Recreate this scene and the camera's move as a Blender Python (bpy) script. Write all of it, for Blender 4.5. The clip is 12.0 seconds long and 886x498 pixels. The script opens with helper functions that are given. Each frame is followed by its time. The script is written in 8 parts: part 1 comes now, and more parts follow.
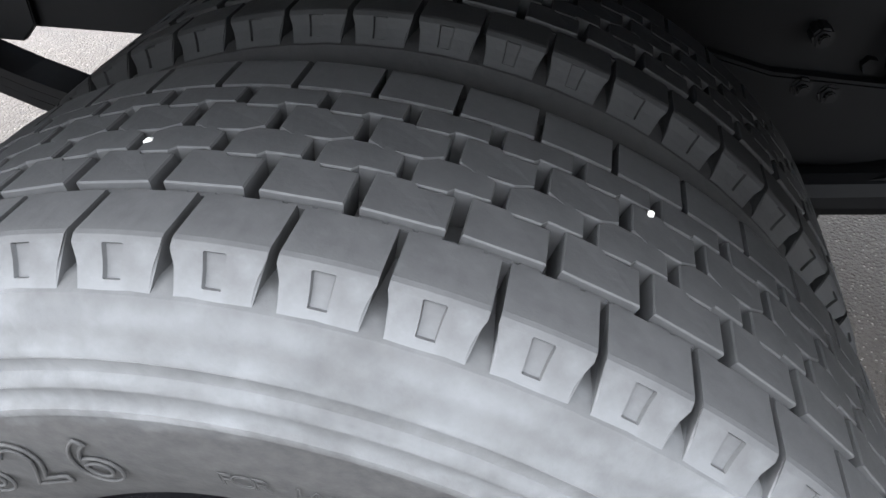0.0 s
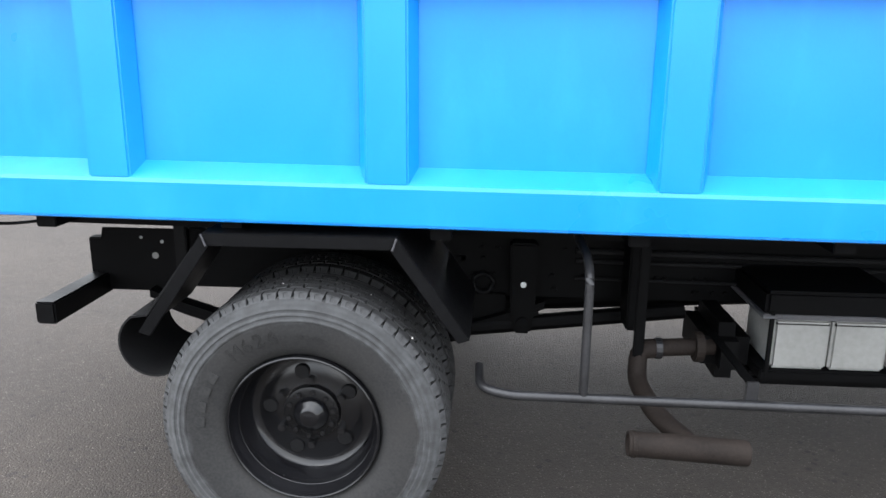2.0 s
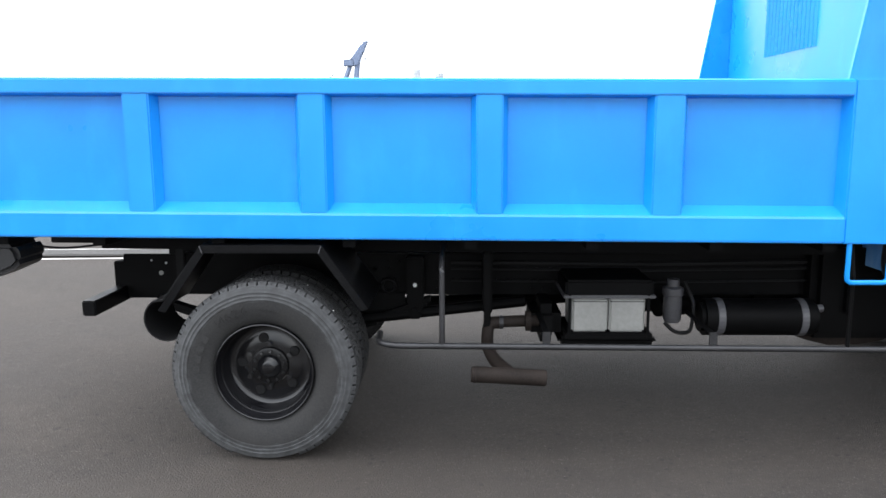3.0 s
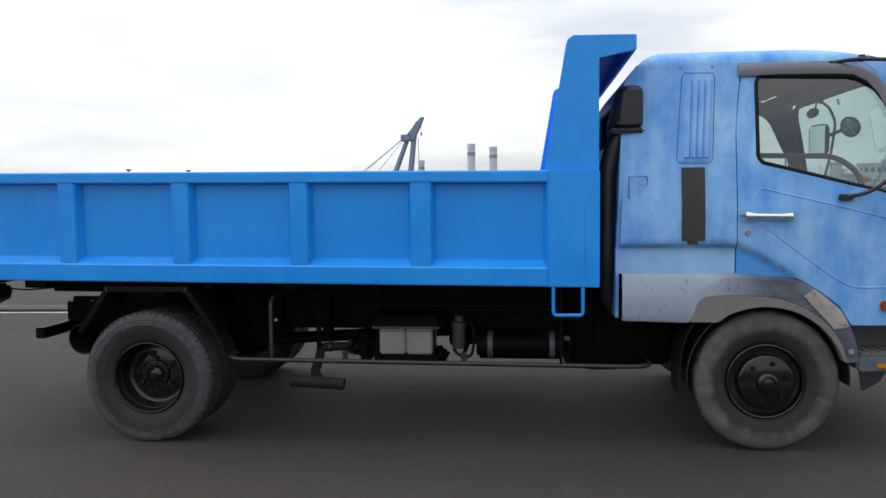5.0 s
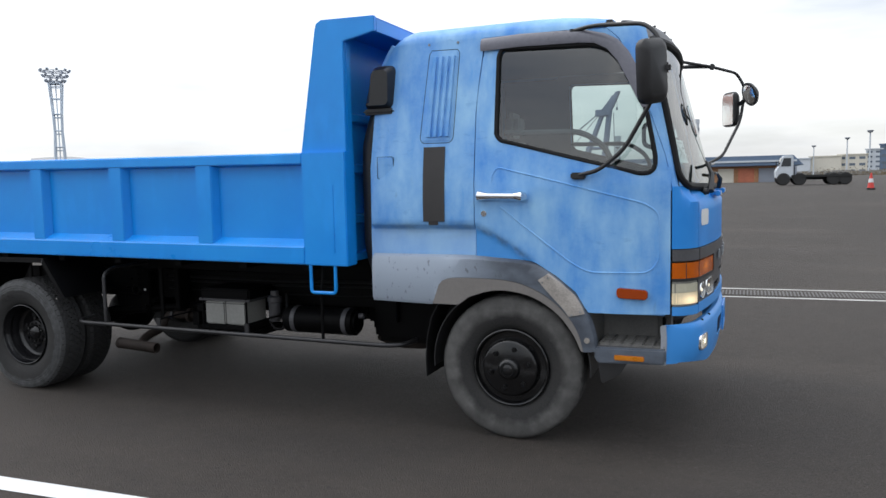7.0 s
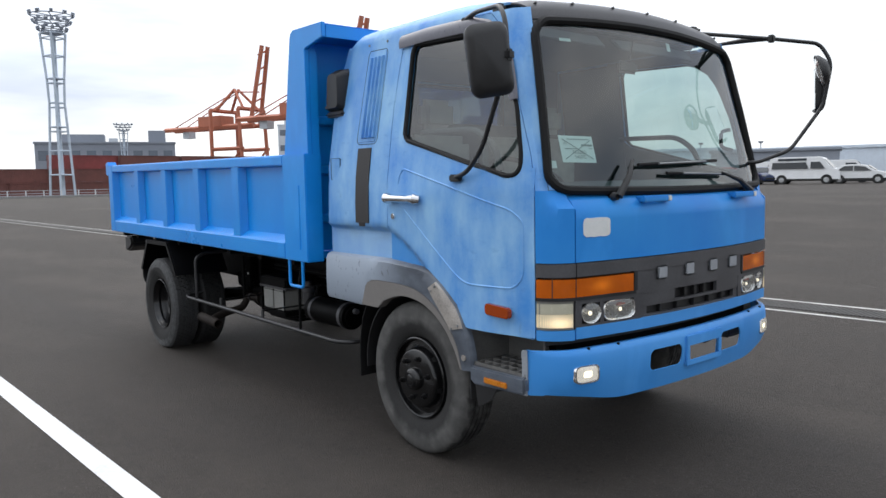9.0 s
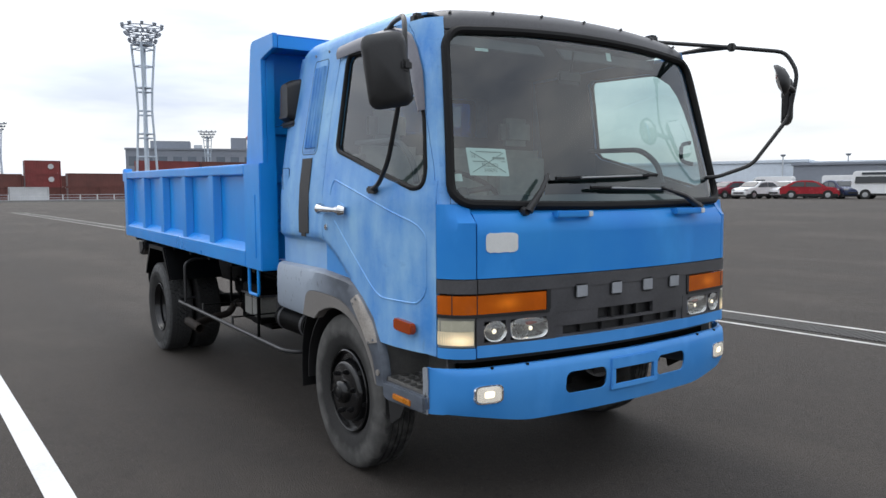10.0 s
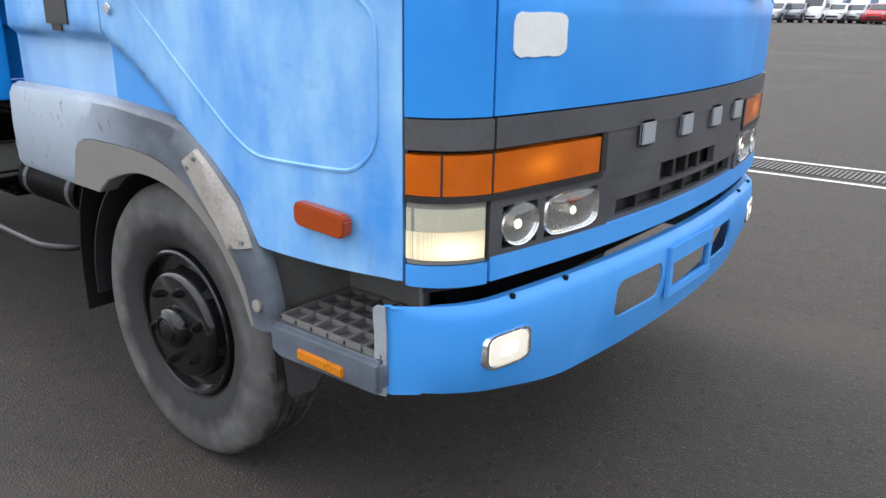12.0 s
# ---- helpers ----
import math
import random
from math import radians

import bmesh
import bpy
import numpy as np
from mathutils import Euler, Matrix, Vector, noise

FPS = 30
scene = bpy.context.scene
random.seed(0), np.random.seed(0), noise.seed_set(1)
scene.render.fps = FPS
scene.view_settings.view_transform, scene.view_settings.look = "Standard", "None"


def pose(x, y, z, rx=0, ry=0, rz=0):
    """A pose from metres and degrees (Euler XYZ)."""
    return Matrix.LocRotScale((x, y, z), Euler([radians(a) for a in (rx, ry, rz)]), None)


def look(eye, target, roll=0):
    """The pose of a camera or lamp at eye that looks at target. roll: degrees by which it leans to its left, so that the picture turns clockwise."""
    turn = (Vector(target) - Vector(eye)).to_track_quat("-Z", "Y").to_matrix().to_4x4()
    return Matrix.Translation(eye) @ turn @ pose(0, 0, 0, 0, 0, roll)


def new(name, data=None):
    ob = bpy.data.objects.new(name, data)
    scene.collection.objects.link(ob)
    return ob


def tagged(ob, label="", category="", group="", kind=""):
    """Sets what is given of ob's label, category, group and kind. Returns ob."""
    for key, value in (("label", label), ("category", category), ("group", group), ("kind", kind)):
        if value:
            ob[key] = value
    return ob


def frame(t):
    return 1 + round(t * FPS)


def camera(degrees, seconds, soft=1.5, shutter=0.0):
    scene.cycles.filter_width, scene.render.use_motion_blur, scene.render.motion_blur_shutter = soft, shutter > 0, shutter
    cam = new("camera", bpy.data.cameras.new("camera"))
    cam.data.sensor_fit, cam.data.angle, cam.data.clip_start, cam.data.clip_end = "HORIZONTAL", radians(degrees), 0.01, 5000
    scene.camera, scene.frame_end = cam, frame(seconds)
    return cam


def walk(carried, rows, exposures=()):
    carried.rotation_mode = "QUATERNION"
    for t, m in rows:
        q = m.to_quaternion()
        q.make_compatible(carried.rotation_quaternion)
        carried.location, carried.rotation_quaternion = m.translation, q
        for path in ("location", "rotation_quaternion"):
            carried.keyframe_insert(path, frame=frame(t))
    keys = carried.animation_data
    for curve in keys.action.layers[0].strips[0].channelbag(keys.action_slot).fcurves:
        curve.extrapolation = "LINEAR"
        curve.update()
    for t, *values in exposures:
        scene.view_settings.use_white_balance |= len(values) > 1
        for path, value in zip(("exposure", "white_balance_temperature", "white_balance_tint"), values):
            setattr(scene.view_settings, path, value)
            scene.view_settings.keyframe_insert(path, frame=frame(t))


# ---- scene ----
cam = camera(61.7, 12.0)
PATH = [
    (0, (0.143, -0.254, 1.014), (-0.169, 1.286, -0.223), -0.5),
    (0.5, (0.175, -0.348, 1.078), (-0.307, 1.173, -0.13), -2.5),
    (1, (0.25, -0.796, 1.274), (-0.088, 0.903, 0.275), -1.6),
    (1.5, (0.406, -1.384, 1.416), (0.148, 0.465, 0.698), 2.8),
    (2, (0.547, -2.019, 1.477), (0.413, -0.087, 0.977), 0.5),
    (2.5, (0.752, -2.665, 1.49), (0.685, -0.703, 1.107), -0.8),
    (2.7, (0.802, -2.922, 1.501), (0.755, -0.955, 1.143), -0.3),
    (4.3, (1.789, -4.484, 1.531), (1.603, -2.5, 1.369), -0.1),
    (4.5, (1.916, -4.51, 1.534), (1.715, -2.525, 1.393), -0.1),
    (5, (2.444, -4.577, 1.538), (2.223, -2.593, 1.405), -0.6),
    (5.5, (3.107, -4.598, 1.561), (2.884, -2.614, 1.437), -0.4),
    (6, (3.764, -4.57, 1.546), (3.583, -2.583, 1.414), 0.5),
    (6.5, (4.497, -4.348, 1.499), (4.16, -2.387, 1.293), -0.1),
    (7, (5.158, -4.046, 1.517), (4.402, -2.204, 1.333), -1.2),
    (7.2, (5.377, -3.924, 1.513), (4.450, -2.161, 1.336), -1.3),
    (8.8, (7.019, -2.633, 1.495), (5.528, -1.311, 1.326), -1.1),
    (9, (7.138, -2.44, 1.514), (5.603, -1.171, 1.331), -1.1),
    (9.5, (7.362, -2.039, 1.504), (5.756, -0.865, 1.306), -0.4),
    (10, (7.554, -1.772, 1.521), (5.899, -0.659, 1.364), -0.3),
    (10.5, (7.516, -1.649, 1.518), (5.834, -0.575, 1.386), -1.0),
    (11, (7.037, -1.54, 1.425), (5.404, -0.423, 1.133), -1.1),
    (11.5, (6.45, -1.279, 1.348), (4.918, -0.084, 0.873), -1.0),
    (11.6, (6.327, -1.222, 1.343), (4.821, -0.026, 0.795), 0.1),
    (11.7, (6.190, -1.178, 1.343), (4.702, 0.035, 0.778), -1.3),
    (11.8, (6.057, -1.135, 1.328), (4.642, 0.164, 0.769), 0.0),
    (11.9, (5.921, -1.097, 1.328), (4.621, 0.309, 0.750), 0.9),
    (12, (5.801, -1.060, 1.335), (4.600, 0.416, 0.718), 0.9),
]
EXPOSURES = [(0.0, 3.0), (0.5, 3.12), (0.9, 3.22), (1.5, 2.43), (2.0, 1.60), (2.5, 1.52), (2.7, 1.4), (4.3, 0.25), (5.5, -0.27),
             (6.5, -0.12), (7.2, 0.02), (9.0, -0.02), (10.5, -0.06), (11.0, 0.06), (11.5, 0.48), (12.0, 0.75)]
walk(cam, [(t, look(eye, target, roll)) for t, eye, target, roll in PATH], EXPOSURES)

# ---------------------------------------------------------------- light
SUN_EL, SUN_AZ = 52.0, 172.0      # degrees; azimuth counted from +x towards +y
world = bpy.data.worlds.new("sky")
scene.world = world
world.use_nodes = True
wn, wl = world.node_tree.nodes, world.node_tree.links
wn.clear()
w_out, w_bg = wn.new("ShaderNodeOutputWorld"), wn.new("ShaderNodeBackground")
w_sky = wn.new("ShaderNodeTexSky")
w_sky.sky_type, w_sky.sun_disc = "NISHITA", False
w_sky.sun_elevation, w_sky.sun_rotation = radians(SUN_EL), radians(90.0 - SUN_AZ)
w_sky.air_density, w_sky.dust_density = 1.2, 2.0
w_co = wn.new("ShaderNodeTexCoord")
w_map = wn.new("ShaderNodeMapping")
w_map.inputs["Scale"].default_value = (1.3, 1.3, 6.5)
w_noise = wn.new("ShaderNodeTexNoise")
w_noise.inputs["Scale"].default_value, w_noise.inputs["Detail"].default_value = 1.7, 9.0
w_noise.inputs["Roughness"].default_value = 0.55
w_ramp = wn.new("ShaderNodeValToRGB")
w_ramp.color_ramp.elements[0].position, w_ramp.color_ramp.elements[1].position = 0.33, 0.62
w_ramp.color_ramp.elements[0].color = (0.60, 0.60, 0.60, 1)
w_ramp.color_ramp.elements[1].color = (1, 1, 1, 1)
w_noise2 = wn.new("ShaderNodeTexNoise")
w_noise2.inputs["Scale"].default_value, w_noise2.inputs["Detail"].default_value = 1.1, 6.0
w_grey = wn.new("ShaderNodeValToRGB")
w_grey.color_ramp.elements[0].position, w_grey.color_ramp.elements[1].position = 0.36, 0.60
w_grey.color_ramp.elements[0].color = (4.9, 5.4, 6.4, 1)
w_grey.color_ramp.elements[1].color = (10.2, 10.4, 10.6, 1)
w_mix = wn.new("ShaderNodeMixRGB")
wl.new(w_co.outputs["Generated"], w_map.inputs["Vector"])
wl.new(w_map.outputs[0], w_noise.inputs["Vector"])
wl.new(w_map.outputs[0], w_noise2.inputs["Vector"])
wl.new(w_noise.outputs["Fac"], w_ramp.inputs[0])
wl.new(w_noise2.outputs["Fac"], w_grey.inputs[0])
wl.new(w_ramp.outputs[0], w_mix.inputs[0])
wl.new(w_sky.outputs[0], w_mix.inputs[1])
wl.new(w_grey.outputs[0], w_mix.inputs[2])
wl.new(w_mix.outputs[0], w_bg.inputs[0])
# an overcast sky grows brighter towards the zenith
w_sep, w_up = wn.new("ShaderNodeSeparateXYZ"), wn.new("ShaderNodeMapRange")
wl.new(w_co.outputs["Generated"], w_sep.inputs[0])
wl.new(w_sep.outputs[2], w_up.inputs[0])
w_up.inputs[1].default_value, w_up.inputs[2].default_value = 0.0, 1.0
w_up.inputs[3].default_value, w_up.inputs[4].default_value = 0.117, 0.208
w_dot, w_glow, w_gain = wn.new("ShaderNodeVectorMath"), wn.new("ShaderNodeMapRange"), wn.new("ShaderNodeMath")
w_dot.operation, w_gain.operation = "DOT_PRODUCT", "MULTIPLY"
w_dot.inputs[1].default_value = (math.cos(radians(SUN_AZ)) * math.cos(radians(SUN_EL)), math.sin(radians(SUN_AZ)) * math.cos(radians(SUN_EL)), math.sin(radians(SUN_EL)))
wl.new(w_co.outputs["Generated"], w_dot.inputs[0])
wl.new(w_dot.outputs["Value"], w_glow.inputs[0])
w_glow.inputs[1].default_value, w_glow.inputs[2].default_value, w_glow.inputs[3].default_value, w_glow.inputs[4].default_value = 0.1, 0.8, 0.94, 1.28
wl.new(w_up.outputs[0], w_gain.inputs[0])
wl.new(w_glow.outputs[0], w_gain.inputs[1])
wl.new(w_gain.outputs[0], w_bg.inputs[1])
wl.new(w_bg.outputs[0], w_out.inputs[0])

sun_data = bpy.data.lights.new("sun", "SUN")
sun_data.energy, sun_data.angle, sun_data.color = 0.8, radians(45), (1.0, 0.97, 0.93)
sun = new("sun", sun_data)
sa, se = radians(SUN_AZ), radians(SUN_EL)
sun.matrix_world = look((60 * math.cos(sa) * math.cos(se), 60 * math.sin(sa) * math.cos(se), 60 * math.sin(se)), (0, 0, 0))

# ---------------------------------------------------------------- materials
class Mat:
    """A small builder for node materials."""
    def __init__(self, name, rough=0.5, metal=0.0, color=(0.5, 0.5, 0.5)):
        self.m = bpy.data.materials.new(name)
        self.m.use_nodes = True
        self.n, self.l = self.m.node_tree.nodes, self.m.node_tree.links
        self.b = self.n["Principled BSDF"]
        self.b.inputs["Roughness"].default_value, self.b.inputs["Metallic"].default_value = rough, metal
        self.b.inputs["Base Color"].default_value = (*color, 1)
        self.co = self.n.new("ShaderNodeTexCoord").outputs["Object"]

    def noise(self, scale, detail=4.0, stretch=(1, 1, 1), lo=0.3, hi=0.7, rough=0.55, at=(0, 0, 0)):
        mp, nz, rp = self.n.new("ShaderNodeMapping"), self.n.new("ShaderNodeTexNoise"), self.n.new("ShaderNodeMapRange")
        mp.inputs["Scale"].default_value, mp.inputs["Location"].default_value = stretch, at
        nz.inputs["Scale"].default_value, nz.inputs["Detail"].default_value, nz.inputs["Roughness"].default_value = scale, detail, rough
        rp.inputs[1].default_value, rp.inputs[2].default_value = lo, hi
        self.l.new(self.co, mp.inputs[0]); self.l.new(mp.outputs[0], nz.inputs["Vector"]); self.l.new(nz.outputs["Fac"], rp.inputs[0])
        return rp.outputs[0]

    def voronoi(self, scale, lo, hi, stretch=(1, 1, 1)):
        mp, vz, rp = self.n.new("ShaderNodeMapping"), self.n.new("ShaderNodeTexVoronoi"), self.n.new("ShaderNodeMapRange")
        mp.inputs["Scale"].default_value = stretch
        vz.inputs["Scale"].default_value = scale
        rp.inputs[1].default_value, rp.inputs[2].default_value = lo, hi
        self.l.new(self.co, mp.inputs[0]); self.l.new(mp.outputs[0], vz.inputs["Vector"]); self.l.new(vz.outputs["Distance"], rp.inputs[0])
        return rp.outputs[0]

    def math(self, op, a, b=0.0):
        k = self.n.new("ShaderNodeMath")
        k.operation = op
        for i, v in enumerate((a, b)):
            if isinstance(v, (int, float)):
                k.inputs[i].default_value = v
            else:
                self.l.new(v, k.inputs[i])
        return k.outputs[0]

    def mix(self, fac, a, b):
        k = self.n.new("ShaderNodeMixRGB")
        for i, v in enumerate((fac, a, b)):
            if isinstance(v, tuple):
                k.inputs[i].default_value = (*v, 1)
            elif isinstance(v, (int, float)):
                k.inputs[i].default_value = v
            else:
                self.l.new(v, k.inputs[i])
        return k.outputs[0]

    def color(self, out):
        self.l.new(out, self.b.inputs["Base Color"]); return self

    def rough(self, out, lo, hi):
        rp = self.n.new("ShaderNodeMapRange")
        rp.inputs[3].default_value, rp.inputs[4].default_value = lo, hi
        self.l.new(out, rp.inputs[0]); self.l.new(rp.outputs[0], self.b.inputs["Roughness"]); return self

    def bump(self, out, strength, distance=0.002):
        k = self.n.new("ShaderNodeBump")
        k.inputs["Strength"].default_value, k.inputs["Distance"].default_value = strength, distance
        self.l.new(out, k.inputs["Height"]); self.l.new(k.outputs[0], self.b.inputs["Normal"]); return self

    def axis(self, i):
        k = self.n.new("ShaderNodeSeparateXYZ")
        self.l.new(self.co, k.inputs[0]); return k.outputs[i]

    def random(self):
        return self.n.new("ShaderNodeObjectInfo").outputs["Random"]


def simple(name, color, rough=0.5, metal=0.0, var=0.25, scale=14.0, bump=0.0, spec=None):
    """A plain material with a soft two-scale variation of colour and gloss."""
    k = Mat(name, rough, metal, color)
    a, b = k.noise(scale * 0.25, 3), k.noise(scale * 5, 5)
    f = k.math("ADD", k.math("MULTIPLY", a, 0.6), k.math("MULTIPLY", b, 0.4))
    k.color(k.mix(f, tuple(c * (1 - var) for c in color), tuple(min(1, c * (1 + var)) for c in color)))
    k.rough(f, max(0.03, rough - 0.08), min(1, rough + 0.08))
    if bump:
        k.bump(b, bump)
    if spec is not None:
        k.b.inputs["Specular IOR Level"].default_value = spec
    return k.m


def emitter(name, color, strength, base=(0.8, 0.8, 0.8)):
    k = Mat(name, 0.2, 0, base)
    k.b.inputs["Emission Color"].default_value, k.b.inputs["Emission Strength"].default_value = (*color, 1), strength
    return k.m


def glass(name, tint=(0.75, 0.85, 0.83), rough=0.0):
    """A thin pane: clear with a tint, and a gloss that grows at grazing angles."""
    m = bpy.data.materials.new(name)
    m.use_nodes = True
    n, l = m.node_tree.nodes, m.node_tree.links
    n.clear()
    o, mx, fr = n.new("ShaderNodeOutputMaterial"), n.new("ShaderNodeMixShader"), n.new("ShaderNodeLayerWeight")
    pw, sc = n.new("ShaderNodeMath"), n.new("ShaderNodeMath")
    pw.operation, sc.operation = "POWER", "MULTIPLY_ADD"
    pw.inputs[1].default_value, sc.inputs[1].default_value, sc.inputs[2].default_value = 4.0, 0.75, 0.11
    tr, gl = n.new("ShaderNodeBsdfTransparent"), n.new("ShaderNodeBsdfGlossy")
    tr.inputs[0].default_value = (*tint, 1)
    gl.inputs["Roughness"].default_value = rough
    fr.inputs[0].default_value = 0.5
    l.new(fr.outputs["Facing"], pw.inputs[0]); l.new(pw.outputs[0], sc.inputs[0]); l.new(sc.outputs[0], mx.inputs[0]); l.new(tr.outputs[0], mx.inputs[1]); l.new(gl.outputs[0], mx.inputs[2])
    l.new(mx.outputs[0], o.inputs[0])
    return m


def asphalt_material():
    k = Mat("asphalt", 0.82)
    big, mid = k.noise(0.12, 5, (0.35, 1, 1), 0.35, 0.65), k.noise(1.3, 6, (0.5, 1, 1), 0.3, 0.7)
    grain, stones = k.noise(160, 3, lo=0.25, hi=0.75), k.voronoi(95, 0.0, 0.6)
    dark = k.mix(big, (0.0385, 0.0325, 0.0277), (0.0533, 0.0450, 0.0380))
    c = k.mix(k.math("MULTIPLY", mid, 0.5), dark, (0.0710, 0.0580, 0.0475))
    c = k.mix(k.math("MULTIPLY", grain, 0.6), c, (0.0358, 0.0298, 0.0253))
    pale = k.math("MULTIPLY", k.math("LESS_THAN", stones, 0.36), k.noise(45, 2, lo=0.42, hi=0.58))
    c = k.mix(k.math("MULTIPLY", pale, 0.78), c, (0.24, 0.22, 0.20))
    lump = k.noise(42, 4, lo=0.38, hi=0.66)
    c = k.mix(k.math("MULTIPLY", lump, 0.62), c, (0.0338, 0.0275, 0.0230))
    mottle = k.noise(7.5, 6, (0.8, 1, 1), 0.46, 0.62, 0.62)
    c = k.mix(k.math("MULTIPLY", mottle, 0.30), c, (0.029, 0.0245, 0.0212))
    pits = k.math("MULTIPLY", k.math("LESS_THAN", k.voronoi(16, 0.0, 1.0), 0.19), k.noise(3.0, 3, lo=0.42, hi=0.58))
    c = k.mix(k.math("MULTIPLY", pits, 0.75), c, (0.018, 0.016, 0.015))
    streak = k.noise(0.5, 4, (0.05, 1.6, 1), 0.52, 0.75)
    c = k.mix(k.math("MULTIPLY", streak, 0.45), c, (0.0395, 0.0362, 0.0340))
    patch = k.noise(0.35, 6, (0.5, 1, 1), 0.50, 0.62, 0.6)
    c = k.mix(k.math("MULTIPLY", patch, 0.34), c, (0.082, 0.0695, 0.0580))
    k.color(c)
    k.bump(k.math("ADD", stones, grain), 0.85, 0.0065)
    k.b.inputs["Specular IOR Level"].default_value = 0.34
    return k.m


def faded_paint():
    """Chalky light blue paint, patchy, with runs of the deeper old colour."""
    k = Mat("faded_blue_paint", 0.42)
    runs = k.noise(5.0, 5, (1.2, 1.2, 0.40), 0.38, 0.66, 0.58, (0.62, 0.0, 0.31))
    cloud = k.noise(2.2, 7, (1, 1, 0.9), 0.38, 0.62, 0.65, (0.3, 0.0, 0.15))
    fine = k.noise(60, 4, lo=0.35, hi=0.7)
    f = k.math("ADD", k.math("MULTIPLY", runs, 0.55), k.math("MULTIPLY", cloud, 0.5))
    c = k.mix(f, (0.040, 0.240, 0.67), (0.290, 0.540, 0.79))
    streak = k.math("MULTIPLY", k.noise(4.2, 6, (1.5, 1.5, 0.34), 0.53, 0.62, 0.6, (0.2, 0.0, 0.5)), k.noise(1.6, 3, lo=0.40, hi=0.60))
    c = k.mix(k.math("MULTIPLY", streak, 0.55), c, (0.050, 0.275, 0.70))
    smudge = k.math("MULTIPLY", k.noise(22, 5, (1, 1, 0.35), 0.64, 0.74), k.noise(2.1, 3, lo=0.46, hi=0.60))
    c = k.mix(k.math("MULTIPLY", smudge, 0.40), c, (0.09, 0.19, 0.38))
    c = k.mix(k.math("MULTIPLY", fine, 0.10), c, (0.30, 0.47, 0.70))
    chips = k.math("MULTIPLY", k.noise(38, 3, (1, 1, 0.6), 0.74, 0.78), k.noise(3.0, 2, lo=0.5, hi=0.62))
    c = k.mix(chips, c, (0.05, 0.09, 0.20))
    rubbed = k.math("MULTIPLY", k.noise(26, 4, (0.5, 1, 1.5), 0.56, 0.66), k.noise(2.6, 3, (1, 1, 1.2), 0.52, 0.60))
    c = k.mix(k.math("MULTIPLY", rubbed, 0.22), c, (0.022, 0.14, 0.46))

    def span(i, a, b, c_, d):
        up, down = k.n.new("ShaderNodeMapRange"), k.n.new("ShaderNodeMapRange")
        up.inputs[1].default_value, up.inputs[2].default_value, down.inputs[1].default_value, down.inputs[2].default_value = a, b, d, c_
        k.l.new(k.axis(i), up.inputs[0]); k.l.new(k.axis(i), down.inputs[0])
        return k.math("MULTIPLY", up.outputs[0], down.outputs[0])
    # grime rubbed along the swage, old deep blue showing on the door's lower rear
    grime = k.math("MULTIPLY", k.math("MULTIPLY", span(2, 1.16, 1.21, 1.25, 1.29), span(0, 3.0, 3.2, 3.66, 3.70)), k.noise(9, 5, (0.6, 1, 1.6), 0.38, 0.6))
    c = k.mix(k.math("MULTIPLY", grime, 0.42), c, (0.055, 0.085, 0.15))
    below = k.math("SUBTRACT", k.math("SUBTRACT", 1.262, k.math("MULTIPLY", k.math("SUBTRACT", k.axis(0), 3.70), 0.60)), k.axis(2))
    edge = k.n.new("ShaderNodeMapRange")
    edge.inputs[1].default_value, edge.inputs[2].default_value = -0.004, 0.020
    k.l.new(k.math("ADD", below, k.math("MULTIPLY", k.math("SUBTRACT", k.noise(12, 5), 0.5), 0.05)), edge.inputs[0])
    deep = k.math("MULTIPLY", k.math("MULTIPLY", edge.outputs[0], span(0, 3.698, 3.700, 3.98, 4.30)), span(2, 0.99, 1.00, 1.40, 1.42))
    c = k.mix(k.math("MULTIPLY", deep, k.math("ADD", 0.55, k.math("MULTIPLY", cloud, 0.35))), c, (0.034, 0.255, 0.66))
    primer = k.math("MULTIPLY", span(2, 1.06, 1.07, 1.222, 1.236), span(0, 2.9, 2.95, 3.694, 3.697))
    c = k.mix(k.math("MULTIPLY", primer, 0.5), c, (0.36, 0.55, 0.78))
    rubline = k.n.new("ShaderNodeMapRange")
    rubline.inputs[1].default_value, rubline.inputs[2].default_value = 0.034, 0.006
    k.l.new(k.math("ABSOLUTE", k.math("SUBTRACT", below, 0.006)), rubline.inputs[0])
    scuff = k.math("MULTIPLY", k.math("MULTIPLY", rubline.outputs[0], span(0, 3.699, 3.702, 3.96, 4.12)), k.noise(16, 5, (1, 1, 1), 0.40, 0.62))
    c = k.mix(k.math("MULTIPLY", scuff, 0.55), c, (0.065, 0.085, 0.12))
    k.color(c)
    k.rough(f, 0.34, 0.6)
    k.bump(fine, 0.05, 0.001)
    return k.m


def fresh_paint(name, lo, hi, rough=0.38, spec=0.5):
    k = Mat(name, rough)
    big, fine = k.noise(1.6, 4), k.noise(90, 3)
    rub = k.noise(5, 5, (1, 1, 0.4), 0.55, 0.75)
    c = k.mix(big, lo, hi)
    c = k.mix(k.math("MULTIPLY", rub, 0.35), c, tuple(min(1, h * 1.25 + 0.02) for h in hi))
    k.color(c)
    k.rough(big, rough - 0.06, rough + 0.1)
    k.bump(fine, 0.08, 0.0015)
    k.b.inputs["Specular IOR Level"].default_value = spec
    return k.m


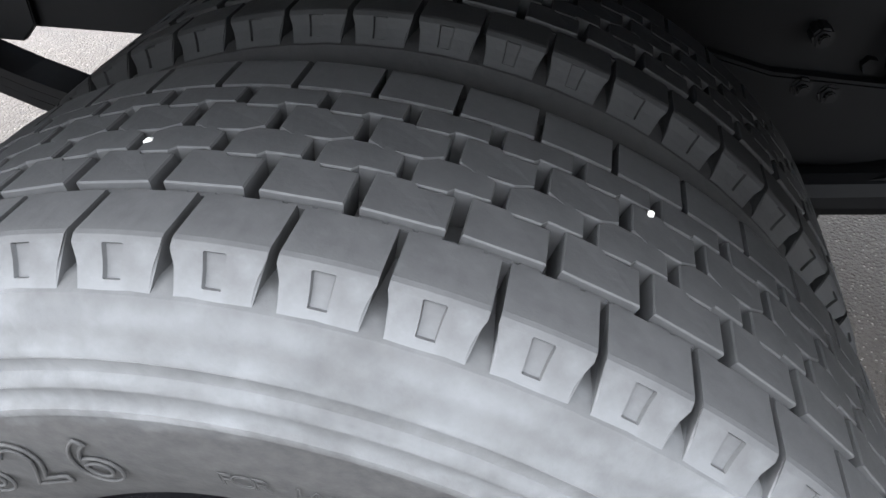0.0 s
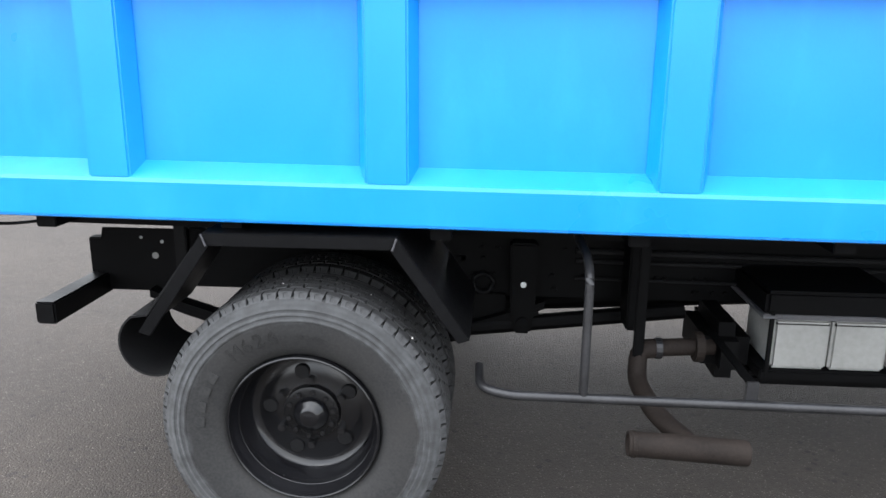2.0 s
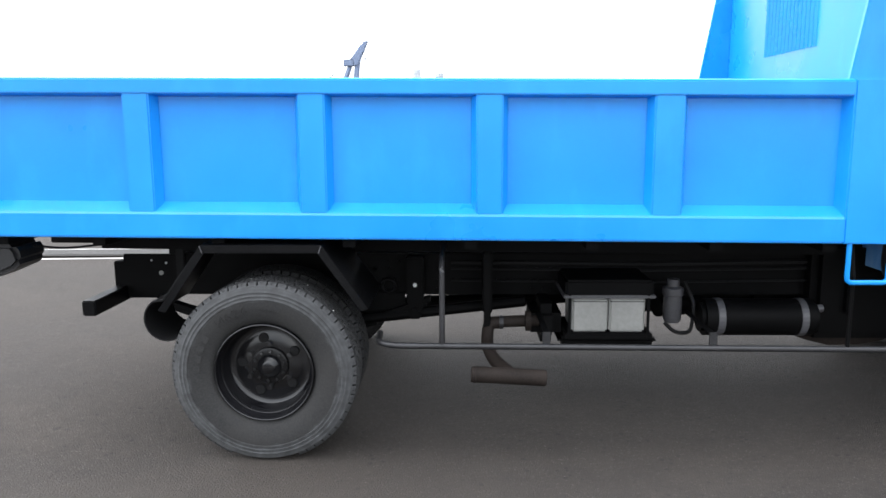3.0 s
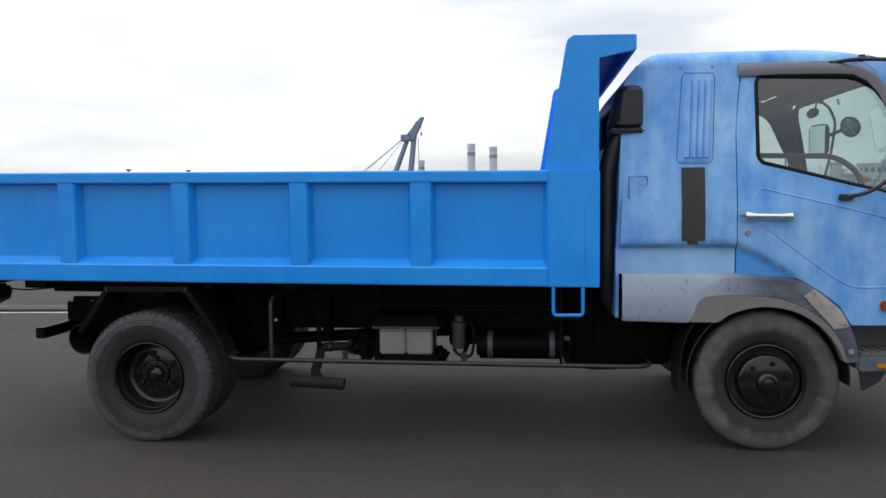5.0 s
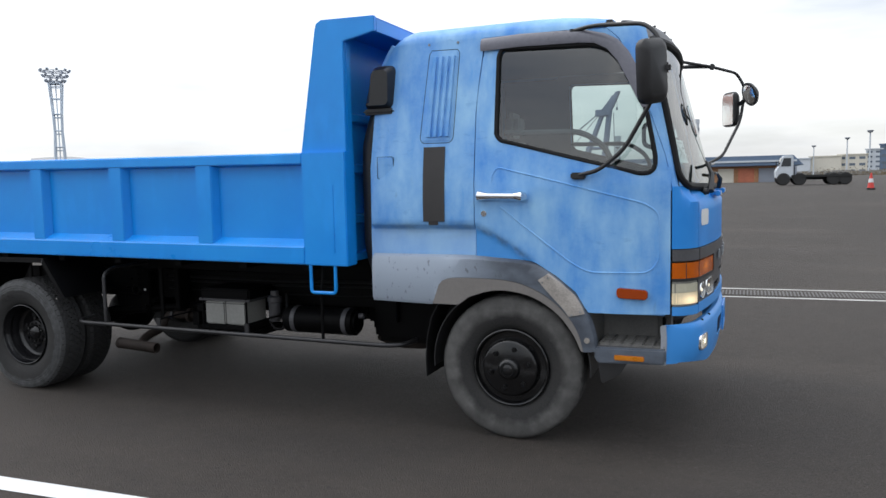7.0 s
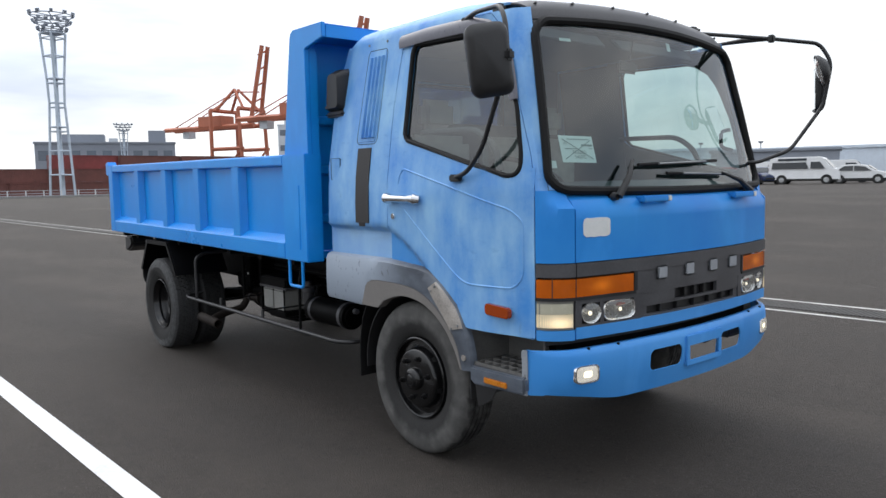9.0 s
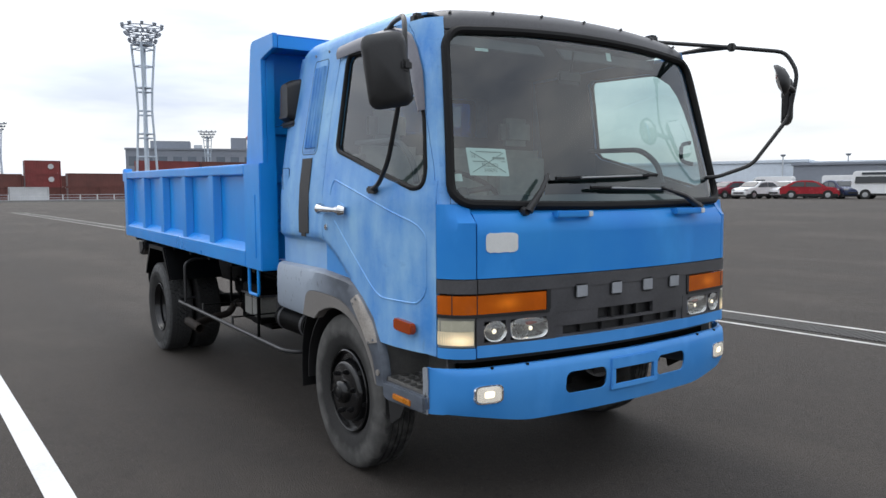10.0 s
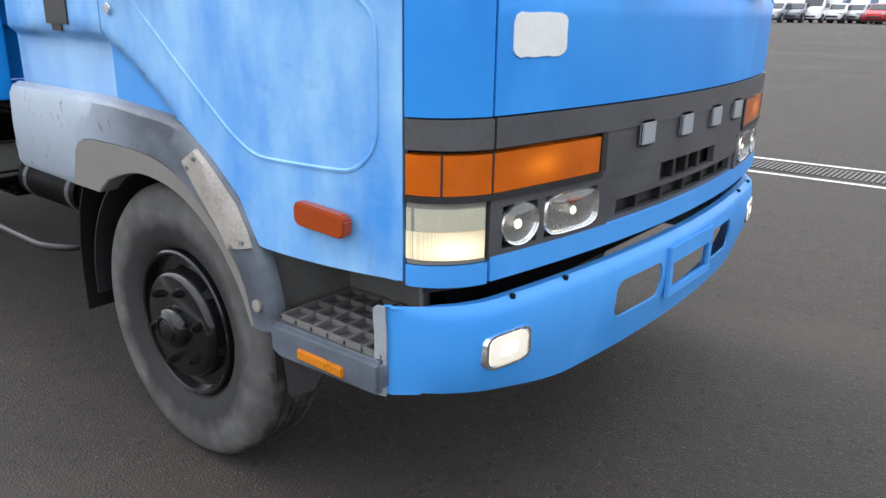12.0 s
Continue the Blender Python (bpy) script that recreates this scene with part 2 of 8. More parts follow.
def rubber_material(name, dust_from, dust_to, dust_top, dust=(0.33, 0.345, 0.36), amount=1.0, sheen=0.0, grain=1.0):
    """Tyre rubber; a pale worn band lies between two radii round the wheel's own axis (local y)."""
    k = Mat(name, 0.82)
    x, z = k.axis(0), k.axis(2)
    r = k.math("SQRT", k.math("ADD", k.math("MULTIPLY", x, x), k.math("MULTIPLY", z, z)))
    blur = k.math("MULTIPLY", k.math("SUBTRACT", k.noise(14, 5), 0.5), 0.022)
    r = k.math("ADD", r, blur)
    up, down = k.n.new("ShaderNodeMapRange"), k.n.new("ShaderNodeMapRange")
    up.inputs[1].default_value, up.inputs[2].default_value = dust_from, dust_to
    down.inputs[1].default_value, down.inputs[2].default_value = dust_top, dust_top - 0.012
    k.l.new(r, up.inputs[0]); k.l.new(r, down.inputs[0])
    fine, scuff = k.noise(120, 4), k.noise(24 * grain, 6, lo=0.35, hi=0.7)
    base = k.mix(fine, (0.019, 0.019, 0.0195), (0.032, 0.0315, 0.031))
    base = k.mix(k.math("MULTIPLY", k.noise(5, 4, lo=0.45, hi=0.75), 0.45), base, (0.040, 0.038, 0.036))
    f = k.math("MULTIPLY", k.math("MULTIPLY", up.outputs[0], down.outputs[0]), k.math("ADD", 0.45, k.math("MULTIPLY", scuff, 0.55)))
    # dust lies on the moulded rings and less between them
    wave = k.math("SINE", k.math("MULTIPLY", k.math("ADD", r, k.math("MULTIPLY", blur, -0.6)), 2 * math.pi / 0.0165))
    f = k.math("MULTIPLY", f, k.math("ADD", 0.86, k.math("MULTIPLY", wave, 0.14 if sheen else 0.0)))
    smear = k.noise(40 * grain, 5, (1, 1, 1), 0.40, 0.62)
    f = k.math("MULTIPLY", f, k.math("ADD", 0.70, k.math("MULTIPLY", smear, 0.30)))
    k.color(k.mix(k.math("MULTIPLY", f, amount), base, dust))
    k.l.new(k.math("MULTIPLY", f, sheen), k.b.inputs["Sheen Weight"])
    k.b.inputs["Sheen Roughness"].default_value = 0.55
    k.bump(k.math("ADD", fine, k.math("MULTIPLY", wave, 0.12 if sheen else 0.0)), 0.2, 0.0012)
    k.b.inputs["Specular IOR Level"].default_value = 0.3
    return k.m


def tread_material(name, tone, dust):
    """Block rubber; tone scales its colour, dust lies on the buttress."""
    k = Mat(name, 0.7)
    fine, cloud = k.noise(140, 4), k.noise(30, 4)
    c = k.mix(cloud, (0.027 * tone, 0.0275 * tone, 0.0285 * tone), (0.042 * tone, 0.0425 * tone, 0.0435 * tone))
    c = k.mix(k.math("MULTIPLY", fine, 0.25), c, (0.062 * tone, 0.062 * tone, 0.063 * tone))
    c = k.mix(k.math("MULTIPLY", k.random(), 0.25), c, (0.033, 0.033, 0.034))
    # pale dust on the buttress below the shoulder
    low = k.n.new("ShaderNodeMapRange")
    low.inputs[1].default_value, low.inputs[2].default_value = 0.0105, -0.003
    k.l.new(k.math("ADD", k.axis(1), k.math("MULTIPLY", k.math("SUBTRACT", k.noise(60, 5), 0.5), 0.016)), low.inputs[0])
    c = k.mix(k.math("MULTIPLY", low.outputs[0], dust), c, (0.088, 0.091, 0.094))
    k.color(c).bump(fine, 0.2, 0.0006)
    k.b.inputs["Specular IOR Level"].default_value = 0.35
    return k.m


def worn_grey():
    """Bare grey plastic and primer, rubbed and stained."""
    k = Mat("worn_grey_band", 0.5)
    a, b = k.noise(4, 6, (0.7, 1, 1.3), 0.38, 0.62), k.noise(45, 5, (1, 1, 0.5), 0.62, 0.70)
    far = k.n.new("ShaderNodeMapRange")
    far.inputs[1].default_value, far.inputs[2].default_value = 3.55, 3.85
    k.l.new(k.axis(0), far.inputs[0])
    f = k.math("MULTIPLY", far.outputs[0], k.math("ADD", 0.65, k.math("MULTIPLY", a, 0.35)))
    c = k.mix(f, (0.295, 0.345, 0.415), (0.052, 0.062, 0.081))
    c = k.mix(k.math("MULTIPLY", b, 0.6), c, (0.08, 0.085, 0.10))
    k.color(c).rough(a, 0.30, 0.50)
    k.bump(k.noise(80, 4), 0.08, 0.001)
    return k.m


ASPHALT = asphalt_material()
FADED = faded_paint()
BED_BLUE = fresh_paint("bed_blue_paint", (0.003, 0.235, 0.732), (0.006, 0.286, 0.792), 0.30)
FRONT_BLUE = fresh_paint("front_blue_paint", (0.012, 0.205, 0.64), (0.036, 0.285, 0.71), 0.42, 0.3)
BUMPER_BLUE = fresh_paint("bumper_blue_paint", (0.040, 0.255, 0.67), (0.080, 0.318, 0.72), 0.42, 0.34)
BLACK = simple("chassis_black_paint", (0.0024, 0.0024, 0.0026), 0.55, 0, 0.4, 10, 0.1, 0.08)
GUARD_BLACK = simple("mudguard_black_paint", (0.0038, 0.0039, 0.0044), 0.40, 0, 0.35, 12, 0.08, 0.13)
HUB_BLACK = simple("wheel_black_paint", (0.0065, 0.0065, 0.007), 0.30, 0.0, 0.4, 12, 0.03, 0.28)
FRONT_HUB = simple("glossy_black_wheel_paint", (0.006, 0.006, 0.0065), 0.16, 0.0, 0.4, 12, 0.02, 0.5)
HUB_GLOSS = simple("polished_hub_cap", (0.010, 0.010, 0.011), 0.12, 0.0, 0.3, 12, 0.02, 0.5)
RIM_GLOSS = simple("glossy_black_enamel", (0.006, 0.006, 0.007), 0.20, 0.0, 0.4, 14, 0.02, 0.5)
RUBBER = rubber_material("tyre_rubber", 0.338, 0.352, 0.44, (0.074, 0.077, 0.080), 1.0, 0.22)
FRONT_RUBBER = rubber_material("front_tyre_rubber", 0.300, 0.345, 0.430, (0.145, 0.142, 0.137), 1.0, 0.0, 0.3)
# inner wheel's wall band darkened in colour for the shade it stands in
SHADED_INNER_RUBBER = rubber_material("shaded_inner_tyre", 0.338, 0.352, 0.43, (0.020, 0.020, 0.021))
TREAD = tread_material("tread_rubber", 1.06, 0.5)
# same tread with its colour darkened for shade between the wheels, and less dust
SHADED_INNER_TREAD = tread_material("shaded_inner_tread", 0.42, 0.08)
GREY_BAND = worn_grey()
ARCH_TRIM = simple("arch_trim_taupe", (0.175, 0.163, 0.154), 0.5, 0, 0.15, 10, 0.04)
PATCH_METAL = simple("bare_metal_patch", (0.30, 0.275, 0.25), 0.5, 0.2, 0.45, 22, 0.12)
DARK_PLASTIC = simple("dark_grey_plastic", (0.0632, 0.0628, 0.0681), 0.42, 0, 0.3, 16, 0.05)
BLACK_PLASTIC = simple("black_plastic", (0.014, 0.014, 0.015), 0.45, 0, 0.35, 20, 0.06)
BLACK_RUBBER = simple("black_rubber", (0.008, 0.008, 0.0085), 0.6, 0, 0.3, 25, 0.08, 0.2)
MAT_STRIP = simple("dark_matt_strip", (0.028, 0.026, 0.026), 0.6, 0, 0.3, 30, 0.1)
VISOR = simple("smoked_visor", (0.13, 0.13, 0.155), 0.32, 0, 0.2, 10)
CAP_GREY = simple("pale_grey_plastic", (0.27, 0.29, 0.32), 0.5, 0, 0.2, 14, 0.05)
GALV = simple("galvanised_steel", (0.28, 0.285, 0.29), 0.42, 0.8, 0.3, 20, 0.1)
RAIL = simple("guard_rail_steel", (0.032, 0.032, 0.034), 0.36, 0.4, 0.45, 22, 0.1)
RUST = simple("rusty_exhaust_steel", (0.020, 0.0155, 0.0132), 0.75, 0.0, 0.5, 22, 0.25, 0.15)
BATTERY = simple("battery_white_plastic", (0.235, 0.235, 0.222), 0.6, 0, 0.25, 10, 0.05)
CHROME = simple("chrome", (0.75, 0.76, 0.78), 0.12, 1.0, 0.06, 10)
STEEL_GREY = simple("letter_grey", (0.34, 0.36, 0.39), 0.4, 0.3, 0.1, 30)
AMBER_STEP = simple("amber_step_reflector", (0.52, 0.17, 0.006), 0.3, 0, 0.2, 40)
AMBER_DEEP = simple("amber_side_lens", (0.30, 0.045, 0.005), 0.15, 0, 0.06, 6)
LAMP_LIT = emitter("lit_bulb", (1.0, 0.86, 0.62), 1.8)


def glow_lens(name, base, lit, across, high, wide, tall, least, most):
    """A ribbed lens lit from behind by one bulb: brightest where the bulb sits, on both sides of the cab's middle."""
    k = Mat(name, 0.15, 0, base)
    sep = k.n.new("ShaderNodeSeparateXYZ")
    k.l.new(k.co, sep.inputs[0])
    dy = k.math("DIVIDE", k.math("SUBTRACT", k.math("ABSOLUTE", k.math("SUBTRACT", sep.outputs[1], 1.05)), across), wide)
    dz = k.math("DIVIDE", k.math("SUBTRACT", sep.outputs[2], high), tall)
    d2 = k.math("ADD", k.math("MULTIPLY", dy, dy), k.math("MULTIPLY", dz, dz))
    fall = k.math("POWER", 2.718, k.math("MULTIPLY", d2, -0.5))
    ribs = k.math("ADD", 0.8, k.math("MULTIPLY", k.math("SINE", k.math("MULTIPLY", sep.outputs[1], 1400.0)), 0.2))
    k.b.inputs["Emission Color"].default_value = (*lit, 1)
    k.l.new(k.math("MULTIPLY", k.math("ADD", least, k.math("MULTIPLY", fall, most)), ribs), k.b.inputs["Emission Strength"])
    cloud = k.noise(9, 3, lo=0.3, hi=0.7)
    k.color(k.mix(cloud, tuple(v * 0.82 for v in base), tuple(v * 1.15 for v in base)))
    k.bump(ribs, 0.4, 0.001)
    return k.m


LAMP_GLOW = glow_lens("lit_yellow_lens", (0.50, 0.46, 0.34), (1.0, 0.76, 0.44), 0.938, 0.848, 0.034, 0.020, 0.20, 1.1)
AMBER = glow_lens("amber_lens", (0.47, 0.092, 0.003), (1.0, 0.30, 0.02), 0.72, 1.012, 0.040, 0.018, 0.015, 0.30)
FOG_LIT = emitter("fog_bulb", (1.0, 0.84, 0.62), 0.42)
REFLECT = simple("lamp_reflector", (0.90, 0.90, 0.89), 0.24, 1.0, 0.04, 20)
LAMP_FRAME = simple("lamp_frame_olive", (0.19, 0.186, 0.165), 0.4, 0, 0.2, 30)
CLEAR = glass("clear_lens", (0.93, 0.94, 0.94), 0.03)
PANE = glass("window_glass", (0.66, 0.74, 0.73))
SCREEN = glass("windscreen_glass", (0.60, 0.75, 0.74))
MIRROR = simple("mirror_glass", (0.82, 0.84, 0.85), 0.03, 1.0, 0.02, 5)
WHITE_PATCH = simple("white_patch_paint", (0.68, 0.69, 0.68), 0.6, 0, 0.12, 40, 0.08)
WORN_LINE = simple("worn_road_paint", (0.46, 0.45, 0.43), 0.8, 0, 0.45, 12, 0.2)
STEP_GREY = simple("step_grey_plastic", (0.125, 0.122, 0.115), 0.55, 0, 0.3, 18, 0.06)
WHITE_LINE = simple("road_paint_white", (0.70, 0.70, 0.69), 0.75, 0, 0.18, 9, 0.2)
PAPER = simple("paper", (0.70, 0.76, 0.73), 0.7, 0, 0.05, 20)
INK = simple("ink_grey", (0.18, 0.24, 0.22), 0.7, 0, 0.1, 20)
SEAT = simple("seat_fabric", (0.36, 0.36, 0.34), 0.85, 0, 0.25, 40, 0.2)
CABIN = simple("cabin_trim_grey", (0.052, 0.064, 0.068), 0.7, 0, 0.25, 20, 0.08)
CONCRETE = simple("concrete", (0.25, 0.245, 0.235), 0.85, 0, 0.2, 6, 0.2)
DRAIN_DARK = simple("dirty_channel", (0.062, 0.058, 0.052), 0.9, 0, 0.35, 5, 0.2)
IRON = simple("cast_iron_grate", (0.088, 0.084, 0.080), 0.6, 0.4, 0.3, 30, 0.1)
STONE = simple("white_grit", (0.75, 0.73, 0.70), 0.7, 0, 0.1, 30)

# ---------------------------------------------------------------- mesh helpers
YC = 1.05                                     # the truck's centre line


def far(y):
    return 2 * YC - y


def obj(name, bm, material, parent=None, label="", smooth=False):
    me = bpy.data.meshes.new(name)
    bm.normal_update()
    if smooth:
        for f in bm.faces:
            f.smooth = True
    bm.to_mesh(me)
    bm.free()
    if smooth:
        me.set_sharp_from_angle(angle=radians(38))
    me.materials.append(material)
    ob = new(name, me)
    if parent is not None:
        ob.parent = parent
    return tagged(ob, label)


def part(name, bm, material, parent, label="", smooth=False):
    return obj(name, bm, material, parent, label, smooth)


def thing(name, label, category, group="", kind="", at=(0, 0, 0)):
    ob = new(name)
    ob.empty_display_size = 0.2
    ob.matrix_world = Matrix.Translation(at)
    return tagged(ob, label, category, group, kind)


def flip_y(bm):
    """Mirror a mesh to the truck's other side."""
    for v in bm.verts:
        v.co.y = far(v.co.y)
    bmesh.ops.reverse_faces(bm, faces=bm.faces)
    return bm


def bevel(bm, w, seg=2):
    edges = [e for e in bm.edges if len(e.link_faces) == 2 and e.calc_face_angle(0) > 0.6]
    if edges and w > 0:
        bmesh.ops.bevel(bm, geom=edges, offset=w, segments=seg, affect="EDGES", clamp_overlap=True)
    return bm


def box(x0, x1, y0, y1, z0, z1, r=0.0, bm=None):
    b = bmesh.new()
    bmesh.ops.create_cube(b, size=1.0)
    for v in b.verts:
        v.co = Vector((x0 + (v.co.x + 0.5) * (x1 - x0), y0 + (v.co.y + 0.5) * (y1 - y0), z0 + (v.co.z + 0.5) * (z1 - z0)))
    bevel(b, r)
    return join(bm, b) if bm else b


def join(bm, other):
    """Add another bmesh to bm."""
    me = bpy.data.meshes.new("join")
    other.to_mesh(me)
    other.free()
    bm.from_mesh(me)
    bpy.data.meshes.remove(me)
    return bm


def prism(points, axis, a, b, r=0.0):
    """A polygon in the plane across an axis ('x': y, z; 'y': x, z; 'z': x, y), drawn out from a to b."""
    def place(p, t):
        return {"x": (t, p[0], p[1]), "y": (p[0], t, p[1]), "z": (p[0], p[1], t)}[axis]
    bm = bmesh.new()
    lo = [bm.verts.new(place(p, a)) for p in points]
    hi = [bm.verts.new(place(p, b)) for p in points]
    n = len(points)
    bm.faces.new(lo)
    bm.faces.new(hi[::-1])
    for i in range(n):
        bm.faces.new((lo[i], hi[i], hi[(i + 1) % n], lo[(i + 1) % n]))
    bmesh.ops.recalc_face_normals(bm, faces=bm.faces)
    return bevel(bm, r)


def tube(points, r, seg=10, closed=False):
    """A round bar along a line of points."""
    pts = [Vector(p) for p in points]
    bm, rings, n = bmesh.new(), [], len(pts)
    up = Vector((0.13, 0.31, 0.94))
    for i, p in enumerate(pts):
        a = pts[i - 1] if i or closed else p
        b = pts[(i + 1) % n] if i < n - 1 or closed else p
        d = (b - a).normalized()
        u = d.cross(up).normalized()
        w = u.cross(d)
        k = (r[i] if isinstance(r, (list, tuple)) else r)
        rings.append([bm.verts.new(p + k * (math.cos(2 * math.pi * j / seg) * u + math.sin(2 * math.pi * j / seg) * w)) for j in range(seg)])
    for i in range(n if closed else n - 1):
        a, b = rings[i], rings[(i + 1) % n]
        for j in range(seg):
            bm.faces.new((a[j], a[(j + 1) % seg], b[(j + 1) % seg], b[j]))
    if not closed:
        bm.faces.new(rings[0][::-1])
        bm.faces.new(rings[-1])
    bmesh.ops.recalc_face_normals(bm, faces=bm.faces)
    return bm


def rounded(points, r=0.05, steps=4):
    """A line of points with its inner corners rounded off."""
    pts = [Vector(p) for p in points]
    out = [pts[0]]
    for a, p, b in zip(pts, pts[1:], pts[2:]):
        k = min(r, (a - p).length * 0.45, (b - p).length * 0.45)
        s, e = p + (a - p).normalized() * k, p + (b - p).normalized() * k
        for i in range(steps + 1):
            t = i / steps
            out.append((1 - t) ** 2 * s + 2 * t * (1 - t) * p + t * t * e)
    return out + [pts[-1]]


def lathe(profile, seg=48, axis="y", center=(0, 0, 0), close=False):
    """Turn a profile of (radius, place along the axis) round an axis."""
    bm, rings = bmesh.new(), []
    c = Vector(center)
    for r, t in profile:
        ring = []
        for j in range(seg):
            a = 2 * math.pi * j / seg
            ca, sa_ = r * math.cos(a), r * math.sin(a)
            q = {"y": (ca, t, sa_), "x": (t, ca, sa_), "z": (ca, sa_, t)}[axis]
            ring.append(bm.verts.new(c + Vector(q)))
        rings.append(ring)
    n = len(rings)
    for i in range(n if close else n - 1):
        a, b = rings[i], rings[(i + 1) % n]
        for j in range(seg):
            bm.faces.new((a[j], a[(j + 1) % seg], b[(j + 1) % seg], b[j]))
    if not close:
        for ring, rr in ((rings[0], profile[0][0]), (rings[-1], profile[-1][0])):
            if rr > 1e-4:
                bm.faces.new(ring)
    bmesh.ops.remove_doubles(bm, verts=bm.verts, dist=1e-6)
    bmesh.ops.recalc_face_normals(bm, faces=bm.faces)
    return bm


def cylinder(a, b, r, seg=20, bev=0.0):
    bm = tube([a, b], r, seg)
    return bevel(bm, bev) if bev else bm


def interp(pts, x):
    for (x0, z0), (x1, z1) in zip(pts, pts[1:]):
        if x <= x1:
            return z0 + (z1 - z0) * max(0.0, (x - x0)) / (x1 - x0)
    return pts[-1][1]


def sheet(rows, thick=0.0, flip=False):
    """A skin through rows of points; thick gives it a second side, set in against the face."""
    bm = bmesh.new()
    g = [[bm.verts.new(p) for p in row] for row in rows]
    for a, b in zip(g, g[1:]):
        for i in range(len(a) - 1):
            q = (a[i], a[i + 1], b[i + 1], b[i])
            try:
                bm.faces.new(q[::-1] if flip else q)
            except ValueError:
                pass
    bmesh.ops.remove_doubles(bm, verts=bm.verts, dist=1e-5)
    bm.normal_update()
    if thick:
        bmesh.ops.solidify(bm, geom=bm.faces[:] + bm.edges[:] + bm.verts[:], thickness=thick)
        bmesh.ops.recalc_face_normals(bm, faces=bm.faces)
    return bm


def band(lo, hi, x0, x1, n, surf, m=1, thick=0.012):
    """A skin between two edges lo(x), hi(x), laid on the surface surf(x, z)."""
    rows = []
    for j in range(m + 1):
        rows.append([surf(x0 + (x1 - x0) * i / n, lo(x0 + (x1 - x0) * i / n) * (1 - j / m) + hi(x0 + (x1 - x0) * i / n) * j / m) for i in range(n + 1)])
    return sheet(rows, thick)


# ---------------------------------------------------------------- ground
def smooth01(a, b, t):
    t = max(0.0, min(1.0, (t - a) / (b - a)))
    return t * t * (3 - 2 * t)


def ground_z(x, y):
    """The yard falls gently towards the drain and rises again behind it."""
    return -0.0368 + 0.034 * smooth01(-6, 10, x) + 0.74 * smooth01(7, 42, y) * smooth01(-110, -55, x)


def build_ground():
    xs = [-3000, -900, -400, -220, -150, -110, -95, -80, -65, -55, -40, -20, -8, -6, -4, -2, 0, 2, 4, 6, 8, 10, 20, 40, 80, 150, 400, 900, 3000]
    ys = [-3000, -600, -150, -40, -10, 0, 4, 7, 10, 14, 18, 22, 26, 30, 35, 42, 60, 100, 200, 400, 900, 3000]
    bm = sheet([[(x, y, ground_z(x, y)) for x in xs] for y in ys])
    return tagged(obj("ground", bm, ASPHALT, smooth=True), "wide grey asphalt harbour yard with fine pale grit", "ground", kind="structure")


build_ground()
SK = 0.048                                    # the yard's lines run a little askew to the truck


def line_on_ground(name, x0, x1, yc, w, label, z=0.004, mat=None):
    xs = [x0 + (x1 - x0) * i / 24 for i in range(25)]
    rows = []
    for s in (-w / 2, w / 2):
        rows.append([(x, yc + SK * x + s + 0.006 * noise.noise((x * 3, s * 40, yc)), ground_z(x, yc + SK * x + s) + z) for x in xs])
    bm = sheet(rows)
    for f in bm.faces:
        if f.normal.z < 0:
            f.normal_flip()
    return tagged(obj(name, bm, mat or WHITE_LINE), label, "road marking", kind="structure")


line_on_ground("marking_near", -40, 40, -1.518, 0.135, "worn white parking line painted on the asphalt")
line_on_ground("marking_drain", -60, 60, 5.59, 0.075, "thin worn white line beside the drain channel", mat=WORN_LINE)
line_on_ground("marking_drain", -60, 60, 6.31, 0.075, "thin worn white line beside the drain channel", mat=WORN_LINE)


def build_drain():
    """A concrete channel between the two thin lines, with an iron grate of bars in it."""
    d = thing("drain_channel", "shallow concrete drain channel with iron grate bars", "drain", kind="structure", at=(0, 5.95, 0))
    rows = [[(x, SK * x + s, -0.015) for x in (-60, -20, 0, 20, 60)] for s in (-0.24, 0.24)]
    kerb = sheet(rows)
    part("channel", kerb, DRAIN_DARK, d)
    bars = bmesh.new()
    for i in range(-220, 340):
        x = i * 0.0425
        join_box(bars, x - 0.010, x + 0.010, SK * x - 0.20, SK * x + 0.20, -0.014, -0.004)
    g = part("grate", bars, IRON, d)
    tagged(g, kind="stuff")


def join_box(bm, x0, x1, y0, y1, z0, z1):
    """A plain box added by hand, quick for long rows."""
    v = [bm.verts.new((x, y, z)) for x in (x0, x1) for y in (y0, y1) for z in (z0, z1)]
    for q in ((0, 1, 3, 2), (4, 6, 7, 5), (0, 4, 5, 1), (2, 3, 7, 6), (0, 2, 6, 4), (1, 5, 7, 3)):
        bm.faces.new([v[i] for i in q])


build_drain()

# ---------------------------------------------------------------- the truck
truck = thing("dump_truck", "blue dump truck with faded cab and repainted bed on asphalt", "truck")


# ---- bed
def bz(x, z):
    return z + 0.0095 * (2.89 - x)


def bed_shape(bm):
    for v in bm.verts:
        v.co.z = bz(v.co.x, v.co.z)
    return bm


BY = -0.065                                   # the bed side's outer face
RIBS = [(-0.57, -0.455), (0.20, 0.315), (0.976, 1.09), (1.742, 1.868)]
X_REAR, X_FRONT = -1.42, 2.888


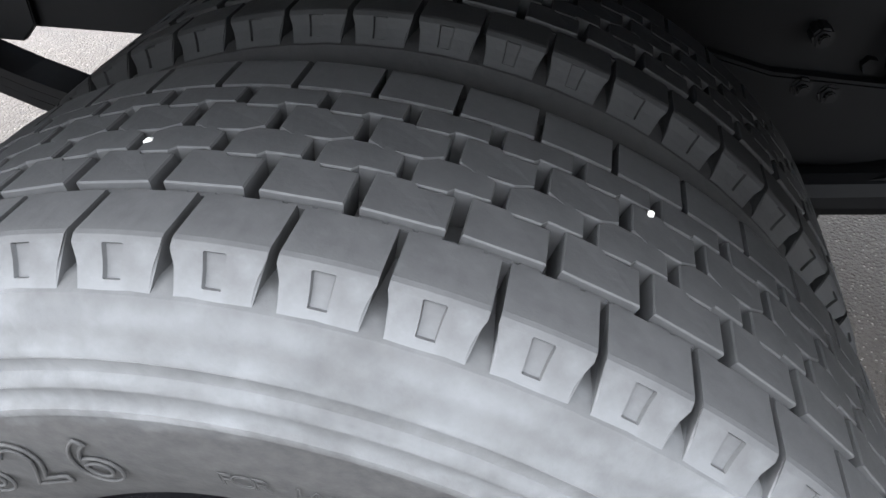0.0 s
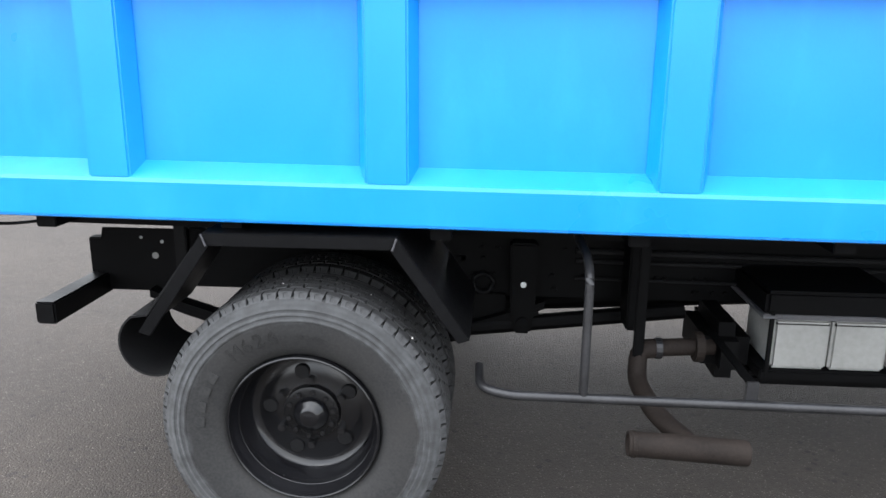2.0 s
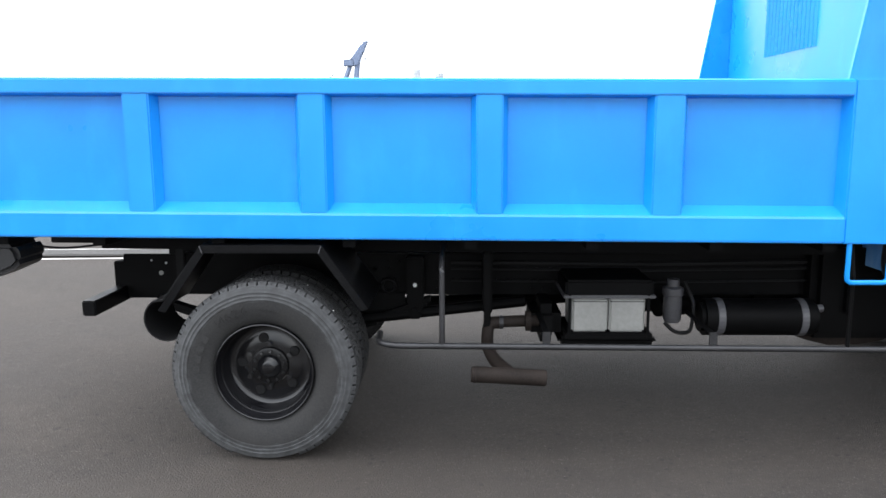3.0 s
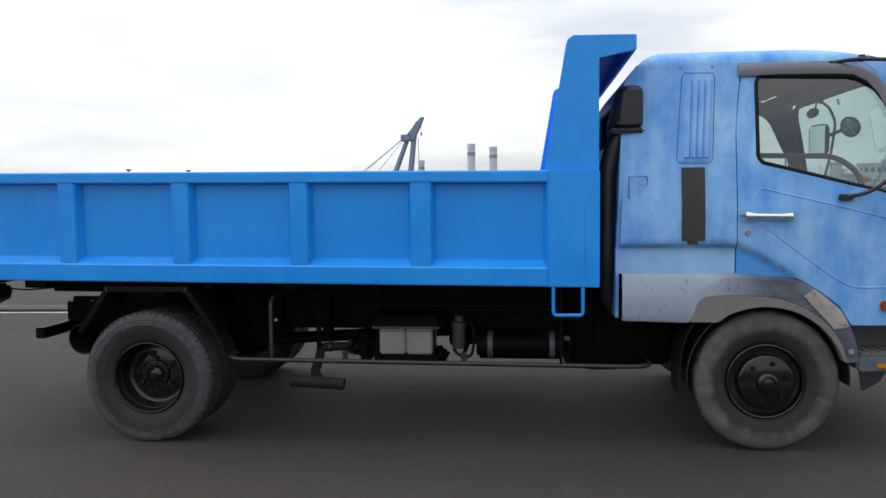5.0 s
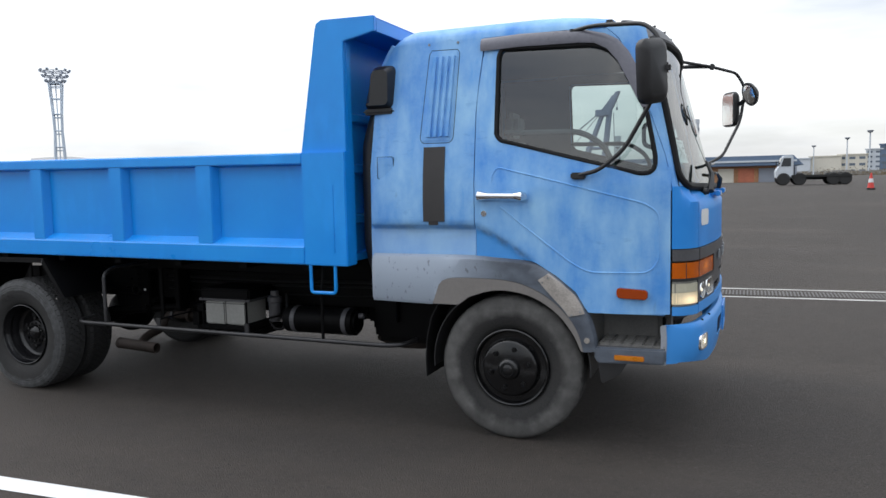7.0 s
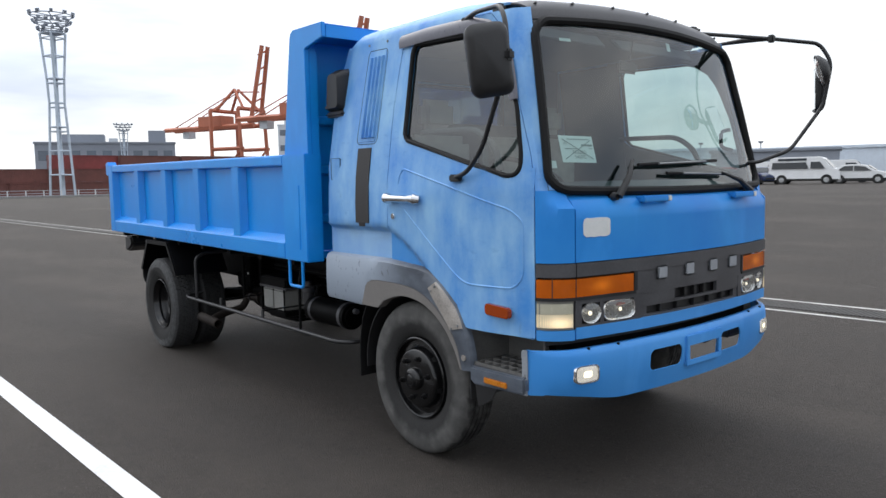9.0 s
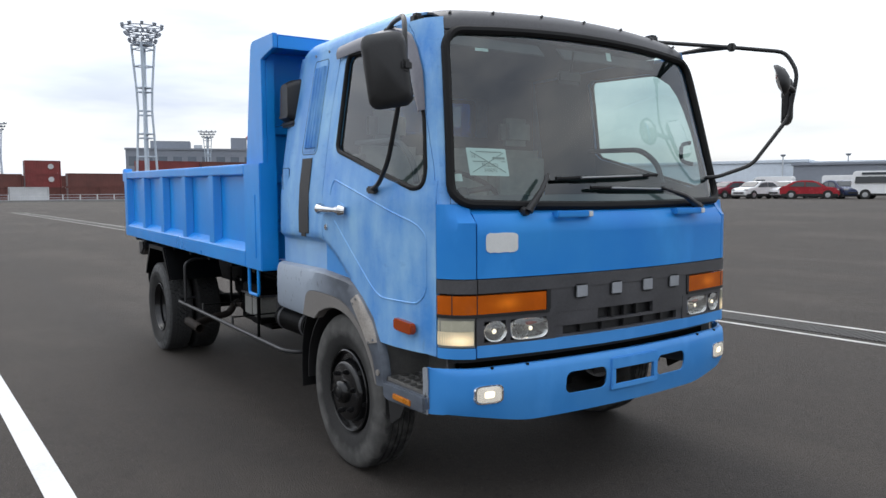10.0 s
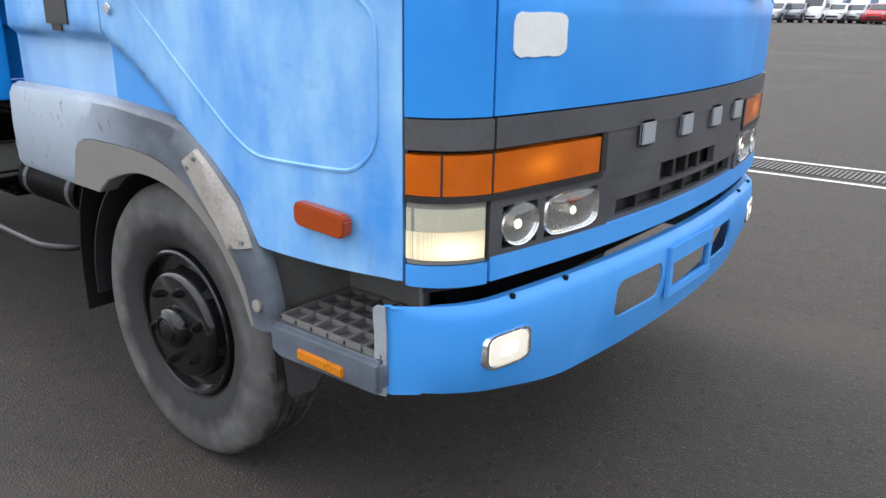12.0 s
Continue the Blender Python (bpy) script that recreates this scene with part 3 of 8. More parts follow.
def bed_side(mirror):
    def put(name, bm, parent, label=""):
        bed_shape(bm)
        return part(name, flip_y(bm) if mirror else bm, BED_BLUE, parent, label)
    panel = put("bed_side", box(X_REAR + 0.02, 2.86, -0.002, 0.03, 1.01, 1.69, 0.003), truck, "bright blue steel bed side with pressed ribs")
    top = prism([(BY, 1.637), (BY, 1.697), (BY + 0.012, 1.706), (0.05, 1.706), (0.05, 1.625), (-0.002, 1.625)], "x", -1.284, 2.578, 0.004)
    put("top_rail", top, panel)
    low = prism([(BY, 1.006), (BY, 1.108), (BY + 0.006, 1.118), (-0.002, 1.162), (0.04, 1.162), (0.04, 1.0), (BY + 0.01, 1.0)], "x", -1.284, 2.578, 0.004)
    put("bottom_rail", low, panel)
    for a, b in RIBS:
        m = 0.026
        rib = prism([(a - m, 0.0), (a, BY + 0.006), (b, BY + 0.006), (b + m, 0.0)], "z", 1.115, 1.640, 0.005)
        put("rib", rib, panel)
    put("front_post", prism([(2.552, 0.0), (2.578, BY), (X_FRONT, BY), (X_FRONT, 0.06), (2.552, 0.06)], "z", 1.0, 1.706, 0.006), panel)
    put("rear_post", prism([(X_REAR, 0.06), (X_REAR, BY), (-1.285, BY), (-1.258, 0.0), (-1.258, 0.06)], "z", 1.0, 1.706, 0.006), panel)
    # weld seam on the front post
    put("weld_seam", box(2.796, 2.801, BY - 0.004, BY + 0.004, 1.08, 1.50, 0.001), panel)
    # headboard wing
    wing = [(2.562, 1.70), (2.688, 2.45), (2.700, 2.485), (2.735, 2.505), (3.10, 2.502), (3.10, 2.412), (2.884, 2.367), (2.884, 1.70)]
    put("headboard_wing", prism(wing, "y", -0.035, -0.005, 0.004), panel)
    flange = prism([(2.86, 1.70), (2.86, 2.362), (2.884, 2.367), (2.884, 1.70)], "y", -0.004, 0.055, 0.003)
    put("wing_flange", flange, panel)
    ear = prism([(X_REAR - 0.10, 1.60), (X_REAR - 0.10, 1.735), (X_REAR - 0.03, 1.745), (X_REAR, 1.706), (X_REAR, 1.60)], "y", -0.06, 0.03, 0.006)
    put("tailgate_ear", ear, panel)
    # step bracket that hangs under the post
    if not mirror:
        ring = tube(rounded([(2.612, -0.05, 1.012), (2.612, -0.05, 0.828), (2.790, -0.05, 0.828), (2.790, -0.05, 1.012)], 0.025), 0.011, 8)
        part("hanging_bracket", ring, BED_BLUE, truck, "blue bent steel bracket under the bed", True)


bed_side(False)
bed_side(True)


def bed_rest():
    def put(name, bm, mat=BED_BLUE, label="", parent=truck):
        return part(name, bed_shape(bm), mat, parent, label)
    put("bed_floor", box(X_REAR, 2.85, 0.031, far(0.031), 1.015, 1.062, 0.003))
    put("tailgate", box(X_REAR - 0.045, X_REAR - 0.004, 0.0, far(0.0), 1.03, 1.70, 0.008), label="blue steel tailgate")
    head = put("headboard", box(2.785, 2.815, -0.004, far(-0.004), 1.065, 2.425, 0.004), label="blue steel headboard with canopy lip")
    lip = prism([(2.785, 2.426), (2.79, 2.47), (2.81, 2.498), (3.10, 2.495), (3.10, 2.487), (2.83, 2.426)], "y", -0.004, far(-0.004), 0.003)
    put("canopy_lip", lip, parent=head)
    put("canopy_edge", prism([(3.075, 2.412), (3.10, 2.412), (3.10, 2.486), (3.075, 2.486)], "y", -0.003, far(-0.003), 0.002), parent=head)
    for z in (1.92, 1.60, 1.28):
        put("cross_rib", prism([(2.816, z - 0.035), (2.845, z - 0.022), (2.845, z + 0.022), (2.816, z + 0.035)], "y", 0.06, far(0.05), 0.003), parent=head)
    for y in (0.75, 1.35):
        put("upright_rib", box(2.816, 2.852, y - 0.03, y + 0.03, 1.07, 2.42, 0.004), parent=head)
    for i in range(14):
        y = 0.80 + i * 0.05
        put("louvre_slat", prism([(2.772, y), (2.7845, y - 0.010), (2.7845, y + 0.012)], "z", 1.93, 2.33), parent=head)
    # beams under the floor
    for i, x in enumerate([-1.2, -0.75, -0.2, 0.4, 0.95, 1.5, 2.05, 2.55]):
        put("cross_beam", box(x - 0.03, x + 0.03, 0.0, far(0.0), 0.955, 1.012, 0.003), BLACK)
    for y in (0.66, far(0.74)):
        put("bed_long_beam", box(-1.35, 2.80, y, y + 0.08, 0.86, 0.953, 0.004), BLACK)
    put("bed_underside_skirt", box(-0.95, 2.80, 0.42, 0.44, 0.87, 1.010, 0.002), BLACK)


bed_rest()


# ---- chassis
def chassis():
    for y0, y1 in ((0.63, 0.70), (far(0.70), far(0.63))):
        web = box(-0.62, 4.55, y0, y0 + 0.008, 0.618, 0.845, 0.002)
        box(-0.62, 4.55, y0 + 0.008, y1, 0.618, 0.626, 0.0, web)
        box(-0.62, 4.55, y0 + 0.008, y1, 0.837, 0.845, 0.0, web)
        part("chassis_rail", web, BLACK, truck, "black painted steel chassis rail")
        tail = prism([(-0.98, 0.60), (-0.635, 0.60), (-0.608, 0.626), (-0.60, 0.845), (-0.93, 0.845)], "y", y0 - 0.012, y0 - 0.002, 0.002)
        t = part("rail_end_plate", tail, BLACK, truck)
        # pale discs paint the light that shows through the plate's holes
        for (x, z, r) in ((-0.78, 0.81, 0.006), (-0.70, 0.795, 0.007), (-0.73, 0.74, 0.013)):
            part("bolt_hole_light", cylinder((x, y0 - 0.0135, z), (x, y0 - 0.010, z), r, 10), GALV if r < 0.01 else CONCRETE, t)
    for x in (-0.55, 0.75, 1.65, 2.6):
        part("cross_member", box(x, x + 0.08, 0.71, far(0.71), 0.63, 0.80, 0.006), BLACK, truck)
    # spring hangers, bolts on the web; a white disc paints light through the ear
    for x in (0.66,):
        h = prism([(x - 0.05, 0.84), (x + 0.05, 0.84), (x + 0.045, 0.60), (x + 0.03, 0.50), (x - 0.03, 0.50), (x - 0.045, 0.60)], "y", 0.545, 0.622, 0.008)
        hp = part("spring_hanger", h, BLACK, truck)
        part("pin", cylinder((x, 0.53, 0.545), (x, 0.635, 0.545), 0.022, 12, 0.003), BLACK, hp)
        part("sight_hole_light", cylinder((x, 0.542, 0.688), (x, 0.5445, 0.688), 0.011, 12), WHITE_PATCH, hp)
    rnd = random.Random(4)
    bolts = bmesh.new()
    for i in range(60):
        x, z = rnd.uniform(0.42, 1.5), rnd.choice((0.65, 0.70, 0.76, 0.80))
        if abs(x - 0.66) < 0.08:
            continue
        join(bolts, cylinder((x, 0.618, z), (x, 0.632, z), 0.010, 6))
    tagged(part("rail_bolts", bolts, BLACK, truck), kind="stuff")
    # leaf springs, axle, differential, shaft
    for y in (0.565, far(0.625)):
        for i in range(6):
            L = (0.74, 0.74, 0.72, 0.45, 0.36, 0.27)[i]
            pts = [(x, 0.466 - i * 0.0150 + 0.283 * x * x) for x in [L * (j / 6 - 1) if j <= 6 else L * (j / 6 - 1) for j in range(13)]]
            poly = pts + [(x, z - 0.0145) for x, z in pts[::-1]]
            part("spring_leaf", prism(poly, "y", y, y + 0.06), BLACK, truck)
    part("rear_axle", cylinder((0, 0.25, 0.41), (0, far(0.25), 0.41), 0.065, 20), BLACK, truck)
    diff = bmesh.new()
    bmesh.ops.create_uvsphere(diff, u_segments=20, v_segments=12, radius=0.19, matrix=Matrix.Translation((0, YC, 0.41)) @ Matrix.Diagonal((1.15, 0.9, 1, 1)))
    part("differential", diff, BLACK, truck, smooth=True)
    part("drive_shaft", cylinder((0.2, YC, 0.44), (2.6, YC, 0.58), 0.045, 14), BLACK, truck)
    part("spring_bracket", prism([(0.28, 0.66), (0.36, 0.64), (0.60, 0.63), (0.60, 0.533), (0.47, 0.522), (0.40, 0.520), (0.30, 0.545)], "y", 0.605, 0.628, 0.004), BLACK, truck)
    for x, z in ((0.402, 0.686), (0.396, 0.626), (0.427, 0.620)):
        n = part("rail_bolt", cylinder((x, 0.600, z), (x, 0.631, z), 0.0135, 6, 0.003), GUARD_BLACK, truck)
        part("bolt_tip", cylinder((x, 0.592, z), (x, 0.601, z), 0.007, 10, 0.002), GUARD_BLACK, n)
    part("shackle_eye", tube([(0.515 + 0.036 * math.cos(i * math.pi / 8), 0.60, 0.675 + 0.036 * math.sin(i * math.pi / 8)) for i in range(16)], 0.009, 8, True), GUARD_BLACK, truck, smooth=True)
    part("lower_arm", cylinder((0.10, 0.56, 0.47), (1.25, 0.62, 0.585), 0.030, 12), BLACK, truck)
    part("gearbox", box(2.5, 3.3, 0.82, 1.28, 0.42, 0.82, 0.06), BLACK, truck)
    part("engine_block", box(3.3, 4.4, 0.72, 1.38, 0.36, 0.98, 0.06), BLACK, truck)
    part("engine_cover", box(2.74, 3.42, 0.52, 0.74, 0.40, 0.93, 0.04), BLACK, truck)
    part("front_axle", box(3.83, 3.95, 0.25, far(0.25), 0.34, 0.43, 0.02), BLACK, truck)
    # rear underrun bar
    bar = box(-0.99, -0.92, 0.25, far(0.25), 0.590, 0.668, 0.006)
    part("underrun_bar", bar, GUARD_BLACK, truck, "black square steel underrun bar")
    for y in (0.64, far(0.70)):
        part("bar_bracket", box(-1.0, -0.86, y, y + 0.05, 0.62, 0.80, 0.004), BLACK, truck)
    # far-side and near-side tail lamps under the bed end
    for y in (0.06, far(0.30)):
        lump = prism([(-1.395, 0.985), (-1.385, 0.825), (-1.345, 0.805), (-1.20, 0.865), (-1.165, 0.90), (-1.175, 0.95), (-1.20, 0.985)], "y", y, y + 0.24, 0.02)
        part("tail_lamp", lump, BLACK_PLASTIC, truck, "dark wrapped tail lamp under the bed")
    part("cable", tube(rounded([(-1.20, 0.2, 0.96), (-1.05, 0.25, 0.935), (-0.85, 0.35, 0.945), (-0.70, 0.5, 0.985)], 0.05), 0.006, 6), BLACK_RUBBER, truck)


chassis()


# ---- rear mudguard frame, sheet and rolled flap
def mudguard(mirror):
    def put(name, bm, mat, parent, label="", smooth=False):
        return part(name, flip_y(bm) if mirror else bm, mat, parent, label, smooth)
    line = [(-0.470, 0.700), (-0.262, 1.000), (0.285, 1.000), (0.490, 0.710)]
    w = 0.036
    inner = [(-0.436, 0.690), (-0.243, 1.000 - w), (0.266, 1.000 - w), (0.457, 0.698)]
    g = put("mudguard", prism([(line[1][0], line[1][1] - 0.004), (line[2][0], line[2][1] - 0.004), (line[2][0], line[2][1] - 0.010), (line[1][0], line[1][1] - 0.010)],
                              "y", -0.055, 0.46), GUARD_BLACK, truck, "black painted sheet steel mudguard with angle frame")
    for i in range(3):
        a, b, c, d = line[i], line[i + 1], inner[i + 1], inner[i]
        put("frame_bar", prism([a, b, c, d], "y", -0.072, -0.056, 0.002), GUARD_BLACK, g)
        dx, dz = b[0] - a[0], b[1] - a[1]
        k = 0.005 / math.hypot(dx, dz)
        off = (dz * k, -dx * k)
        put("guard_sheet", prism([(a[0], a[1]), (b[0], b[1]), (b[0] + off[0], b[1] + off[1]), (a[0] + off[0], a[1] + off[1])], "y", -0.0555, (0.31, 0.46, 0.42)[i]), GUARD_BLACK, g)
    for p in (line[1], line[2]):
        put("weld_bead", tube([(p[0], -0.074, p[1] - 0.002), (p[0] + (0.012 if p[0] < 0 else -0.012), -0.074, p[1] - w)], 0.003, 6), DARK_PLASTIC, g)
    # rolled rubber flap behind the wheel
    cx, cz, r = -0.452, 0.648, 0.098
    prof = [(-0.460, 0.735), (-0.30, 0.95)]
    arc = [(cx + r * math.cos(a), cz + r * math.sin(a)) for a in [radians(125 + 12.5 * i) for i in range(20)]]
    line2 = prof[::-1] + arc
    rows = [[(x, y, z) for x, z in line2] for y in (-0.03, 0.05, 0.18, 0.31)]
    put("mud_flap", sheet(rows, 0.006), BLACK_RUBBER, g, "rolled black rubber mud flap", True)
    put("hanger_strap", box(-0.60, -0.555, 0.50, 0.515, 0.72, 1.0, 0.004), GUARD_BLACK, g)


mudguard(False)
mudguard(True)


# ---- wheels
PITCHES = 58
R_TYRE = 0.428
ROWS_T = {}


def cyl_prism(outline, r0, r1, chamfer=0.0012, lean=0.0):
    """A tread block: an outline of (arc, across) wrapped round the wheel's axis."""
    bm = bmesh.new()
    cs, cy = sum(p[0] for p in outline) / len(outline), sum(p[1] for p in outline) / len(outline)

    def ring(r, grow):
        out = []
        for s, y in outline:
            d = Vector((s - cs, y - cy))
            k = 1 + grow / max(d.length, 1e-4)
            s2, y2 = cs + d.x * k, cy + d.y * k
            a = s2 / R_TYRE
            out.append(bm.verts.new((r * math.sin(a), y2, r * math.cos(a))))
        return out
    levels = [ring(r0, lean), ring(r1 - chamfer, 0), ring(r1, -chamfer)]
    n = len(outline)
    for a, b in zip(levels, levels[1:]):
        for i in range(n):
            bm.faces.new((a[i], a[(i + 1) % n], b[(i + 1) % n], b[i]))
    bm.faces.new(levels[-1])
    bmesh.ops.recalc_face_normals(bm, faces=bm.faces)
    return bm


def tread_meshes():
    p = 2 * math.pi * R_TYRE / PITCHES
    g = 0.0036                                 # half a cross slot
    meshes = {}
    # rows across the tread; the arc origin is the pitch's middle, and neighbours lie half a pitch apart
    h = p / 2
    e = 0.0009                                 # half a sipe
    a_row = [(-h + g, 0.0515), (h - g, 0.0515), (h - g, 0.0775 - e), (0.0015, 0.0775 - e), (-0.0015, 0.0815 - e), (-h + g, 0.0815 - e)]
    b_row = [(-h + g, 0.0775 + e), (-0.0015, 0.0775 + e), (0.0015, 0.0815 + e), (h - g, 0.0815 + e), (h - g, 0.0990), (0.011, 0.1045), (-0.011, 0.1045), (-h + g, 0.0990)]
    c_row = [(-h + g, 0.1065), (-0.012, 0.1010), (0.010, 0.1010), (h - g, 0.1065), (h - g, 0.1275 - e), (0.0015, 0.1275 - e), (-0.0015, 0.1315 - e), (-h + g, 0.1315 - e)]
    d_row = [(-h + g, 0.1275 + e), (-0.0015, 0.1275 + e), (0.0015, 0.1315 + e), (h - g, 0.1315 + e), (h - g, 0.1500), (-h + g, 0.1500)]
    for name, outline in (("a", a_row), ("b", b_row), ("c", c_row), ("d", d_row)):
        meshes[name] = cyl_prism(outline, 0.406, R_TYRE, 0.0009)
    # low tie ledges in the long grooves
    for name, y0, y1 in (("a", 0.0484, 0.0520), ("d", 0.1492, 0.1526)):
        for s0, s1 in ((-h + g, -0.008), (-0.006, 0.006), (0.008, h - g)):
            join(meshes[name], cyl_prism([(s0, y0), (s1, y0), (s1, y1), (s0, y1)], 0.406, R_TYRE - 0.0045, 0.0006))
    # shoulder block: one swept section, rounded over into its buttress, with a notch in the buttress
    for name, sign, edge in (("s", 1, 0.0), ("t", -1, 0.2015)):
        sec = [(0.406, 0.0470, 0), (R_TYRE - 0.0026, 0.0470, 0), (R_TYRE - 0.0014, 0.0460, 0), (R_TYRE - 0.0012, 0.0155, 0), (R_TYRE - 0.0018, 0.0128, 0), (R_TYRE - 0.0038, 0.0100, 0),
               (R_TYRE - 0.0042, 0.0096, 1), (R_TYRE - 0.0100, 0.0056, 1), (0.4140, 0.0024, 1), (0.4122, 0.0009, 1), (0.4118, 0.0006, 0), (0.4092, -0.0014, 0), (0.4060, -0.0044, 0)]
        cols = []
        for s0, dep in ((-1.0, 0.0), (-0.30, 0.0), (-0.27, 1.0), (0.17, 1.0), (0.20, 0.0), (1.0, 0.0)):
            col = []
            for r, y, notch in sec:
                half = h - 0.0022 - 0.0034 * smooth01(R_TYRE - 0.003, 0.414, r) * (y < 0.03)     # the slot widens downwards
                a2 = s0 * half / R_TYRE
                yy, r = y + 0.0019 * dep * notch, r - 0.0012 * dep * notch
                col.append((r * math.sin(a2), edge + sign * yy, r * math.cos(a2)))
            cols.append(col)
        bm = sheet(cols)
        bm.verts.ensure_lookup_table()
        m = len(sec)
        bm.faces.new([bm.verts[i] for i in range(m)])
        bm.faces.new([bm.verts[(len(cols) - 1) * m + i] for i in range(m)])
        bmesh.ops.recalc_face_normals(bm, faces=bm.faces)
        meshes[name] = bm
    return meshes


SHIFT = {"s": 0.232, "a": 0.68, "b": 0.03, "c": 0.435, "d": 0.84, "t": 0.30}   # in pitches


def tyre_body(bulge=1.0, grooves=False):
    """The carcass: (radius, across), with moulded rings on the wall; the outer wall faces -y."""
    out = [(0.228, 0.030), (0.240, 0.014), (0.262, 0.0), (0.300, -0.012), (0.330, -0.016), (0.343, -0.016), (0.3455, -0.0185), (0.350, -0.0185), (0.353, -0.0158),
           (0.361, -0.0152), (0.3635, -0.0176), (0.3685, -0.0168), (0.371, -0.0142), (0.378, -0.0135), (0.381, -0.0158), (0.386, -0.0148), (0.389, -0.0118), (0.398, -0.0098), (0.408, -0.004)]
    if grooves:
        out = [(0.228, 0.030), (0.240, 0.014), (0.262, 0.0), (0.300, -0.012), (0.330, -0.016), (0.345, -0.0168), (0.360, -0.0162), (0.375, -0.0142), (0.390, -0.0110), (0.400, -0.0075), (0.408, -0.004)]
        top = [(0.418, 0.006), (0.4265, 0.016)]
        for y in (0.048, 0.083, 0.110, 0.145):
            top += [(0.430, y - 0.005), (0.421, y - 0.004), (0.421, y + 0.004), (0.430, y + 0.005)]
        top += [(0.4265, 0.177), (0.418, 0.187)]
    else:
        top = [(0.411, 0.006), (0.4075, 0.05), (0.4075, 0.150), (0.411, 0.1955)]
    wide = 0.193 if grooves else 0.2015
    prof = out + top + [(r, wide - y) for r, y in out[::-1]]
    prof += [(0.226, 0.150), (0.226, 0.045)]
    return prof


def rear_wheel(y, detailed, mirror, outer):
    """One of a rear pair. y: where the tread's outer edge lies."""
    w = new("rear_wheel")
    w.parent = truck
    base = Matrix.Translation((-0.005, far(y) if mirror else y, 0.398)) @ Matrix.Scale(1.0105, 4)
    w.matrix_local = base @ (pose(0, 0, 0, 0, 0, 180) if mirror else Matrix())
    tagged(w, "black steel rear wheel with worn block-tread tyre" if outer else "inner rear wheel of the pair with block tread")
    tyre = lathe(tyre_body(), 96, "y", close=True)
    for v in tyre.verts:
        if v.co.z < -0.419:
            v.co.z = -0.419 + (v.co.z + 0.419) * 0.05
    part("tyre", tyre, RUBBER if outer else SHADED_INNER_RUBBER, w, "worn grey rubber tyre with dusty wall", True)
    if detailed:
        for key, me in ROWS_T.items():
            for i in range(PITCHES):
                if 25 < i < 33:
                    continue               # the patch that stands on the ground
                b = new("tread_block", me)
                b.parent = w
                b.matrix_local = Matrix.Rotation(2 * math.pi * (i + SHIFT[key]) / PITCHES, 4, "Y")
    else:
        bm = bmesh.new()
        for key, me in ROWS_T.items():
            for i in range(PITCHES):
                n0 = len(bm.verts)
                bm.from_mesh(me)
                bm.verts.ensure_lookup_table()
                bmesh.ops.rotate(bm, verts=bm.verts[n0:], matrix=Matrix.Rotation(2 * math.pi * (i + SHIFT[key]) / PITCHES, 3, "Y"))
        tagged(part("block_tread", bm, TREAD if outer else SHADED_INNER_TREAD, w), kind="stuff")
    if outer:
        rim = [(0.231, 0.030), (0.231, 0.010), (0.2295, 0.004), (0.226, 0.002), (0.2225, 0.004), (0.2195, 0.012), (0.2165, 0.030), (0.209, 0.040), (0.204, 0.12), (0.196, 0.133), (0.188, 0.141),
               (0.170, 0.146), (0.150, 0.138), (0.120, 0.130), (0.09, 0.128), (0.09, 0.140), (0.150, 0.150), (0.172, 0.158), (0.19, 0.155), (0.207, 0.15), (0.207, 0.05), (0.22, 0.04)]
        part("rim", lathe(rim, 64, "y", close=True), RIM_GLOSS, w, "glossy black steel rim, deeply dished", True)
        for i in range(5):
            a = 2 * math.pi * (i + 0.42) / 5
            c = Vector((0.133 * math.cos(a), 0, 0.133 * math.sin(a)))
            part("hand_hole", lathe([(0.0, 0.124), (0.022, 0.125), (0.025, 0.134), (0.0, 0.146)], 18, "y", center=c), BLACK_RUBBER, w, smooth=True)
        flange = [(0.052, 0.108), (0.080, 0.108), (0.086, 0.111), (0.088, 0.118), (0.089, 0.135), (0.050, 0.135)]
        part("hub", lathe(flange, 40, "y", close=True), HUB_BLACK, w, "black axle hub flange", True)
        dome = [(0.0, 0.073), (0.024, 0.074), (0.029, 0.076), (0.035, 0.083), (0.046, 0.091), (0.053, 0.098), (0.056, 0.106), (0.056, 0.112), (0.0, 0.113)]
        part("hub_centre", lathe(dome, 40, "y"), RIM_GLOSS, w, "shiny black domed hub cap", True)
        for i in range(10):
            a = 2 * math.pi * i / 10 + 0.2
            part("stud", cylinder((0.071 * math.cos(a), 0.097, 0.071 * math.sin(a)), (0.071 * math.cos(a), 0.110, 0.071 * math.sin(a)), 0.0095, 8, 0.003), HUB_GLOSS, w)
        for i in range(6):
            a = 2 * math.pi * i / 6 + 0.5
            part("wheel_nut", cylinder((0.108 * math.cos(a), 0.104, 0.108 * math.sin(a)), (0.108 * math.cos(a), 0.132, 0.108 * math.sin(a)), 0.014, 6, 0.003), HUB_GLOSS, w)
    return w


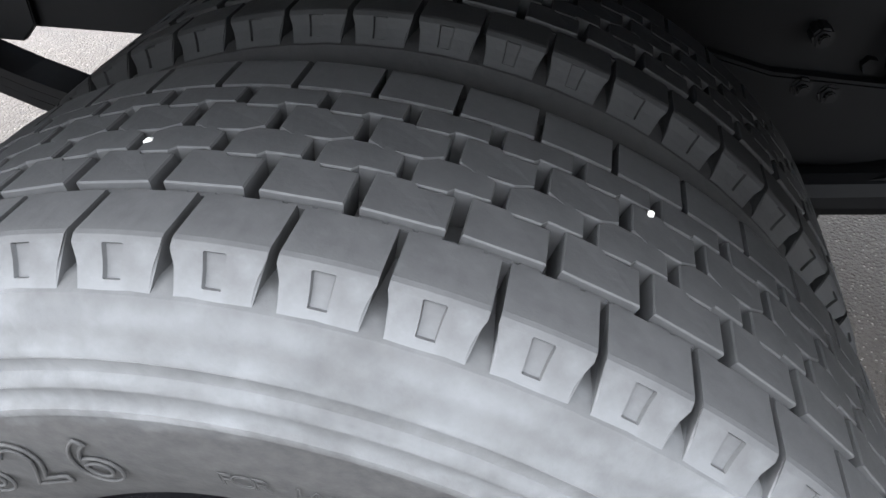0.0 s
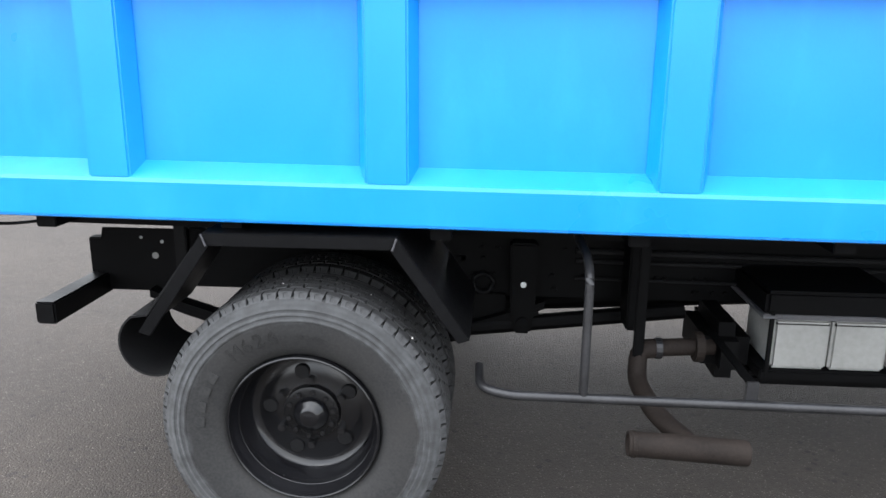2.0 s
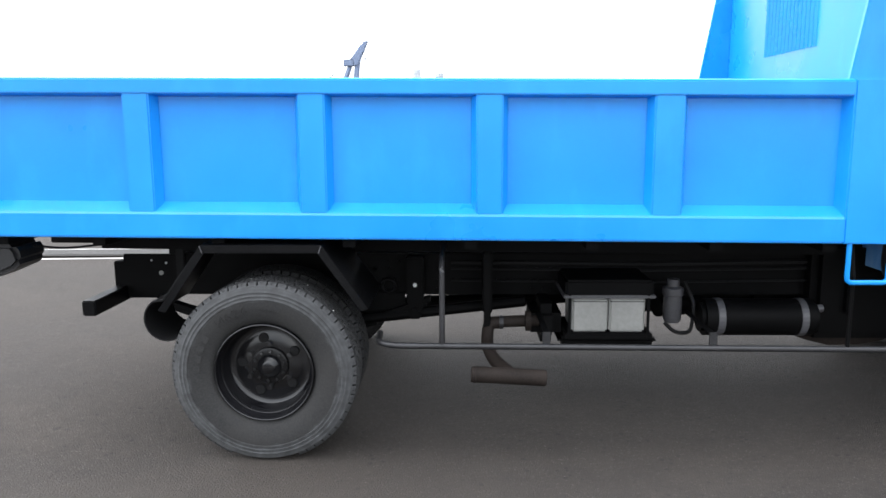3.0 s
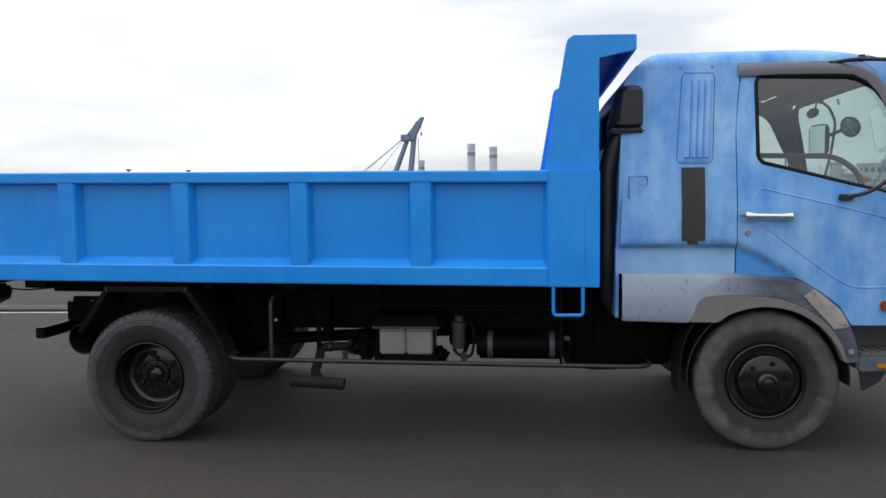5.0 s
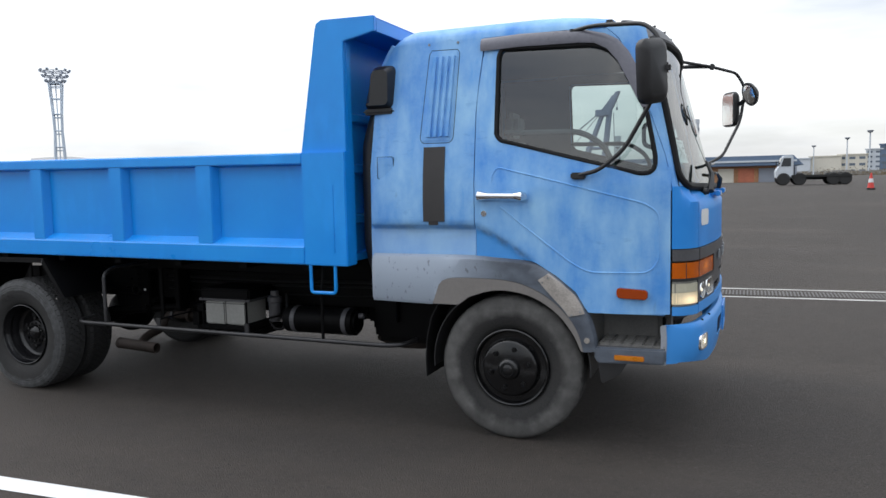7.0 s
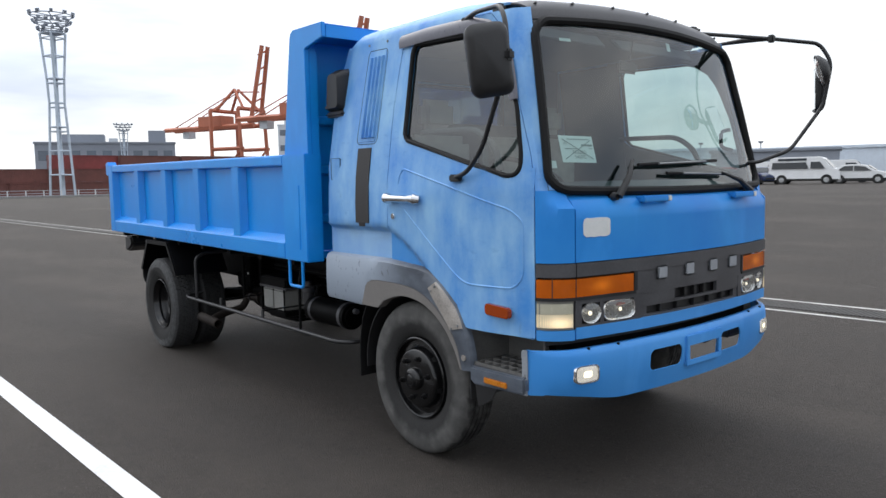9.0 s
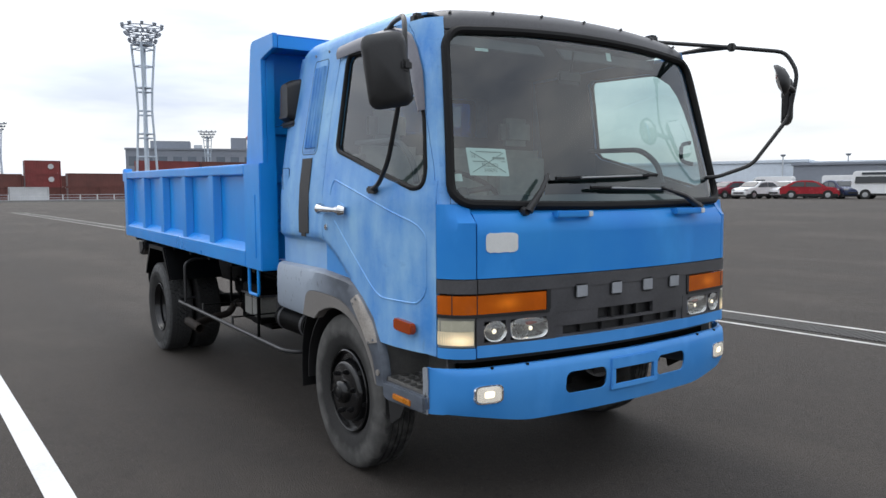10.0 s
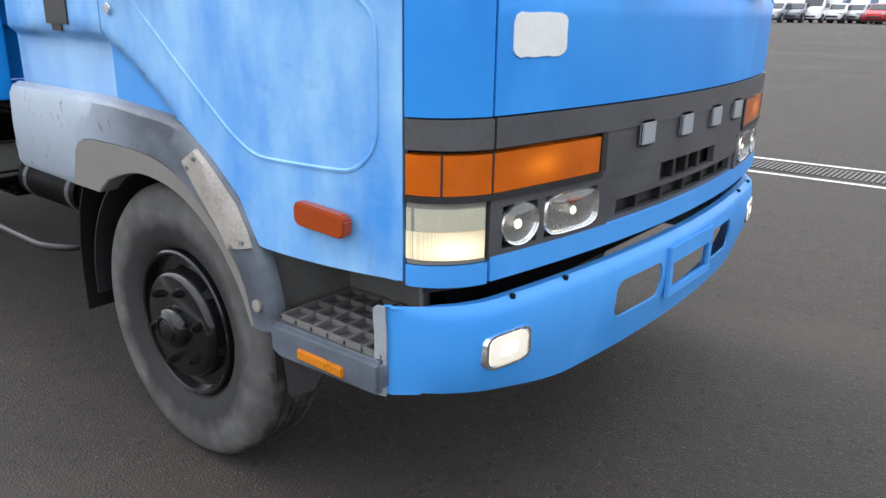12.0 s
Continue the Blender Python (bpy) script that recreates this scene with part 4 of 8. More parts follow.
def moulded_text(wheel, text, r, a0, a1, size, mat):
    """Raised characters set round the tyre wall, one by one; angles in degrees from the top, forwards positive."""
    n = len(text)
    for i, ch in enumerate(text):
        if ch == " ":
            continue
        cu = bpy.data.curves.new("moulded_character", "FONT")
        cu.body, cu.size, cu.align_x, cu.fill_mode, cu.bevel_depth, cu.bevel_resolution = ch, size, "CENTER", "NONE", size * 0.019, 1
        cu.materials.append(mat)
        ob = new("moulded_character", cu)
        ob.parent = wheel
        a = radians(a0 + (a1 - a0) * (i + 0.5) / n)
        ob.matrix_local = Matrix.Rotation(a, 4, "Y") @ Matrix.Translation((0, WALL_Y(r) + 0.05 * size, r - size * 0.35)) @ Matrix.Rotation(radians(99), 4, "X")


def WALL_Y(r):
    return interp([(0.24, 0.0135), (0.262, -0.0005), (0.300, -0.0125), (0.330, -0.0165), (0.36, -0.0165)], r) - 0.0004


for key_, bm_ in tread_meshes().items():
    me_ = bpy.data.meshes.new("tread_block")
    bm_.normal_update()
    bm_.to_mesh(me_)
    bm_.free()
    me_.materials.append(TREAD)
    ROWS_T[key_] = me_

near_rear = rear_wheel(-0.050, True, False, True)
moulded_text(near_rear, "M626", 0.306, -41, -10, 0.058, RUBBER)
moulded_text(near_rear, "FOR JAPAN", 0.300, -1, 15, 0.017, RUBBER)
for i_ in range(4):
    a_ = radians(-86 + 9.5 * i_)
    blk = box(-0.017, 0.017, WALL_Y(0.31) - 0.0004, WALL_Y(0.31) + 0.002, 0.288, 0.332, 0.001)
    blk.transform(Matrix.Rotation(a_, 4, "Y"))
    part("wall_mark", blk, RUBBER, near_rear, "plain dark maker's mark")
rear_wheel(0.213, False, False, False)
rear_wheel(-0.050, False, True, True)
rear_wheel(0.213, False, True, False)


def front_wheel(mirror):
    w = new("front_wheel")
    w.parent = truck
    y = 0.045
    w.matrix_local = Matrix.Translation((3.890, far(y) if mirror else y, 0.415)) @ (pose(0, 0, 0, 0, 0, 180) if mirror else Matrix())
    tagged(w, "front wheel with scuffed grey tyre and glossy black rim")
    tyre = lathe(tyre_body(grooves=True), 96, "y", close=True)
    for v in tyre.verts:
        if v.co.z < -0.428:
            v.co.z = -0.428 + (v.co.z + 0.428) * 0.1
    part("tyre", tyre, FRONT_RUBBER, w, "dusty grey rubber tyre with scuffed wall", True)
    rim = [(0.229, 0.030), (0.229, 0.004), (0.223, 0.0), (0.216, 0.003), (0.212, 0.018), (0.206, 0.030), (0.200, 0.050), (0.194, 0.062), (0.186, 0.060), (0.178, 0.040),
           (0.170, 0.010), (0.166, -0.006), (0.160, -0.014), (0.152, -0.018), (0.0, -0.018), (0.0, 0.02), (0.15, 0.07), (0.20, 0.08), (0.215, 0.05)]
    part("rim", lathe(rim, 64, "y"), FRONT_HUB, w, "glossy black dished steel rim", True)
    part("hub", lathe([(0.0, -0.062), (0.026, -0.062), (0.032, -0.058), (0.056, -0.050), (0.062, -0.042), (0.066, -0.016), (0.0, -0.012)], 32, "y"), FRONT_HUB, w, "black hub cap", True)
    part("hub_ring", lathe([(0.034, -0.0625), (0.040, -0.0625), (0.046, -0.054), (0.034, -0.054)], 32, "y", close=True), HUB_BLACK, w, smooth=True)
    for i in range(6):
        a = 2 * math.pi * i / 6 + 0.25
        c = (0.119 * math.cos(a), 0.119 * math.sin(a))
        n = part("wheel_nut", cylinder((c[0], -0.034, c[1]), (c[0], -0.012, c[1]), 0.0155, 6, 0.002), HUB_BLACK, w)
        part("stud", cylinder((c[0], -0.044, c[1]), (c[0], -0.033, c[1]), 0.009, 10, 0.001), HUB_BLACK, n)
    for i in range(6):
        a = 2 * math.pi * i / 6 + 0.78
        hole = lathe([(0.0, 0.0), (0.021, 0.0), (0.021, 0.006), (0.0, 0.006)], 18, "y")
        for v in hole.verts:
            v.co.x *= 0.75
        tilt = Matrix.Rotation(-a + math.pi / 2, 4, "Y") @ Matrix.Translation((0, 0.022, 0.1745)) @ Matrix.Rotation(radians(-70), 4, "X")
        hole.transform(tilt)
        part("hand_hole", hole, BLACK_RUBBER, w)
    return w


front_wheel(False)
front_wheel(True)
for (sx, sy, sz, sr) in ((-0.068, 0.040, 0.8245, 0.0032), (0.187, 0.078, 0.7870, 0.0022), (0.320, -0.004, 0.685, 0.0030)):
    st = bmesh.new()
    bmesh.ops.create_icosphere(st, subdivisions=1, radius=sr)
    for v in st.verts:
        v.co *= 1 + 0.35 * noise.noise(v.co * 300)
    for v in st.verts:
        v.co += Vector((sx, sy, sz))
    tagged(obj("grit_stone", st, STONE), "small white stone chip lodged on the tyre tread", "stone", "stones in the tread")

# ---------------------------------------------------------------- cab
def side_y(x, z):
    """The cab side's outer skin: upright below the belt, leaning in above, turning in at the front."""
    y = 0.128 * max(0.0, (z - 1.47) / 0.87) ** 1.08
    if x > 4.42:
        y += 0.052 * ((x - 4.42) / 0.37) ** 2
    if x < 3.30:
        y += 0.050 * ((3.30 - x) / 0.24) ** 2 * (0.35 + 0.65 * smooth01(1.9, 2.3, z))
    if x < 3.695 and z < 1.26:
        y += 0.034 * smooth01(1.262, 1.222, z)
    if x >= 3.695 and z < 1.30:
        crease = interp([(3.695, 1.262), (3.78, 1.232), (3.90, 1.160), (4.02, 1.072), (4.12, 0.985), (4.30, 0.84)], x)
        y += 0.024 * smooth01(crease, crease - 0.035, z) * (1 - smooth01(3.95, 4.22, x))
    return y


def side_pt(off=0.0):
    return lambda x, z: (x, side_y(x, z) + off, z)


def front_x(y):
    u = abs(y - YC)
    x = 5.008 - 0.087 * (u / 0.87) ** 2
    if u > 0.86:
        k = min(1.0, (u - 0.86) / 0.148)
        x -= 0.125 * (1 - math.sqrt(max(0.0, 1 - k * k)))
    return x


def front_pt(y, z, off=0.0):
    """The cab's front skin; above the sill it leans back with the windscreen."""
    x = front_x(y) + off
    lean = smooth01(0.045, 0.12, YC - abs(y - YC))        # the corners stay upright to meet the door
    if z > 1.43:
        x -= (0.055 + 0.262 * (z - 1.43)) * lean
    elif z > 1.385:
        x -= 0.055 * (z - 1.385) / 0.045 * lean
    # the front narrows towards the roof
    return (x, y, z)


def put_side(name, bm, mat, parent, mirror, label="", smooth=True):
    return part(name, flip_y(bm) if mirror else bm, mat, parent, label, smooth)


ROOF_Z = 2.337                                # where the sides and the back wall turn over into the roof


def cab_back(z):
    return 3.015 + 0.048 * max(0, (z - 1.2)) ** 1.2 + 0.12 * smooth01(2.20, 2.44, z)


WIN_LO = [(3.822, 1.775), (3.845, 1.738), (4.632, 1.530), (4.680, 1.535), (4.706, 1.565)]
WIN_HI = [(3.822, 2.225), (3.845, 2.262), (4.36, 2.245), (4.44, 2.215), (4.52, 2.150), (4.58, 2.06), (4.66, 1.85), (4.706, 1.62)]
SILL = [(3.695, 1.072), (3.85, 1.058), (4.05, 1.046), (4.18, 0.967), (4.29, 0.878), (4.35, 0.775), (4.36, 0.768), (4.79, 0.770)]
A_EDGE = lambda z: 4.79 if z < 1.46 else interp([(1.46, 4.79), (1.62, 4.757), (1.95, 4.640), (2.10, 4.585), (2.27, 4.50), (2.34, 4.42)], z)


def build_side(mirror):
    cab_q = bmesh.new()
    # rear quarter of the cab, behind the door
    rows = []
    zs = [1.072, 1.15, 1.20, 1.222, 1.232, 1.242, 1.252, 1.262, 1.30, 1.5, 1.7, 1.9, 2.1, 2.2, 2.28, ROOF_Z]
    for z in zs:
        back = cab_back(z)
        rows.append([(x, side_y(x, z), z) for x in [back + (3.6945 + 0.035 * smooth01(1.9, 2.33, z) - back) * i / 10 for i in range(11)]])
    join(cab_q, sheet(rows, 0.02))
    q = put_side("rear_quarter", cab_q, FADED, truck, mirror, "faded patchy light blue cab quarter panel")
    # swage line, louvred vent, dark strip
    vent_o = [(3.405, 2.288), (3.572, 2.284), (3.583, 2.26), (3.560, 1.76), (3.536, 1.736), (3.365, 1.738), (3.348, 1.765), (3.390, 2.265)]
    frame_b = bmesh.new()
    join(frame_b, tube([(p.x, side_y(p.x, p.z) + 0.0005, p.z) for p in rounded([(x, 0, z) for x, z in vent_o] + [(vent_o[0][0], 0, vent_o[0][1])], 0.02)[:-1]], 0.0021, 6, True))
    put_side("vent_gap", frame_b, BLACK_RUBBER, q, mirror)
    face = [[(x0 + (x1 - x0) * k, side_y(x0, z) - 0.004, z) for k in (0, 0.5, 1)] for z, x0, x1 in ((1.752, 3.366, 3.534), (1.80, 3.362, 3.552), (2.24, 3.397, 3.574), (2.276, 3.41, 3.568))]
    put_side("vent_cover", sheet(face, 0.004), FADED, q, mirror)
    for i in range(4):
        x0 = 3.410 + i * 0.0385
        sl = [[(x0 + dx - 0.026 * (1 - k), side_y(x0, 1.76 + 0.5 * k) - h, 1.765 + 0.495 * k) for dx, h in ((0, 0.003), (0.006, 0.006), (0.030, 0.021), (0.034, 0.018), (0.036, 0.003))] for k in (0.02, 0.06, 0.25, 0.5, 0.75, 0.93, 0.97)]
        put_side("vent_louvre", sheet(sl, 0.003), FADED, q, mirror)
    strip = [[(x, side_y(x, z) - 0.006, z) for x in (3.376, 3.445, 3.512)] for z in (1.275, 1.40, 1.55, 1.715)]
    put_side("dark_strip", sheet(strip, 0.005), MAT_STRIP, q, mirror, "dark matt plastic strip")
    put_side("strip_tab", sheet([[(x, side_y(x, z) - 0.007, z) for x in (3.41, 3.47)] for z in (1.255, 1.28)], 0.004), MAT_STRIP, q, mirror)
    for x in (3.385, 3.57):
        put_side("rivet", cylinder((x, side_y(x, 2.325) - 0.006, 2.325), (x, side_y(x, 2.325) + 0.01, 2.325), 0.008, 10, 0.002), GALV, q, mirror)
    flap = [(3.075, 1.66), (3.170, 1.66), (3.168, 1.54), (3.072, 1.54)]
    sf = put_side("small_flap", prism(flap, "y", side_y(3.12, 1.6) - 0.005, side_y(3.12, 1.6) + 0.012, 0.003), FADED, q, mirror)
    put_side("flap_gap", tube(rounded([(x, side_y(3.12, 1.6) - 0.002, z) for x, z in ((3.066, 1.666), (3.176, 1.666), (3.174, 1.534), (3.064, 1.534), (3.066, 1.666))], 0.015)[:-1], 0.0018, 6, True), BLACK_RUBBER, sf, mirror)

    # door: below the window, pillars, head
    door = bmesh.new()
    x_r = 3.700
    lo = lambda x: interp(SILL, x) + 0.004
    belt = lambda x: interp(WIN_LO, x) if x > 3.822 else 1.775
    join(door, band(lo, belt, x_r, 4.786, 48, side_pt(), 30, 0.025))
    rp = [[(x, side_y(x, z), z) for x in (x_r + 0.035 * smooth01(1.9, 2.33, z), 3.76, 3.822)] for z in [1.775 + (2.225 - 1.775) * i / 8 for i in range(9)]]
    join(door, sheet(rp, 0.025))
    join(door, band(lambda x: interp(WIN_HI, x) if x > 3.822 else 2.225, lambda x: 2.335 - 0.02 * max(0, x - 4.0), 3.735, 4.42, 16, side_pt(), 3, 0.025))
    fr = []
    for i in range(15):
        z = 1.44 + (2.325 - 1.44) * i / 14
        xe = A_EDGE(z)
        wi = interp([(1.44, 4.70), (1.53, 4.690), (1.565, 4.706), (1.62, 4.706), (1.85, 4.66), (2.06, 4.58), (2.15, 4.52), (2.215, 4.44), (2.245, 4.36), (2.33, 4.30)], z)
        fr.append([(wi + (xe - wi) * k / 4, side_y(wi + (xe - wi) * k / 4, z), z) for k in range(5)])
    join(door, sheet(fr, 0.025))
    d = put_side("door", door, FADED, truck, mirror, "faded light blue cab door with streaks")
    # pressed line on the door
    press = rounded([(3.800, 0, 1.50), (3.806, 0, 1.546), (3.836, 0, 1.585), (4.192, 0, 1.496), (4.660, 0, 1.372), (4.728, 0, 1.32), (4.728, 0, 1.06), (4.674, 0, 1.000),
                     (4.363, 0, 0.996), (4.272, 0, 1.041), (4.079, 0, 1.185), (3.857, 0, 1.358)], 0.05)
    dense = []
    for p, q_ in zip(press, press[1:]):
        k_ = max(1, int((q_ - p).length / 0.03))
        dense += [p.lerp(q_, i / k_) for i in range(k_)]
    dense.append(press[-1])
    put_side("pressed_line", tube([(p.x, side_y(p.x, p.z) + 0.001, p.z) for p in dense], 0.0055, 6), FADED, d, mirror)
    # handle
    hd = tube([(3.728, -0.012, 1.424), (3.742, -0.032, 1.424), (3.79, -0.036, 1.423), (3.94, -0.036, 1.420), (3.985, -0.032, 1.419), (4.0, -0.010, 1.418)], [0.026, 0.031, 0.0185, 0.0175, 0.029, 0.024], 14)
    put_side("door_handle", hd, CHROME, d, mirror, "chrome grab door handle")
    recess = prism([(3.755, 1.395), (3.965, 1.392), (3.985, 1.44), (3.93, 1.466), (3.80, 1.468), (3.745, 1.442)], "y", -0.0022, 0.006, 0.002)
    put_side("handle_recess", recess, FADED, d, mirror)
    put_side("door_lock", cylinder((3.757, -0.010, 1.322), (3.757, 0.004, 1.322), 0.017, 16, 0.003), CHROME, d, mirror, "chrome door lock")
    # window pane and its dark seal
    ring = [(x, z) for x, z in WIN_LO] + [(x, z) for x, z in WIN_HI[::-1]]
    seal_pts = rounded([(x, 0, z) for x, z in ring] + [(ring[0][0], 0, ring[0][1])], 0.03)
    put_side("window_seal", tube([(p.x, side_y(p.x, p.z) + 0.004, p.z) for p in seal_pts[:-1]], 0.013, 8, True), BLACK_RUBBER, d, mirror)
    pane = band(lambda x: interp(WIN_LO, x), lambda x: interp(WIN_HI, x), 3.822, 4.706, 24, side_pt(0.014), 6, 0.0)
    g = put_side("window_pane", pane, PANE, d, mirror, "dark tinted side window")
    g.visible_shadow = False
    put_side("belt_strip", tube([(x, side_y(x, interp(WIN_LO, x)) - 0.001, interp(WIN_LO, x) - 0.004) for x in (3.86, 4.1, 4.35, 4.60)], 0.006, 6), BLACK_RUBBER, d, mirror)
    # rain visor over the window
    vis_line = [(3.718, 2.292), (3.95, 2.300), (4.30, 2.292), (4.40, 2.272), (4.47, 2.235), (4.53, 2.165), (4.585, 2.06), (4.625, 1.955), (4.65, 1.885)]
    rows = []
    for i, (x, z) in enumerate(vis_line):
        n = (0, 1) if i < 3 else (0.75, 0.66) if i < 6 else (0.93, 0.36)
        w = 0.036 if i < 7 else (0.026 if i == 7 else 0.014)
        rows.append([(x + n[0] * w * k, side_y(x, z) - o, z + n[1] * w * k) for k, o in ((-1.0, 0.020), (-0.2, 0.024), (0.6, 0.016), (1.0, 0.0))])
    put_side("rain_visor", sheet(rows, 0.003), VISOR, d, mirror, "smoky grey plastic rain visor")
    # side marker
    put_side("side_marker", prism([(4.512, 0.905), (4.522, 0.918), (4.665, 0.910), (4.677, 0.898), (4.676, 0.868), (4.664, 0.857), (4.526, 0.862), (4.513, 0.874)], "y", -0.018, 0.012, 0.004),
                  AMBER_DEEP, d, mirror, "orange side marker lens")

    # wheel-arch band, its taupe trim and the patch
    fo = [(3.028, 1.068), (3.70, 1.068), (3.85, 1.054), (4.05, 1.042), (4.11, 1.012), (4.18, 0.962), (4.29, 0.872), (4.345, 0.775), (4.385, 0.66), (4.400, 0.555)]
    fi = [(3.028, 0.795), (3.425, 0.785), (3.468, 0.904), (3.507, 0.943), (3.70, 0.947), (3.923, 0.940), (4.09, 0.880), (4.22, 0.781), (4.303, 0.672), (4.335, 0.552)]
    ti = [(3.592, 0.784), (3.659, 0.833), (3.760, 0.868), (3.867, 0.884), (4.035, 0.858), (4.183, 0.768), (4.276, 0.650), (4.318, 0.552)]

    def eased(line, times=2):
        for _ in range(times):
            out = [line[0]]
            for a, b in zip(line, line[1:]):
                out += [(a[0] * 0.75 + b[0] * 0.25, a[1] * 0.75 + b[1] * 0.25), (a[0] * 0.25 + b[0] * 0.75, a[1] * 0.25 + b[1] * 0.75)]
            line = out + [line[-1]]
        return line
    fo, fi, ti = eased(fo), fi[:2] + eased(fi[2:]), ti[:1] + eased(ti[1:])

    def resample(line, n):
        ls = [0.0]
        for a, b in zip(line, line[1:]):
            ls.append(ls[-1] + math.hypot(b[0] - a[0], b[1] - a[1]))
        out = []
        for i in range(n):
            t = ls[-1] * i / (n - 1)
            for k in range(len(line) - 1):
                if t <= ls[k + 1] + 1e-9:
                    f = (t - ls[k]) / (ls[k + 1] - ls[k])
                    out.append((line[k][0] + (line[k + 1][0] - line[k][0]) * f, line[k][1] + (line[k + 1][1] - line[k][1]) * f))
                    break
        return out
    rows = []
    A, B = resample(fo, 72), resample(fi, 72)
    prof = ((0.0, 0.012), (0.04, -0.010), (0.12, -0.020), (0.5, -0.024), (0.92, -0.022), (1.0, -0.010))
    for t, o in prof:
        rows.append([(a[0] + (b[0] - a[0]) * t, o + 0.022, a[1] + (b[1] - a[1]) * t) for a, b in zip(A, B)])
    f = put_side("arch_band", sheet(rows, 0.012), GREY_BAND, truck, mirror, "worn grey plastic wheel-arch band with scuffs")
    put_side("arch_trim", prism(fi[1:] + ti[::-1], "y", -0.0135, 0.045, 0.003), ARCH_TRIM, f, mirror, "taupe wheel-arch trim", False)
    A, B = resample([(4.135, 0.985), (4.190, 0.947), (4.287, 0.864), (4.325, 0.800), (4.338, 0.766)], 9), resample([(4.078, 0.948), (4.112, 0.905), (4.168, 0.845), (4.222, 0.790), (4.252, 0.748)], 9)
    pat = put_side("repair_patch", sheet([[(a[0] + (b[0] - a[0]) * t, o, a[1] + (b[1] - a[1]) * t) for a, b in zip(A, B)] for t, o in ((0.0, -0.006), (0.12, -0.0155), (0.5, -0.0185), (1.0, -0.018))], 0.004), PATCH_METAL, f, mirror, "riveted bare metal repair patch")
    for x, z in ((4.136, 0.962), (4.102, 0.935), (4.315, 0.778), (4.268, 0.758)):
        put_side("rivet", cylinder((x, -0.0265, z), (x, -0.014, z), 0.006, 8), GALV, pat, mirror)
    put_side("screw_spot", lathe([(0.0, -0.021), (0.016, -0.019), (0.016, -0.004), (0.0, -0.004)], 16, "y", center=(4.352, 0.0, 0.618)), PATCH_METAL, f, mirror)
    # inner wheel house, dark
    arch = [(3.892 + 0.47 * math.cos(a), 0.44 + 0.455 * math.sin(a)) for a in [radians(-5 + 190 * i / 24) for i in range(25)]]
    put_side("wheel_house", sheet([[(x, y, z) for x, z in arch] for y in (0.02, 0.25, 0.62)], 0.006), BLACK_PLASTIC, truck, mirror)
    # flap behind the front wheel
    fl = [(3.46, 0.78), (3.415, 0.70), (3.385, 0.58), (3.375, 0.46), (3.38, 0.335)]
    put_side("front_mud_flap", sheet([[(x, y, z) for x, z in fl] for y in (0.0, 0.1, 0.27)], 0.006), BLACK_RUBBER, truck, mirror, "black rubber flap behind the front wheel")
    put_side("small_flap", prism([(4.405, 0.512), (4.575, 0.512), (4.525, 0.432), (4.435, 0.378), (4.425, 0.384)], "y", 0.012, 0.018), BLACK_PLASTIC, truck, mirror, "grey rubber flap under the step", False)

    # entry step
    st = prism([(4.388, 0.585), (4.772, 0.592), (4.772, 0.520), (4.755, 0.508), (4.42, 0.495), (4.392, 0.510)], "y", -0.012, 0.30, 0.010)
    s = put_side("entry_step", st, GREY_BAND, truck, mirror, "worn grey entry step with gridded tread")
    put_side("tread_well", box(4.408, 4.766, 0.004, 0.262, 0.586, 0.5945, 0.0), DARK_PLASTIC, s, mirror, smooth=False)
    for i in range(7):
        x = 4.412 + i * 0.057
        put_side("grip_bar", box(x, x + 0.010, 0.006, 0.26, 0.588, 0.608, 0.002), STEP_GREY, s, mirror, smooth=False)
    for j in range(5):
        y = 0.006 + j * 0.060
        put_side("grip_bar", box(4.41, 4.765, y, y + 0.010, 0.588, 0.607, 0.002), STEP_GREY, s, mirror, smooth=False)
    put_side("amber_reflector", box(4.500, 4.660, -0.019, -0.008, 0.520, 0.548, 0.004), AMBER_STEP, s, mirror, "orange reflector", False)
    put_side("step_wall", sheet([[(x, y, z) for x, y in ((4.35, 0.02), (4.40, 0.26), (4.70, 0.27), (4.79, 0.10))] for z in (0.56, 0.70, 0.80)], 0.01), STEP_GREY, truck, mirror)
    put_side("sill", box(4.36, 4.76, 0.06, 0.40, 0.762, 0.80, 0.004), FADED, truck, mirror, smooth=False)


build_side(False)
build_side(True)


# ---- roof, rear wall, floor
def roof_rows():
    """The roof turns over from the sides and the back in one round edge, and is a little crowned."""
    rows = []
    cross = [0.5 - 0.5 * math.cos(math.pi * j / 30) for j in range(31)]
    back = cab_back(ROOF_Z)
    along = [0.0, 0.004, 0.012, 0.025, 0.042, 0.065, 0.09, 0.13, 0.2, 0.3, 0.42, 0.55, 0.68, 0.8, 0.9, 1.0]
    for t in cross:
        row = []
        for u in along:
            x = back + (4.452 - back) * u
            e = side_y(x, ROOF_Z) + 0.03 * smooth01(4.2, 4.5, x)
            y = e + (far(e) - e) * t
            a, b = min(1.0, min(y - e, far(e) - y) / 0.11), min(1.0, (x - back) / 0.15)
            round_ = math.sqrt(max(0.0, 1 - (1 - a) ** 2)) * math.sqrt(max(0.0, 1 - (1 - b) ** 2))
            z = ROOF_Z + (0.088 - 0.035 * max(0, (x - 4.0) / 0.45) ** 2) * round_ + 0.020 * (1 - (2 * t - 1) ** 2) * b
            row.append((x, y, z))
        rows.append(row)
    return rows


